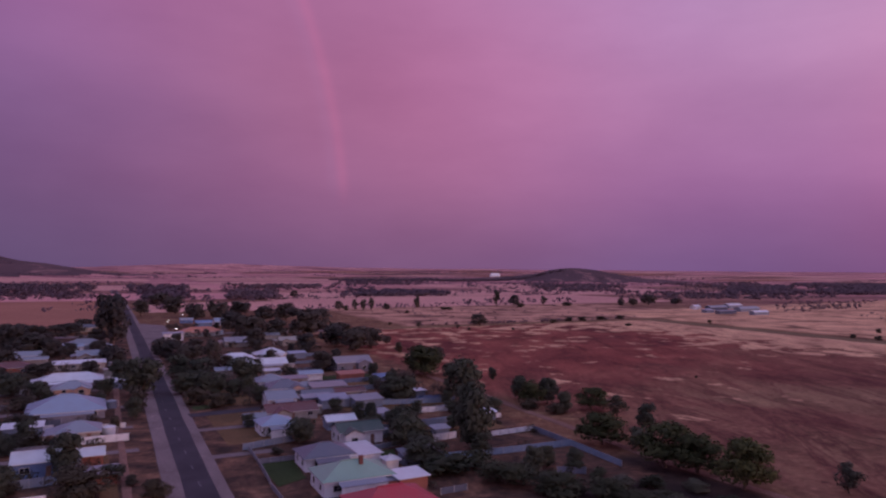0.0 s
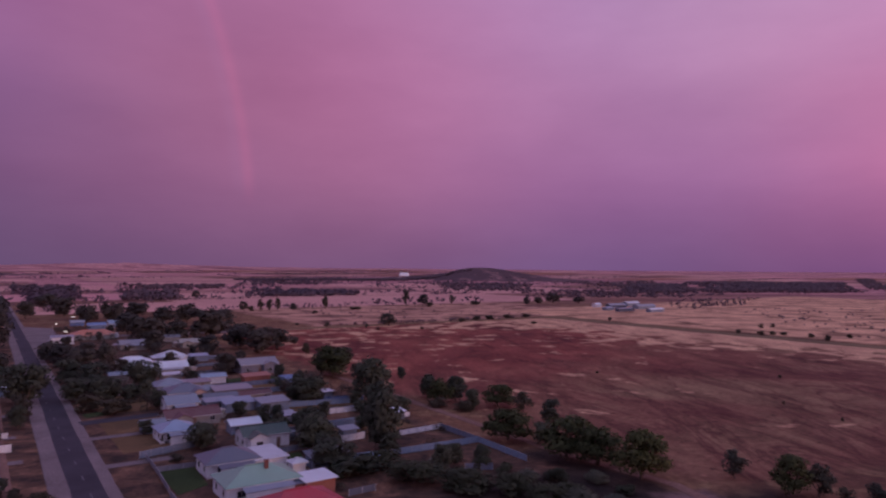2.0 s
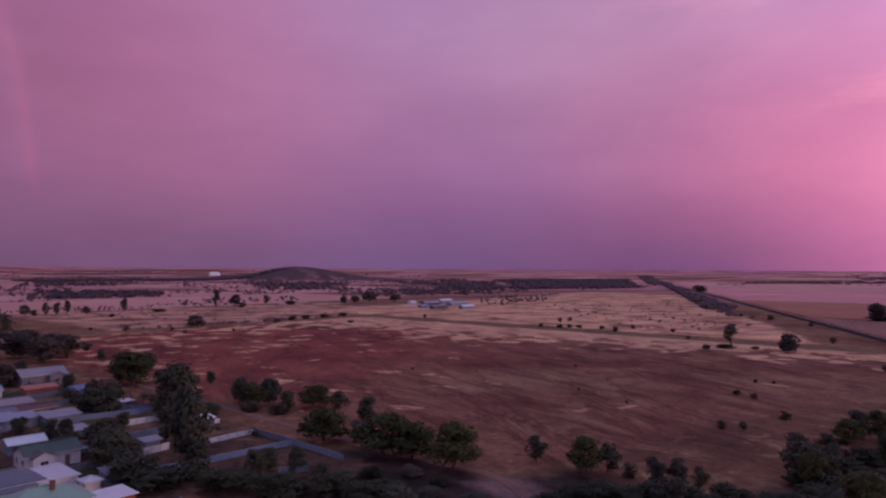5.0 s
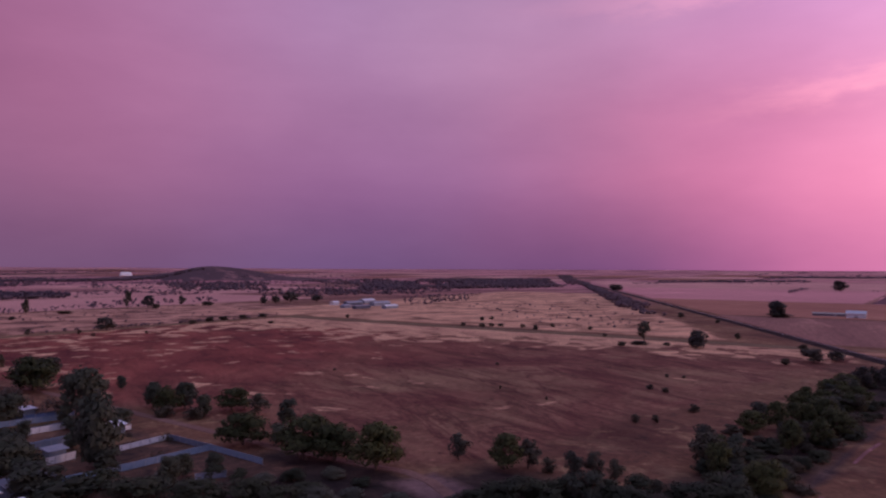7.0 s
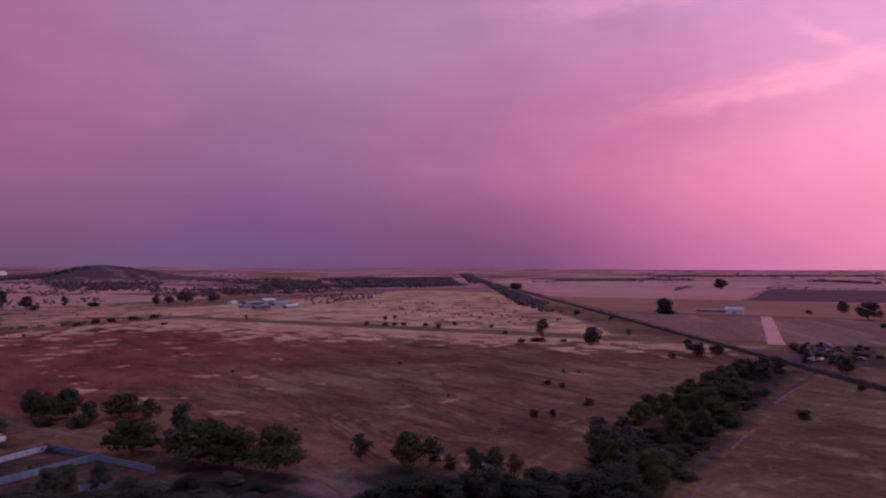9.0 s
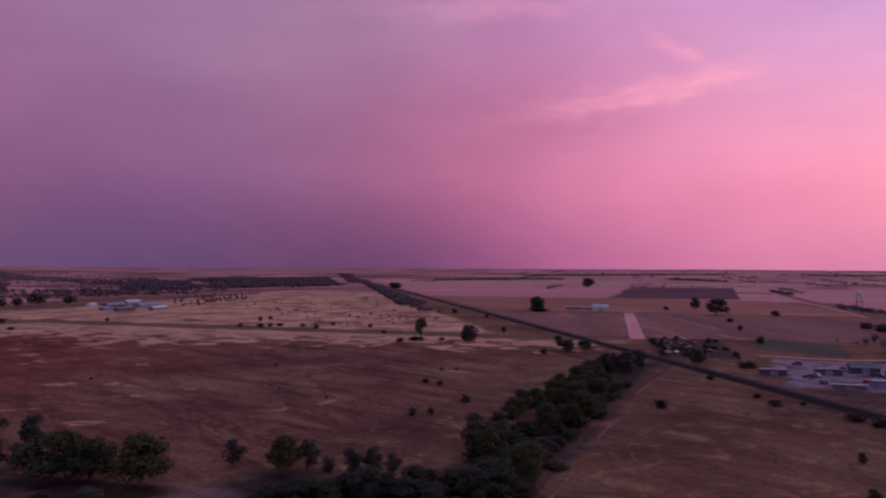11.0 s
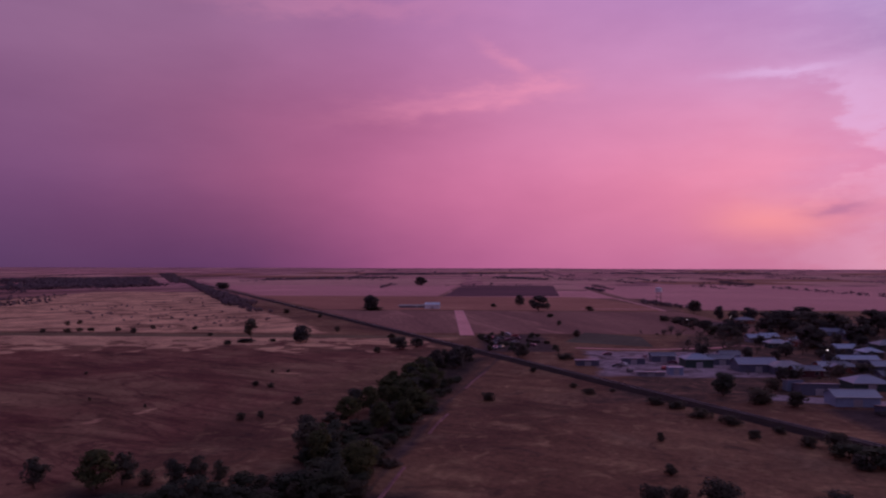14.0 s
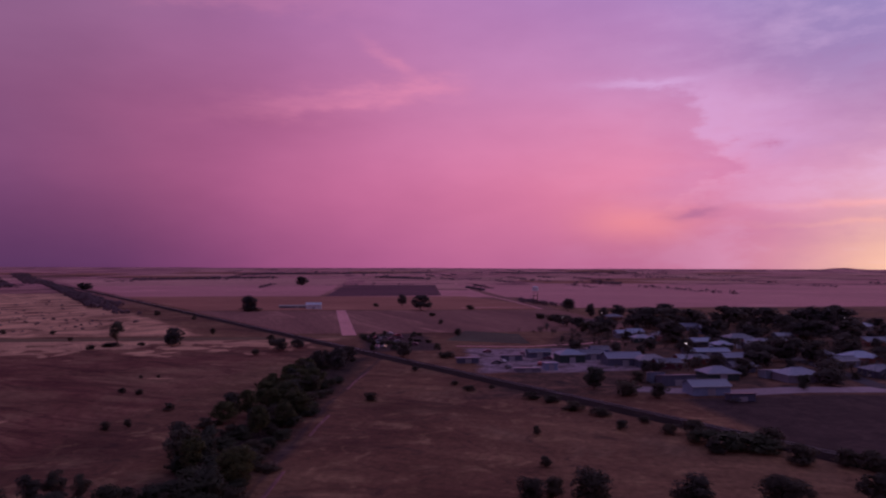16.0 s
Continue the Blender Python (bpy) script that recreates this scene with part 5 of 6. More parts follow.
def hedges(name, count, u_span, v_span, length, seed, label):
    """Thin lines of scrub along far fence lines, in one mesh."""
    rng = random.Random(seed)
    verts, faces = [], []
    for _ in range(count):
        u, v = rng.uniform(*u_span), rng.uniform(*v_span)
        along = rng.random() < 0.75
        run = rng.uniform(0.3, 1.0) * length
        for k in range(int(run / 9)):
            if rng.random() < 0.25:
                continue
            x, y = uv_xy(u + (rng.uniform(-4, 4) if along else k * 9), v + (k * 9 if along else rng.uniform(-4, 4)))
            r = math.hypot(x, y)
            if r > 4700 or r < 600:
                continue
            z, h = ground_z(x, y) + max(0.0, r - 1200) * 0.0009, rng.uniform(2.0, 6.5)
            for _ in range(9):
                q = Vector((x + rng.gauss(0, 2.2), y + rng.gauss(0, 2.2), z + h * rng.uniform(0.15, 0.9)))
                a = Vector((rng.uniform(-1, 1), rng.uniform(-1, 1), rng.uniform(-1, 1))).normalized()
                b = a.orthogonal().normalized()
                s = h * rng.uniform(0.2, 0.36)
                i = len(verts)
                verts += [tuple(q - a * s), tuple(q - b * s), tuple(q + a * s), tuple(q + b * s)]
                faces.append((i, i + 1, i + 2, i + 3))
    return tagged(part_data(name, verts, faces, M_LEAF_FAR_HAZE), label, "scrub", kind="stuff")


hedges("far_scrub", 54, (880, 3800), (-1500, 2200), 560, 3, "lines of scrub between the far paddocks")
hedges("far_scrub", 60, (-1500, 700), (950, 4200), 420, 4, "lines of scrub past the railway")
hedges("far_scrub", 26, (640, 1300), (-200, 1000), 260, 5, "lines of scrub behind the stubble")

# ---- houses and sheds ----


def window(parent, x, y, z, w, h, turn):
    bm = bmesh.new()
    for x0, x1, z0, z1 in ((-w / 2, w / 2, h / 2 - 0.08, h / 2), (-w / 2, w / 2, -h / 2, -h / 2 + 0.08), (-w / 2, -w / 2 + 0.08, -h / 2 + 0.08, h / 2 - 0.08), (w / 2 - 0.08, w / 2, -h / 2 + 0.08, h / 2 - 0.08), (-0.03, 0.03, -h / 2 + 0.08, h / 2 - 0.08)):
        box(bm, x0, x1, -0.06, 0.02, z0, z1)
    fr = part("window", bm, M_FRAME, parent)
    fr.matrix_basis = pose(x, y, z, 0, 0, turn)
    bm = bmesh.new()
    box(bm, -w / 2 + 0.08, w / 2 - 0.08, -0.025, -0.005, -h / 2 + 0.08, h / 2 - 0.08)
    part("pane", bm, M_PANE, fr)


def roof_mesh(L, W, h, kind, over=0.45):
    """A roof with thickness over a footprint L by W whose walls are h high."""
    bm = bmesh.new()
    x, y, t = L / 2 + over, W / 2 + over, 0.10
    rise = {"hip": 0.46, "gable": 0.44, "skillion": 0.16, "flat": 0.05}[kind] * (min(L, W) / 2 if kind in ("hip", "gable") else W)
    if kind == "hip":
        long = L >= W
        r = (x - y) if long else (y - x)
        top = [(-r, 0, h + rise), (r, 0, h + rise)] if long else [(0, -r, h + rise), (0, r, h + rise)]
        e = [(-x, -y, h), (x, -y, h), (x, y, h), (-x, y, h)]
        vs = [bm.verts.new(p) for p in e + top] + [bm.verts.new((p[0], p[1], p[2] - t)) for p in e]
        fs = ((0, 1, 5, 4), (1, 2, 5), (2, 3, 4, 5), (3, 0, 4)) if long else ((0, 1, 4), (1, 2, 5, 4), (2, 3, 5), (3, 0, 4, 5))
        for f in fs:
            bm.faces.new([vs[i] for i in f])
        for k in range(4):
            bm.faces.new([vs[k], vs[6 + k], vs[6 + (k + 1) % 4], vs[(k + 1) % 4]])
        bm.faces.new([vs[i] for i in (6, 7, 8, 9)][::-1])
    elif kind == "gable":
        prof = [(-y, h - 0.1), (0, h + rise), (y, h - 0.1), (y, h - 0.1 - t), (0, h + rise - t), (-y, h - 0.1 - t)]
        a, b = [bm.verts.new((-x, p[0], p[1])) for p in prof], [bm.verts.new((x, p[0], p[1])) for p in prof]
        for k in range(6):
            n = (k + 1) % 6
            bm.faces.new([a[k], b[k], b[n], a[n]])
        for f in (a, b):
            bm.faces.new([f[i] for i in (0, 1, 4, 5)])
            bm.faces.new([f[i] for i in (1, 2, 3, 4)])
    else:
        v = box(bm, -x, x, -y, y, h - 0.02, h + t)
        for q in v:
            if q.co.y > 0:
                q.co.z += rise
    bmesh.ops.recalc_face_normals(bm, faces=bm.faces)
    return bm, rise


def house(name, x, y, L, W, h, kind, roof, wall, label, category, dwelling, seed, turn=0.0):
    rng = random.Random(seed)
    root = thing(name, x, y, GRID + turn + rng.uniform(-2, 2))
    bm = bmesh.new()
    bmr, rise = roof_mesh(L, W, h, kind)
    box(bm, -L / 2, L / 2, -W / 2, W / 2, -0.05, h)
    if kind == "gable":
        for s in (-1, 1):
            e = s * (L / 2 - 0.002)
            vs = [bm.verts.new(p) for p in ((e, -W / 2, h - 0.01), (e, W / 2, h - 0.01), (e, 0, h + rise * W / (W + 0.9) - 0.06))]
            vb = [bm.verts.new((e - s * 0.12, q.co.y, q.co.z)) for q in vs]
            bm.faces.new(vs), bm.faces.new(vb[::-1])
            bm.faces.new((vs[0], vs[2], vb[2], vb[0])), bm.faces.new((vs[1], vb[1], vb[2], vs[2]))
    elif kind == "skillion":
        for q in bm.verts:
            if q.co.z > 1 and q.co.y > 0:
                q.co.z += rise * 0.9
    part("wall", bm, WALL[wall], root)
    part("roof", bmr, ROOF[roof], root)
    # ridge cap and gutters
    if kind in ("hip", "gable"):
        bm = bmesh.new()
        run = (L / 2 + 0.47 if kind == "gable" else abs(L - W) / 2 + 0.3)
        a, b = ((run, 0.2) if kind == "gable" or L >= W else (0.2, run))
        v = box(bm, -a, a, -b, b, h + rise - 0.06, h + rise + 0.07)
        part("ridge_cap", bm, ROOF[roof], root)
        for s in (-1, 1):
            bm = bmesh.new()
            yy = s * (W / 2 + 0.45)
            box(bm, -L / 2 - 0.45, L / 2 + 0.45, yy + min(0, s * 0.12), yy + max(0, s * 0.12), h - 0.24, h - 0.10)
            part("gutter", bm, M_FRAME, root)
    if dwelling and seed % 2:
        # a lean-to at the rear under the same sheet
        bm = bmesh.new()
        v = box(bm, -L * 0.32, L * 0.36, -W / 2 - 2.6, -W / 2 - 0.47, h - 0.62, h - 0.54)
        for q in v:
            if q.co.y > -W / 2 - 1:
                q.co.z += 0.36
        part("lean_to_roof", bm, ROOF["zinc" if seed % 4 == 1 else roof], root)
        bm = bmesh.new()
        box(bm, -L * 0.31, L * 0.35, -W / 2 - 2.4, -W / 2 - 2.28, -0.03, h - 0.63)
        part("lean_to_wall", bm, WALL[wall], root)
    if dwelling and L > 8.5 and not seed % 2 and kind in ("hip", "gable"):
        # a gabled wing towards the street
        s = 1 if turn else -1
        wx, ww, out = L * rng.choice((-0.24, 0.24)), min(4.6, L * 0.4), 2.0
        bm = bmesh.new()
        v = box(bm, wx - ww / 2, wx + ww / 2, min(s * (W / 2 - 0.1), s * (W / 2 + out)), max(s * (W / 2 - 0.1), s * (W / 2 + out)), -0.04, h - 0.02)
        face = s * (W / 2 + out)
        a = [bm.verts.new((wx + q * ww / 2, face, h - 0.02)) for q in (-1, 1)] + [bm.verts.new((wx, face, h + 0.40 * ww / 2))]
        b = [bm.verts.new((q.co.x, face - s * 0.15, q.co.z)) for q in a]
        bm.faces.new(a), bm.faces.new(b[::-1])
        bm.faces.new((a[0], a[2], b[2], b[0])), bm.faces.new((a[1], b[1], b[2], a[2]))
        bmesh.ops.recalc_face_normals(bm, faces=bm.faces)
        part("wing_wall", bm, WALL[wall], root)
        bm = bmesh.new()
        prof = [(-ww / 2 - 0.35, h - 0.16), (0, h + 0.46 * ww / 2), (ww / 2 + 0.35, h - 0.16), (ww / 2 + 0.35, h - 0.26), (0, h + 0.46 * ww / 2 - 0.1), (-ww / 2 - 0.35, h - 0.26)]
        a, b = [bm.verts.new((wx + q, face + s * 0.4, z)) for q, z in prof], [bm.verts.new((wx + q, s * 0.8, z)) for q, z in prof]
        for k in range(6):
            bm.faces.new([a[k], b[k], b[(k + 1) % 6], a[(k + 1) % 6]])
        for f in (a, b):
            bm.faces.new([f[i] for i in (0, 1, 4, 5)])
            bm.faces.new([f[i] for i in (1, 2, 3, 4)])
        bmesh.ops.recalc_face_normals(bm, faces=bm.faces)
        part("wing_roof", bm, ROOF[roof], root)
        window(root, wx, face, 1.5, 1.5, 1.2, 0 if s < 0 else 180)
    if dwelling:
        n = max(1, int(L / 4))
        for i in range(n):
            xx = -L / 2 + (i + 0.5) * L / n + rng.uniform(-0.4, 0.4)
            if not (i == n // 2):
                window(root, xx, -W / 2, 1.5, rng.uniform(1.1, 1.8), 1.2, 0)
            window(root, xx, W / 2, 1.5, rng.uniform(1.0, 1.6), 1.1, 180)
        for s, t in ((-1, -90), (1, 90)):
            for q in (-0.25, 0.25):
                window(root, s * L / 2, q * W, 1.5, 1.2, 1.2, t)
        bm = bmesh.new()
        dx = -L / 2 + (n // 2 + 0.5) * L / n
        box(bm, dx - 0.45, dx + 0.45, -W / 2 - 0.05, -W / 2 + 0.02, 0.0, 2.05)
        part("door", bm, M_DOOR, root)
        if roof == "green":
            bm = bmesh.new()
            cx = L * 0.10
            box(bm, cx - 0.34, cx + 0.34, -1.6, -1.0, h, h + rise + 0.7)
            box(bm, cx - 0.42, cx + 0.42, -1.68, -0.92, h + rise + 0.7, h + rise + 0.85)
            part("chimney", bm, M_BRICK, root, "red brick chimney")
        if seed % 3 == 1 or seed < 7:
            return tagged(root, label, category)
        bm = bmesh.new()
        v = box(bm, -L / 2 - 2.4, -L / 2 - 0.46, -W / 2, W / 2, h - 0.36, h - 0.28)
        for q in v:
            if q.co.x > -L / 2 - 1:
                q.co.z += 0.22
        part("verandah_roof", bm, ROOF[roof], root)
        for k in range(4):
            bm = bmesh.new()
            yy = -W / 2 + 0.2 + k * (W - 0.4) / 3
            box(bm, -L / 2 - 2.35, -L / 2 - 2.25, yy - 0.05, yy + 0.05, -0.02, h - 0.35)
            part("verandah_post", bm, M_FRAME, root)
    else:
        bm = bmesh.new()
        w = min(2.6, L * 0.4)
        box(bm, -w / 2, w / 2, W / 2 - 0.02, W / 2 + 0.05, 0.0, min(h - 0.3, 2.2))
        part("roller_door", bm, M_STEEL, root)
        if L > 9:
            window(root, L * 0.36, -W / 2, h * 0.6, min(1.2, L * 0.15), 0.8, 0)
    return tagged(root, label, category)


HOUSES_CENTRE = [
    (-16.4, 127.0, 12.8, 9.0, 2.9, 'hip', 'green', 'white'), (-8.3, 112.7, 13.0, 9.0, 2.8, 'hip', 'crimson', 'cream'), (-23.8, 141.2, 10.0, 8.0, 2.7, 'hip', 'slate', 'white'), (-19.6, 160.6, 10.0, 7.0, 3.0, 'gable', 'darkgreen', 'white'),
    (-40.3, 168.2, 8.0, 7.5, 2.6, 'hip', 'paleblue', 'white'), (-40.4, 184.0, 13.0, 7.0, 2.5, 'gable', 'maroon', 'cream'), (-47.0, 200.3, 8.0, 9.0, 2.7, 'gable', 'zinc', 'white'), (-49.6, 217.9, 11.0, 9.0, 2.7, 'hip', 'slate', 'peach'),
    (-57.0, 230.0, 9.0, 8.0, 2.7, 'hip', 'zinc', 'white'),
]
HOUSES_NORTH = [
    (-36.0, 271.6, 14.0, 9.0, 3.4, 'gable', 'rose', 'rose'), (-74.5, 301.6, 11.0, 9.0, 2.7, 'hip', 'white', 'white'), (-84.8, 285.1, 13.0, 8.0, 2.7, 'hip', 'white', 'white'), (-68.4, 270.1, 14.0, 8.0, 2.7, 'gable', 'white', 'cream'),
    (-78.9, 356.7, 11.0, 7.0, 2.7, 'gable', 'cream', 'cream'), (-139.7, 399.9, 20.0, 9.0, 3.0, 'hip', 'orange', 'cream'), (-145.8, 374.5, 10.0, 8.0, 3.6, 'flat', 'zinc', 'white'), (-103.7, 350.0, 13.0, 8.0, 2.8, 'gable', 'rose', 'cream'),
    (-51.1, 234.6, 10.0, 6.0, 2.5, 'flat', 'rose', 'cream'), (-150.4, 474.5, 12.0, 9.0, 2.8, 'gable', 'paleblue', 'white'),
]
SHEDS_YARD = [
    (-6.1, 126.5, 5.5, 5.0, 2.6, 'flat', 'white', 'brick'), (-8.9, 125.8, 4.5, 4.5, 2.3, 'flat', 'slate', 'brick'), (-17.3, 143.9, 6.5, 8.5, 2.3, 'flat', 'white', 'white'), (-21.8, 199.6, 8.0, 5.0, 2.4, 'skillion', 'zinc', 'zinc'),
    (-31.2, 199.1, 8.0, 5.0, 2.4, 'skillion', 'paleblue', 'zinc'), (-36.4, 220.5, 11.0, 5.0, 2.4, 'skillion', 'rose', 'cream'), (-29.6, 213.2, 11.0, 4.0, 2.2, 'gable', 'maroon', 'cream'), (-20.9, 240.4, 6.0, 4.5, 2.4, 'gable', 'blue', 'paleblue'),
    (-25.7, 173.5, 7.0, 4.5, 2.3, 'gable', 'white', 'zinc'),
]
SHEDS_LANE = [
    (-17.3, 181.4, 6.0, 3.5, 2.2, 'skillion', 'zinc', 'zinc'), (-62.2, 252.3, 6.0, 5.0, 2.4, 'flat', 'white', 'cream'), (-37.7, 208.2, 9.0, 5.0, 2.4, 'gable', 'slate', 'zinc'), (-43.7, 221.2, 7.0, 5.0, 2.4, 'hip', 'zinc', 'white'),
    (-47.3, 175.3, 5.0, 4.0, 2.2, 'gable', 'zinc', 'zinc'),
]
HOUSES_EAST = [
    (-77.7, 133.8, 8.0, 6.5, 3.0, 'gable', 'white', 'blue'), (-70.7, 140.1, 4.5, 4.5, 2.4, 'gable', 'white', 'brick'), (-83.7, 160.0, 9.0, 8.0, 2.5, 'hip', 'zinc', 'cream'), (-99.9, 184.8, 18.0, 15.0, 2.4, 'hip', 'paleblue', 'rose'),
    (-115.3, 216.4, 10.0, 8.0, 2.2, 'hip', 'zinc', 'peach'), (-123.5, 230.6, 19.0, 9.0, 2.3, 'hip', 'white', 'rose'), (-139.7, 266.7, 18.0, 5.0, 2.5, 'skillion', 'white', 'cream'), (-173.5, 336.1, 15.0, 9.0, 2.4, 'hip', 'zinc', 'rose'),
    (-147.3, 292.4, 12.0, 8.0, 2.7, 'gable', 'zinc', 'cream'), (-172.9, 287.5, 11.0, 7.0, 2.7, 'gable', 'zinc', 'cream'), (-158.3, 254.7, 13.0, 8.0, 2.7, 'hip', 'maroon', 'brick'),
]
SHEDS_EAST = [
    (-102.0, 178.6, 8.0, 4.0, 2.2, 'skillion', 'slate', 'rose'), (-105.3, 227.9, 7.0, 4.0, 2.2, 'skillion', 'white', 'zinc'), (-119.8, 252.4, 6.0, 4.0, 2.4, 'flat', 'cream', 'cream'), (-216.6, 419.0, 14.0, 7.0, 2.8, 'gable', 'slate', 'cream'),
    (-196.0, 332.3, 12.0, 8.0, 2.7, 'hip', 'slate', 'cream'),
]
# from here to HOUSES_LANE, dark wall tones stand in for shade on unlit walls
HOUSES_WEST = [
    (235.9, -5.0, 12.5, 7.0, 3.0, 'gable', 'zinc', 'paleblue'), (250.3, 4.6, 12.0, 6.0, 2.8, "skillion", "rose", 'slate'), (268.5, -9.5, 12.0, 9.0, 2.7, 'hip', 'greyblue', 'darkgreen'), (274.4, -35.9, 13.0, 9.0, 2.8, 'hip', 'greyblue', 'rose'),
    (294.8, 26.4, 15.0, 9.0, 3.2, 'gable', 'greyblue', 'slate'), (293.9, 15.2, 12.0, 8.0, 3.0, 'hip', 'rose', 'slate'), (295.5, 48.0, 11.0, 8.0, 3.4, 'hip', 'paleblue', 'darkgreen'), (310.9, 44.0, 6.0, 5.0, 2.6, 'gable', 'rose', 'brick'),
    (332.5, -6.7, 20.0, 6.0, 2.8, 'gable', 'paleblue', 'slate'), (317.6, -19.1, 14.0, 7.0, 2.8, 'gable', 'greyblue', 'slate'), (404.3, -24.4, 14.0, 9.0, 2.8, 'hip', 'slate', 'darkgreen'),
]
HOUSES_SUBURB = [
    (391.7, -36.2, 22.0, 5.0, 2.7, 'gable', 'zinc', 'brick'), (409.6, 35.1, 11.0, 7.0, 2.7, 'gable', 'paleblue', 'rose'), (385.3, 24.2, 10.0, 7.0, 2.7, 'hip', 'zinc', 'darkgreen'), (396.6, 10.1, 12.0, 8.0, 2.7, 'hip', 'maroon', 'brick'),
    (473.1, 0.6, 13.0, 8.0, 2.7, 'gable', 'greyblue', 'greyblue'), (452.8, -9.8, 9.0, 7.0, 2.7, 'gable', 'paleblue', 'slate'), (336.3, -67.8, 13.0, 10.0, 2.8, 'hip', 'paleblue', 'brick'), (412.5, -89.6, 13.0, 9.0, 2.7, 'gable', 'slate', 'brick'),
    (515.6, -105.7, 13.0, 9.0, 2.7, 'hip', 'zinc', 'cream'), (482.0, -83.6, 12.0, 8.0, 2.7, 'gable', 'maroon', 'maroon'), (484.5, 64.2, 12.0, 8.0, 2.7, 'gable', 'maroon', 'darkgreen'),
]
HOUSES_BACK = [
    (543.6, 55.0, 12.0, 8.0, 2.7, 'hip', 'slate', 'brick'), (552.4, -52.3, 11.0, 8.0, 2.7, 'gable', 'zinc', 'slate'), (437.0, -60.2, 12.0, 8.0, 2.7, 'hip', 'greyblue', 'peach'), (290.5, -18.4, 9.0, 6.0, 2.6, 'gable', 'slate', 'slate'),
    (279.4, -28.0, 7.0, 5.0, 2.3, 'skillion', 'white', 'zinc'), (254.0, 11.2, 5.0, 4.0, 3.0, 'skillion', 'slate', 'paleblue'), (227.7, -14.4, 7.5, 4.0, 1.7, 'skillion', 'maroon', 'slate'), (307.4, -2.2, 12.0, 7.0, 2.7, 'hip', 'slate', 'brick'),
    (289.8, 8.5, 10.0, 6.0, 2.7, 'gable', 'slate', 'maroon'), (296.9, -66.4, 11.0, 8.0, 2.7, 'hip', 'slate', 'slate'),
]
HOUSES_LANE = [
    (422.0, 30.7, 9.0, 7.0, 2.6, 'gable', 'paleblue', 'cream'), (407.2, 15.5, 9.0, 7.0, 2.6, 'hip', 'zinc', 'brick'), (379.4, -4.9, 10.0, 7.0, 2.6, 'gable', 'paleblue', 'slate'), (367.7, -14.7, 9.0, 7.0, 2.6, 'hip', 'paleblue', 'darkgreen'),
    (373.4, -29.4, 9.0, 6.5, 2.6, 'gable', 'rose', 'slate'), (426.0, -48.6, 9.0, 7.0, 2.6, 'gable', 'zinc', 'slate'), (306.2, 1.1, 9.0, 6.5, 2.6, 'gable', 'zinc', 'brick'), (342.7, -54.3, 9.0, 7.0, 2.6, 'hip', 'paleblue', 'slate'),
    (322.3, -59.3, 9.0, 7.0, 2.6, 'gable', 'slate', 'greyblue'), (507.0, -39.4, 9.0, 7.0, 2.6, 'hip', 'maroon', 'darkgreen'), (323.4, 39.1, 8.0, 6.0, 2.8, 'gable', 'slate', 'blue'),
]
FARM = [
    (295.0, 670.5, 26.0, 8.0, 3.0, 'gable', 'zinc', 'zinc'), (273.7, 692.3, 24.0, 7.0, 2.8, 'gable', 'zinc', 'slate'), (283.6, 620.0, 18.0, 6.0, 2.6, 'gable', 'white', 'zinc'), (255.9, 700.7, 8.0, 6.0, 3.0, 'gable', 'white', 'white'),
    (301.0, 718.6, 20.0, 8.0, 3.5, 'gable', 'white', 'zinc'), (258.6, 631.6, 22.0, 5.0, 2.4, 'skillion', 'slate', 'slate'), (248.1, 647.1, 10.0, 6.0, 2.5, 'hip', 'greyblue', 'zinc'), (579.4, 354.7, 34.0, 4.0, 2.2, 'gable', 'cream', 'rose'),
    (574.6, 334.0, 14.0, 9.0, 4.0, 'gable', 'white', 'white'),
]
DEPOT = [
    (261.2, 58.5, 10.0, 2.5, 1.4, 'flat', 'rose', 'rose'), (269.6, 51.4, 5.0, 4.0, 2.6, 'flat', 'paleblue', 'paleblue'), (305.1, 63.4, 10.0, 5.0, 2.6, 'gable', 'slate', 'slate'), (298.8, 49.4, 9.0, 5.0, 3.0, 'gable', 'paleblue', 'zinc'),
    (290.3, 72.1, 9.0, 3.0, 2.2, 'flat', 'slate', 'slate'), (276.4, 87.4, 9.0, 4.0, 2.0, 'flat', 'slate', 'slate'), (307.2, 40.4, 10.0, 6.0, 2.8, 'gable', 'slate', 'slate'),
]
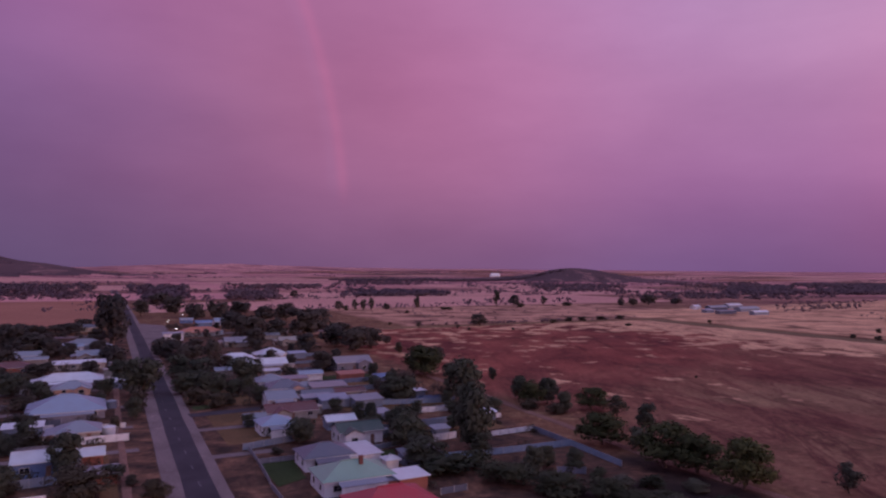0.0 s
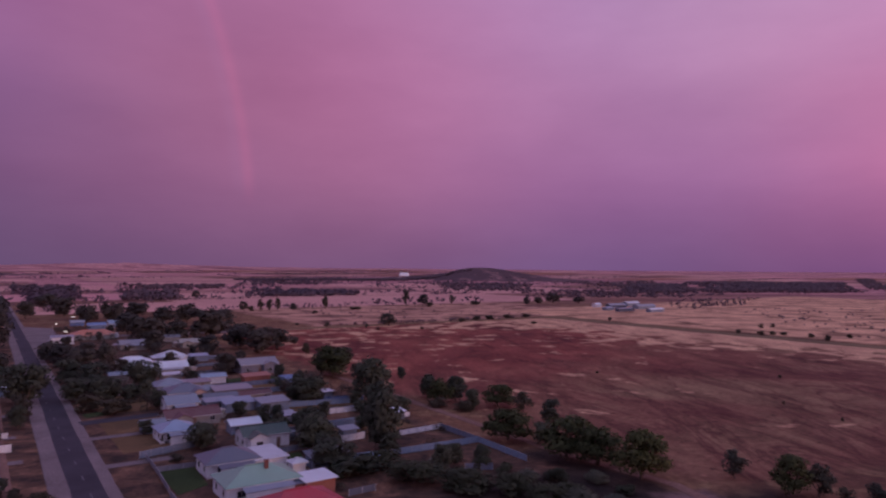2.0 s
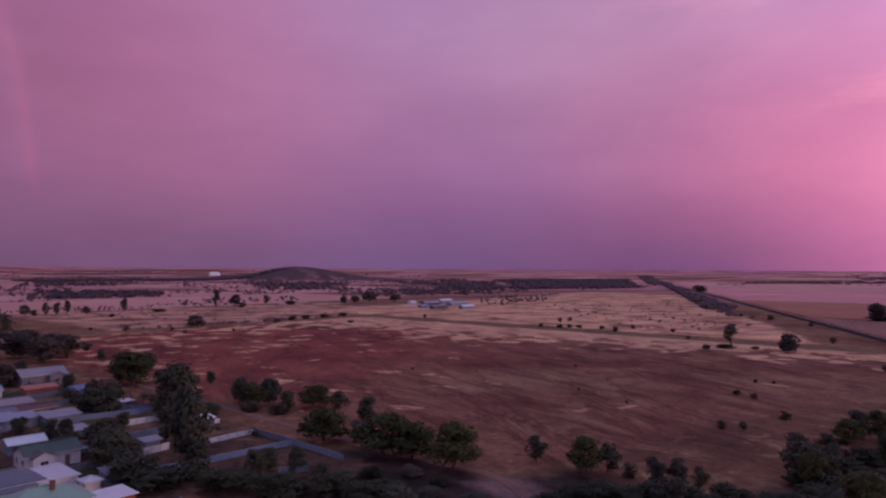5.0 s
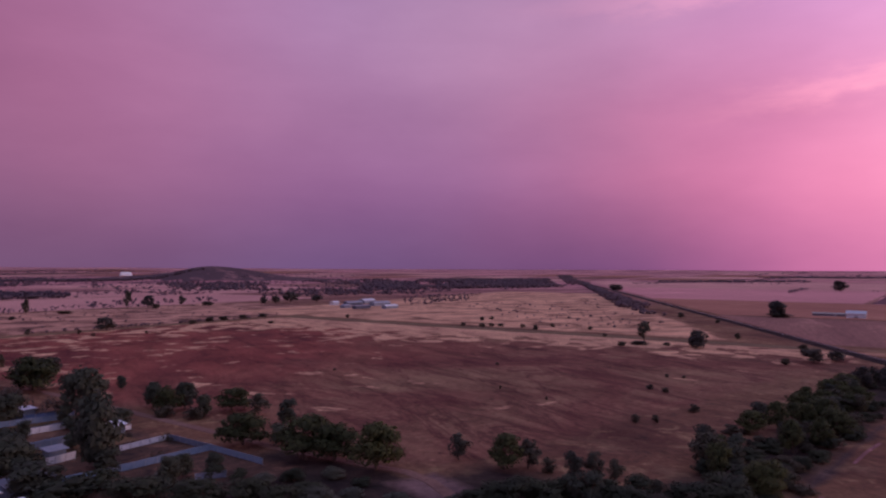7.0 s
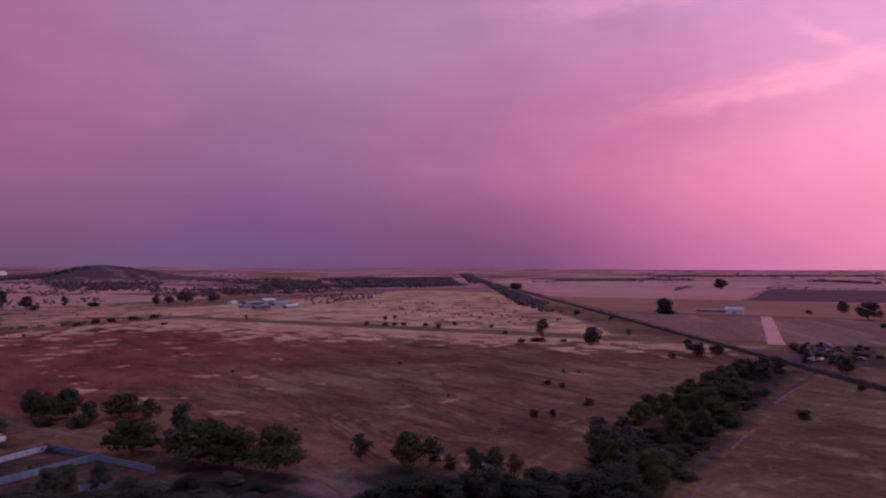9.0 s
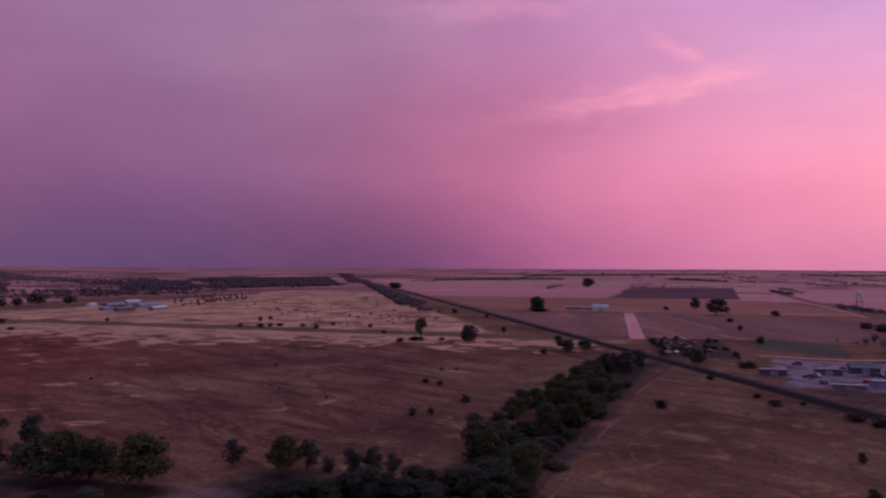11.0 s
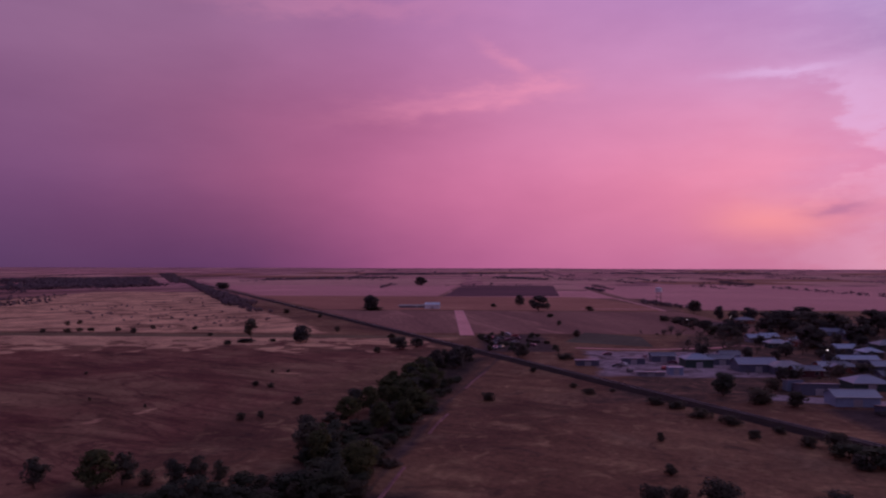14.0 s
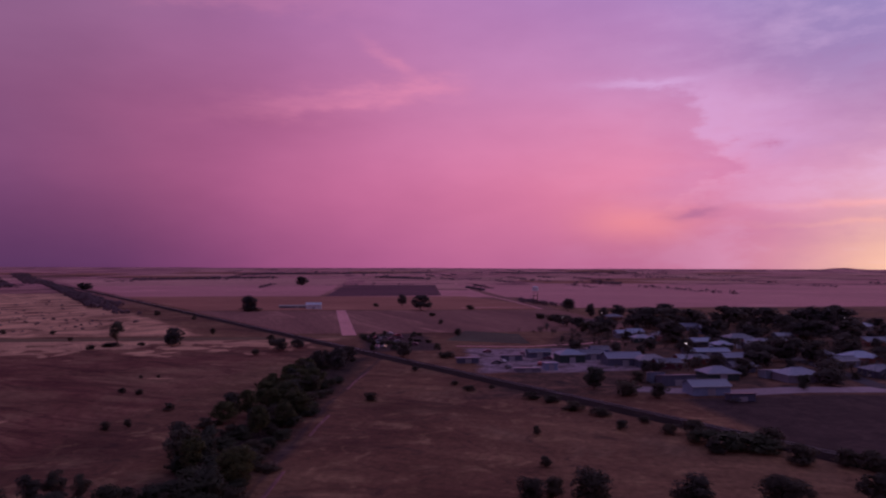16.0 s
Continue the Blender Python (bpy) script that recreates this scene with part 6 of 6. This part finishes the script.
SHEDS_SMALL = [
    (-36.6, 202.2, 8, 3.5, 2.3, 'skillion', 'zinc', 'zinc'), (-47.1, 246.5, 8, 4.5, 2.4, 'gable', 'paleblue', 'white'), (-32.7, 247.1, 9, 4, 2.3, 'skillion', 'brick', 'brick'),
    (-8.3, 214.7, 5, 3.5, 2.2, 'flat', 'white', 'zinc'), (-0.5, 165.4, 3.6, 2.6, 2.0, 'skillion', 'zinc', 'zinc'), (-4.6, 143.3, 8, 3.6, 2.1, 'skillion', 'slate', 'greyblue'),
    (11.4, 184.2, 5, 3, 2.0, 'skillion', 'white', 'zinc'), (-78.8, 278.8, 7, 4, 2.4, 'hip', 'white', 'cream'), (-80.2, 254.0, 6, 4, 2.3, 'gable', 'zinc', 'cream'),
    (-63.9, 304.0, 7, 4, 2.3, 'skillion', 'paleblue', 'zinc'), (-162.8, 277.9, 8, 4, 2.4, 'gable', 'zinc', 'cream'), (-171.7, 322.4, 8, 5, 2.5, 'gable', 'paleblue', 'white'),
    (-161.0, 327.4, 8, 4, 2.5, 'hip', 'zinc', 'rose'), (-98.0, 162.6, 8, 3.5, 2.2, 'skillion', 'white', 'zinc'), (-62.5, 128.2, 5, 3.5, 2.1, 'skillion', 'rose', 'brick'),
    (-158.9, 459.9, 10, 6, 2.8, 'gable', 'blue', 'paleblue'), (-180.0, 486.2, 8, 5, 2.6, 'gable', 'zinc', 'blue'), (-94.9, 383.9, 8, 5, 2.5, 'gable', 'zinc', 'cream'),
    (-17.1, 227.2, 5, 3.5, 2.2, 'skillion', 'zinc', 'zinc'), (8.6, 182.1, 4, 3, 2.0, 'flat', 'paleblue', 'paleblue'), (-10.3, 139.1, 2.6, 2.6, 2.0, 'hip', 'white', 'white'),
]
WORDS = {"green": "sea green", "crimson": "crimson", "slate": "slate blue", "darkgreen": "dark green", "paleblue": "pale blue", "maroon": "maroon", "zinc": "zinc grey", "white": "white", "rose": "dull grey", "cream": "cream", "orange": "orange red", "blue": "blue", "peach": "peach", "brick": "red brick", "greyblue": "grey blue"}
FORM = {"hip": "hipped", "gable": "gabled", "flat": "flat", "skillion": "sloping"}
seed = 0
for rows, dwelling, group in ((HOUSES_CENTRE, True, "houses beside the main road"), (HOUSES_NORTH, True, "houses by the cross street"), (SHEDS_YARD, False, "backyard sheds"), (SHEDS_LANE, False, "backyard sheds"), (HOUSES_EAST, True, "houses over the road"),
                              (SHEDS_EAST, False, "sheds over the road"), (SHEDS_SMALL, False, "backyard sheds"), (HOUSES_WEST, False, "sheds of the western town"), (HOUSES_SUBURB, True, "houses of the western town"), (HOUSES_BACK, True, "houses of the western town"), (HOUSES_LANE, True, "houses of the western town"), (DEPOT, False, "sheds of the depot yard"), (FARM, False, "farm sheds on the plain")):
    for x, y, L, W, h, kind, roof, wall in rows:
        seed += 1
        lives = dwelling and L > 7.5
        ob = house("house" if lives else "shed", x, y, L, W, h, kind, roof, wall, f"{WORDS[wall]} {'house' if lives else 'shed'} with a {WORDS[roof]} {FORM[kind]} metal roof", "house" if lives else "shed", lives, seed, 90.0 if x > 150 and y < 0.9 * x else 0.0)
        ob["group"] = group

# ---- garden shrubs between the houses ----
FENCES = [
    (-8.8, 146.6, 0.4, 145.3, 1.4, 'paleblue'), (0.4, 145.3, 11.0, 149.1, 1.4, 'paleblue'), (11.0, 149.1, 29.3, 157.3, 1.4, 'paleblue'), (29.3, 157.3, 36.4, 140.8, 1.3, 'paleblue'),
    (22.5, 171.7, 29.3, 157.3, 1.3, 'greyblue'), (22.5, 171.7, 11.8, 165.6, 1.2, 'white'), (-9.2, 147.0, -2.3, 143.3, 1.8, 'slate'), (-15.6, 151.8, -9.1, 156.3, 1.2, 'zinc'),
    (-41.9, 151.1, -37.4, 141.6, 1.0, 'rose'), (-37.4, 141.6, -31.5, 127.9, 1.0, 'rose'), (-37.2, 140.8, -30.3, 143.9, 1.1, 'rose'), (-21.6, 201.0, 3.0, 207.0, 1.5, 'paleblue'),
    (-43.2, 151.0, -34.0, 159.6, 1.5, 'zinc'), (22.6, 136.0, 28.2, 135.8, 1.4, 'greyblue'),
]
FENCES_YARD = [
    (-2.2, 160.1, 3.4, 163.6, 1.6, 'white'), (-8.2, 190.4, 5.1, 196.4, 1.5, 'white'), (-5.2, 176.3, 3.9, 181.5, 1.5, 'paleblue'), (11.3, 184.4, 15.8, 186.6, 1.2, 'white'),
    (-9.7, 209.3, 3.9, 210.5, 1.4, 'blue'), (-102.9, 163.0, -93.7, 167.7, 1.5, 'white'), (-84.6, 168.6, -78.1, 171.7, 1.3, 'white'), (-77.6, 122.4, -70.2, 127.0, 1.7, 'zinc'),
    (-30.8, 125.9, -26.9, 118.2, 1.0, 'rose'), (-80.5, 154.8, -71.6, 159.1, 1.7, 'white'), (-0.1, 122.8, 4.6, 125.4, 1.2, 'slate'),
]
OPEN = [(r[0] * 0.94, r[1] * 0.94, 9.0) for r in HOUSES_CENTRE[:5]] + [((r[0] + r[2]) / 2 * 0.97, (r[1] + r[3]) / 2 * 0.97, 7.0) for r in FENCES]
BUILT = [(r[0], r[1], max(r[2], r[3]) * 0.55 + 1.5) for rows in (HOUSES_CENTRE, HOUSES_NORTH, SHEDS_YARD, SHEDS_LANE, HOUSES_EAST, SHEDS_EAST, SHEDS_SMALL, HOUSES_WEST, HOUSES_SUBURB, HOUSES_BACK, HOUSES_LANE) for r in rows]
garden = random.Random(8)


def scatter(count, u0, u1, v0, v1, keep_out, big, group):
    """Shrubs and small trees in the gardens, clear of houses and roads."""
    for _ in range(count):
        u, v = garden.uniform(u0, u1), garden.uniform(v0, v1)
        x, y = uv_xy(u, v)
        if any(math.hypot(x - a, y - b) < r for a, b, r in BUILT + OPEN) or any(lo < v < hi for lo, hi in keep_out):
            continue
        if garden.random() < big and math.hypot(x, y) > 210:
            copse.append((x, y, garden.uniform(3.5, 6.5), garden.uniform(4.0, 6.5)))
        elif garden.random() < big:
            size = garden.uniform(3.5, 6.5), garden.uniform(4.0, 6.5)
            if x < 370 or y < 66 + (x - 441) * 0.5:
                plant(x, y, *size, 0, group)
        else:
            small.append((x, y, garden.uniform(0.9, 2.2), garden.uniform(1.6, 3.6)))


small, copse = [], []
# bushes added on the camera's side of each house, to cover its walls
for rows in (HOUSES_CENTRE[4:], HOUSES_NORTH, HOUSES_EAST, HOUSES_SUBURB, HOUSES_BACK, HOUSES_LANE):
    for x, y, L, W, *_ in rows:
        way = -Vector((x, y)).normalized()
        side = Vector((-way.y, way.x))
        for _ in range(int(L / 3)):
            q = Vector((x, y)) + way * (0.5 * max(L, W) + garden.uniform(0.5, 2.5)) + side * garden.uniform(-0.5, 0.5) * L
            small.append((q.x, q.y, garden.uniform(1.2, 2.6), garden.uniform(1.8, 3.4)))
scatter(230, 112, 330, 36, 100, ((0, 0),), 0.36, "garden shrubs of the town")
scatter(50, 330, 470, 36, 150, ((0, 0),), 0.5, "garden shrubs of the town")
scatter(250, 112, 420, -150, 4, ((0, 0),), 0.42, "garden shrubs over the road")
scatter(430, -430, -100, 232, 440, ((0, 0),), 0.46, "garden shrubs of the western town")

cv, cf, kv, kf = [], [], [], []
for x, y, h, w in copse:
    blobs = [(Vector((x + garden.gauss(0, 0.2) * w, y + garden.gauss(0, 0.2) * w, h * garden.uniform(0.35, 0.82))), 0.24 * w * garden.uniform(0.7, 1.1)) for _ in range(11)]
    leaf_cloud(garden, blobs, 22, 0.22, cv, cf)
    tube(kv, kf, [(x, y, -0.1), (x, y, h * 0.3), (x, y, h * 0.6)], [0.22, 0.18, 0.1])
# far garden trees use the leaf colour with haze mixed in
grove = part_data("garden_trees", cv, cf, M_LEAF_HAZED)
soft_foliage(grove, [(x, y, h * 0.4) for x, y, h, w in copse for _ in range(11 * 22)])
part_data("trunks", kv, kf, M_BARK, grove)
tagged(grove, "small haze-toned trees strewn through the far gardens", "trees", kind="stuff")

for level in KINDS:
    for src in itertools.chain.from_iterable(level):
        if src.name not in used:
            for ob in list(src.children) + [src]:
                bpy.data.objects.remove(ob)

bv, bf = [], []
for x, y, h, w in small:
    for _ in range(70):
        d = Vector((garden.gauss(0, 1), garden.gauss(0, 1), garden.gauss(0, 1))).normalized() * garden.uniform(0.6, 1.0)
        q = Vector((x + d.x * w / 2, y + d.y * w / 2, h * 0.5 + d.z * h * 0.48))
        a = Vector((garden.uniform(-1, 1), garden.uniform(-1, 1), garden.uniform(-1, 1))).normalized()
        b = a.orthogonal().normalized() * 0.7
        if a.cross(b).dot(q - Vector((x, y, h * 0.2))) < 0:
            b = -b
        size, i = garden.uniform(0.12, 0.26), len(bv)
        bv += [tuple(q - a * size), tuple(q - b * size), tuple(q + a * size), tuple(q + b * size)]
        bf.append((i, i + 1, i + 2, i + 3))
undergrowth = part_data("garden_bushes", bv, bf, M_LEAF_SHRUB)
soft_foliage(undergrowth, [(x, y, h * 0.2) for x, y, h, w in small for _ in range(70)])
tagged(undergrowth, "low dark bushes strewn through the town gardens", "bushes", kind="stuff")

# ---- fences ----


def fence(x0, y0, x1, y1, h, tone):
    a, b = Vector((x0, y0)), Vector((x1, y1))
    n = max(1, round((b - a).length / 2.4))
    step_len = (b - a).length / n
    root = thing("fence", x0, y0, math.degrees(math.atan2(y1 - y0, x1 - x0)))
    bm = bmesh.new()
    ribs = 24
    front, rear = [], []
    for k in range(ribs + 1):
        q, d = 0.05 + k * (step_len - 0.1) / ribs, 0.03 * (1 if (k // 2) % 2 else -1)
        front.append([bm.verts.new((q, d - 0.006, zz)) for zz in (0.04, h - 0.05)])
        rear.append([bm.verts.new((q, d + 0.006, zz)) for zz in (0.04, h - 0.05)])
    for k in range(ribs):
        bm.faces.new((front[k][0], front[k + 1][0], front[k + 1][1], front[k][1]))
        bm.faces.new((rear[k][0], rear[k][1], rear[k + 1][1], rear[k + 1][0]))
        bm.faces.new((front[k][1], front[k + 1][1], rear[k + 1][1], rear[k][1]))
    panel = part("panel", bm, WALL[tone], root)
    bm = bmesh.new()
    box(bm, -0.05, 0.05, -0.06, 0.06, -0.1, h + 0.05)
    post = part("post", bm, M_STEEL, root)
    bm = bmesh.new()
    box(bm, 0.0, step_len, -0.055, 0.055, h - 0.06, h)
    top = part("top_rail", bm, WALL[tone], root)
    for i in range(n):
        for src in (panel, post, top):
            o = src if i == 0 else new(src.name.split(".")[0], src.data)
            o.parent = root
            o.location = (i * step_len, 0, 0)
    o = new("post", post.data)
    o.parent, o.location = root, (n * step_len, 0, 0)
    return tagged(root, f"{WORDS[tone]} sheet metal fence round a yard", "fence", "yard fences")


for row in FENCES + FENCES_YARD:
    fence(*row)
# boundary fences between the long back yards
bound = random.Random(31)
for u in (158, 176, 192, 214, 228, 262, 282, 304):
    v0, v1 = 60 + bound.uniform(0, 8), 97 - bound.uniform(0, 12)
    fence(*uv_xy(u, v0), *uv_xy(u + bound.uniform(-1.5, 1.5), v1), bound.choice((1.2, 1.5, 1.6)), bound.choice(("zinc", "greyblue", "paleblue", "rose", "slate")))
for u in (134, 152, 172, 198, 224, 250):
    fence(*uv_xy(u, -40 - bound.uniform(0, 12)), *uv_xy(u, -6), bound.choice((1.2, 1.5)), bound.choice(("zinc", "white", "slate", "rose")))

# ---- rainwater tanks ----


def rainwater_tank(x, y, r, h, tone):
    root = thing("rainwater_tank", x, y, 40)
    bm = bmesh.new()
    rings = []
    for k in range(9):
        q = r * (1.0 if k % 2 else 0.975)
        rings.append([bm.verts.new((q * math.cos(a * math.pi / 10), q * math.sin(a * math.pi / 10), -0.02 + k * h / 8)) for a in range(20)])
    for a, b in zip(rings, rings[1:]):
        for i in range(20):
            bm.faces.new((a[i], a[(i + 1) % 20], b[(i + 1) % 20], b[i]))
    part("tank_wall", bm, ROOF[tone], root)
    bm = bmesh.new()
    bmesh.ops.create_cone(bm, cap_ends=True, segments=20, radius1=r * 1.03, radius2=0.25, depth=0.35, matrix=Matrix.Translation((0, 0, h + 0.17)))
    part("lid", bm, ROOF[tone], root)
    verts, faces = [], []
    tube(verts, faces, [(r, 0, h - 0.2), (r + 0.35, 0, h - 0.2), (r + 0.35, 0, 0.05)], [0.05] * 3)
    part_data("overflow_pipe", verts, faces, M_FRAME, root)
    return tagged(root, f"{WORDS[tone]} corrugated rainwater tank beside a house", "water tank", "rainwater tanks")


tank_rng = random.Random(12)
for k, (x, y, L, W, *_) in enumerate(HOUSES_CENTRE[2:] + HOUSES_NORTH[:6] + HOUSES_EAST[:8] + HOUSES_LANE[:6]):
    if k % 3 == 2:
        continue
    a = radians(GRID + (90 if x > 150 else 0))
    dx, dy = L / 2 + 1.9, tank_rng.uniform(-0.4, 0.4) * W
    px, py = x + dx * math.cos(a) - dy * math.sin(a), y + dx * math.sin(a) + dy * math.cos(a)
    if all(math.hypot(px - q[0], py - q[1]) > q[2] - 0.2 for q in BUILT if math.hypot(x - q[0], y - q[1]) > 0.1):
        rainwater_tank(px, py, tank_rng.uniform(1.1, 1.5), tank_rng.uniform(1.8, 2.3), tank_rng.choice(("zinc", "white", "paleblue", "cream")))

# ---- landmarks ----


def water_tower(x, y):
    root = thing("water_tower", x, y)
    verts, faces = [], []
    for dx, dy in ((-2, -2), (2, -2), (2, 2), (-2, 2)):
        verts, faces = [], []
        tube(verts, faces, [(dx * 1.25, dy * 1.25, -0.2), (dx * 0.9, dy * 0.9, 15.0)], [0.15, 0.12])
        part_data("leg", verts, faces, M_DARKSTEEL, root)
    for z in (4.5, 9.5):
        bm = bmesh.new()
        s = 2.45 - z * 0.03
        for q in (-s, s):
            box(bm, -s, s, q - 0.1, q + 0.1, z, z + 0.2)
            box(bm, q - 0.1, q + 0.1, -s, s, z, z + 0.2)
        part("brace", bm, M_DARKSTEEL, root)
    bm = bmesh.new()
    bmesh.ops.create_cone(bm, cap_ends=True, segments=24, radius1=3.3, radius2=3.3, depth=4.2, matrix=Matrix.Translation((0, 0, 17.0)))
    part("tank", bm, WALL["white"], root, "white steel water tank")
    bm = bmesh.new()
    bmesh.ops.create_cone(bm, cap_ends=True, segments=24, radius1=3.5, radius2=0.3, depth=1.0, matrix=Matrix.Translation((0, 0, 19.5)))
    part("tank_roof", bm, ROOF["white"], root)
    return tagged(root, "white water tower on four steel legs", "water tower")


water_tower(726, 154)


def grain_bunker(x, y, length, width, h, turn):
    bm = bmesh.new()
    prof = [(-0.5, 0.0), (-0.5, 0.25), (-0.36, 0.65), (-0.15, 0.92), (0.0, 1.0), (0.15, 0.92), (0.36, 0.65), (0.5, 0.25), (0.5, 0.0)]
    ends = []
    for s, k in ((-0.5, 0.55), (-0.38, 1.0), (0.38, 1.0), (0.5, 0.55)):
        ends.append([bm.verts.new((s * length, p * width * (0.8 + 0.2 * k), q * h * k)) for p, q in prof])
    for a, b in zip(ends, ends[1:]):
        for i in range(len(prof) - 1):
            bm.faces.new((a[i], a[i + 1], b[i + 1], b[i]))
    bm.faces.new(ends[0][::-1]), bm.faces.new(ends[-1])
    ob = part("grain_bunker", bm, WALL["white"])
    ob.matrix_basis = pose(x, y, ground_z(x, y) - 0.3, 0, 0, turn)
    return tagged(ob, "long white covered grain heap on the plain", "grain heap")


bunker_way = (math.sin(radians(4.3)), math.cos(radians(4.3)))
grain_bunker(bunker_way[0] * 2900, bunker_way[1] * 2900, 42, 24, 17, 0)


def street_lamp(x, y, height, turn, lit=True):
    root = thing("street_lamp", x, y, turn)
    verts, faces = [], []
    tube(verts, faces, [(0, 0, -0.1), (0, 0, height * 0.6), (0, 0, height), (0.4, 0, height + 0.35), (1.6, 0, height + 0.5)], [0.10, 0.08, 0.06, 0.05, 0.04], 8)
    part_data("pole", verts, faces, M_STEEL, root)
    bm = bmesh.new()
    box(bm, 1.5, 2.3, -0.16, 0.16, height + 0.44, height + 0.58)
    part("lamp_head", bm, M_STEEL, root)
    bm = bmesh.new()
    box(bm, 1.45, 2.35, -0.22, 0.22, height + 0.22, height + 0.44)
    part("lens", bm, M_LAMP, root, "glowing warm white lens")
    return tagged(root, "lit street lamp on a grey steel pole", "street lamp", "street lamps")


for u, v, h, turn in ((456, 41, 5.6, 40), (401, 40, 5.6, 40), (404, 37, 3.6, 40), (516, 56, 5.6, 40), (-145, 285, 6.5, 40), (-328, 424, 6.5, 40), (-181, 487, 6.0, 40), (-140, 451, 6.0, 40)):
    street_lamp(*uv_xy(u, v), h, turn)


def car(x, y, turn, paint, label, lit_tail=False):
    root = thing("car", x, y, turn)
    bm = bmesh.new()
    prof = [(-2.1, 0.35), (-2.15, 0.8), (-1.9, 0.95), (-1.45, 1.42), (0.35, 1.45), (1.0, 0.98), (2.0, 0.82), (2.15, 0.6), (2.1, 0.35)]
    rows = [[bm.verts.new((p, yy * (0.86 if q > 1.2 else 1.0), q)) for p, q in prof] for yy in (-0.85, 0.85)]
    for i in range(len(prof) - 1):
        bm.faces.new((rows[0][i], rows[0][i + 1], rows[1][i + 1], rows[1][i]))
    bm.faces.new(rows[0]), bm.faces.new(rows[1][::-1])
    bm.faces.new((rows[0][0], rows[1][0], rows[1][-1], rows[0][-1]))
    bmesh.ops.recalc_face_normals(bm, faces=bm.faces)
    part("body", bm, paint, root)
    for yy in (-0.84, 0.84):
        bm = bmesh.new()
        s = 1 if yy > 0 else -1
        vs = [bm.verts.new((px, s * (0.862 if pz < 1.1 else 0.78), pz)) for px, pz in ((-1.55, 1.0), (-1.25, 1.34), (0.25, 1.36), (0.75, 1.0))]
        bm.faces.new(vs)
        part("side_window", bm, M_PANE, root)
        for xx in (-1.35, 1.35):
            bm = bmesh.new()
            bmesh.ops.create_cone(bm, cap_ends=True, segments=14, radius1=0.33, radius2=0.33, depth=0.22, matrix=Matrix.LocRotScale((xx, yy, 0.33), Euler((math.pi / 2, 0, 0)), None))
            part("wheel", bm, M_RUBBER, root)
        bm = bmesh.new()
        box(bm, -2.19, -2.12, yy * 0.72 - 0.16, yy * 0.72 + 0.16, 0.68, 0.82)
        part("tail_light", bm, M_TAIL if lit_tail else M_DOOR, root)
    return tagged(root, label, "car", "parked cars" if not lit_tail else "")


CAR_GREY = plain("grey_car_paint", (0.14, 0.13, 0.15), 0.45)
CAR_WHITE, CAR_RED, CAR_BLUE, CAR_PLUM = plain("white_car_paint", (0.45, 0.45, 0.48), 0.4), plain("red_car_paint", (0.35, 0.04, 0.05), 0.3), plain("blue_car_paint", (0.08, 0.14, 0.30), 0.3), plain("plum_car_paint", (0.16, 0.06, 0.10), 0.3)
car(*uv_xy(1000, 30), 117, CAR_WHITE, "white car with lit tail lamps driving off", True)
yard = random.Random(4)
for i in range(18):
    u, v = -8 - 30 * yard.random(), 335 + 75 * yard.random()
    paint, word = yard.choice(((CAR_GREY, "grey"), (CAR_RED, "red"), (CAR_BLUE, "blue"), (CAR_PLUM, "plum"), (CAR_GREY, "grey"), (CAR_PLUM, "plum"), (CAR_GREY, "grey"), (CAR_WHITE, "white")))
    car(*uv_xy(u, v), yard.uniform(0, 360), paint, f"old {word} car stored in the salvage yard")
for i in range(14):
    u, v = -58 - 52 * yard.random(), 266 + 55 * yard.random()
    x, y = uv_xy(u, v)
    paint, word = yard.choice(((CAR_WHITE, "white"), (CAR_GREY, "grey"), (CAR_PLUM, "plum"), (CAR_WHITE, "white"), (CAR_RED, "red")))
    turn = yard.choice((20, 27, 117, 110))
    if all(math.hypot(x - q[0], y - q[1]) > max(q[2], q[3]) * 0.55 + 2.6 for q in DEPOT + HOUSES_WEST):
        car(x, y, turn, paint, f"{word} car standing in the depot yard")
for u, v, turn, paint, word in ((205, 58, 30, CAR_WHITE, "white"), (152, 66, 30, CAR_WHITE, "white"), (160, 74, 35, CAR_RED, "red"), (205, 64, 30, CAR_WHITE, "white"), (118, -6, 20, CAR_PLUM, "plum"), (-62, 285, 60, CAR_WHITE, "white"), (-70, 262, 20, CAR_WHITE, "white"), (-84, 292, 90, CAR_PLUM, "plum"), (-76, 276, 10, CAR_RED, "red"), (-160, 225, 100, CAR_WHITE, "white"), (-190, 232, 100, CAR_WHITE, "white")):
    car(*uv_xy(u, v), turn, paint, f"{word} car parked in a yard")
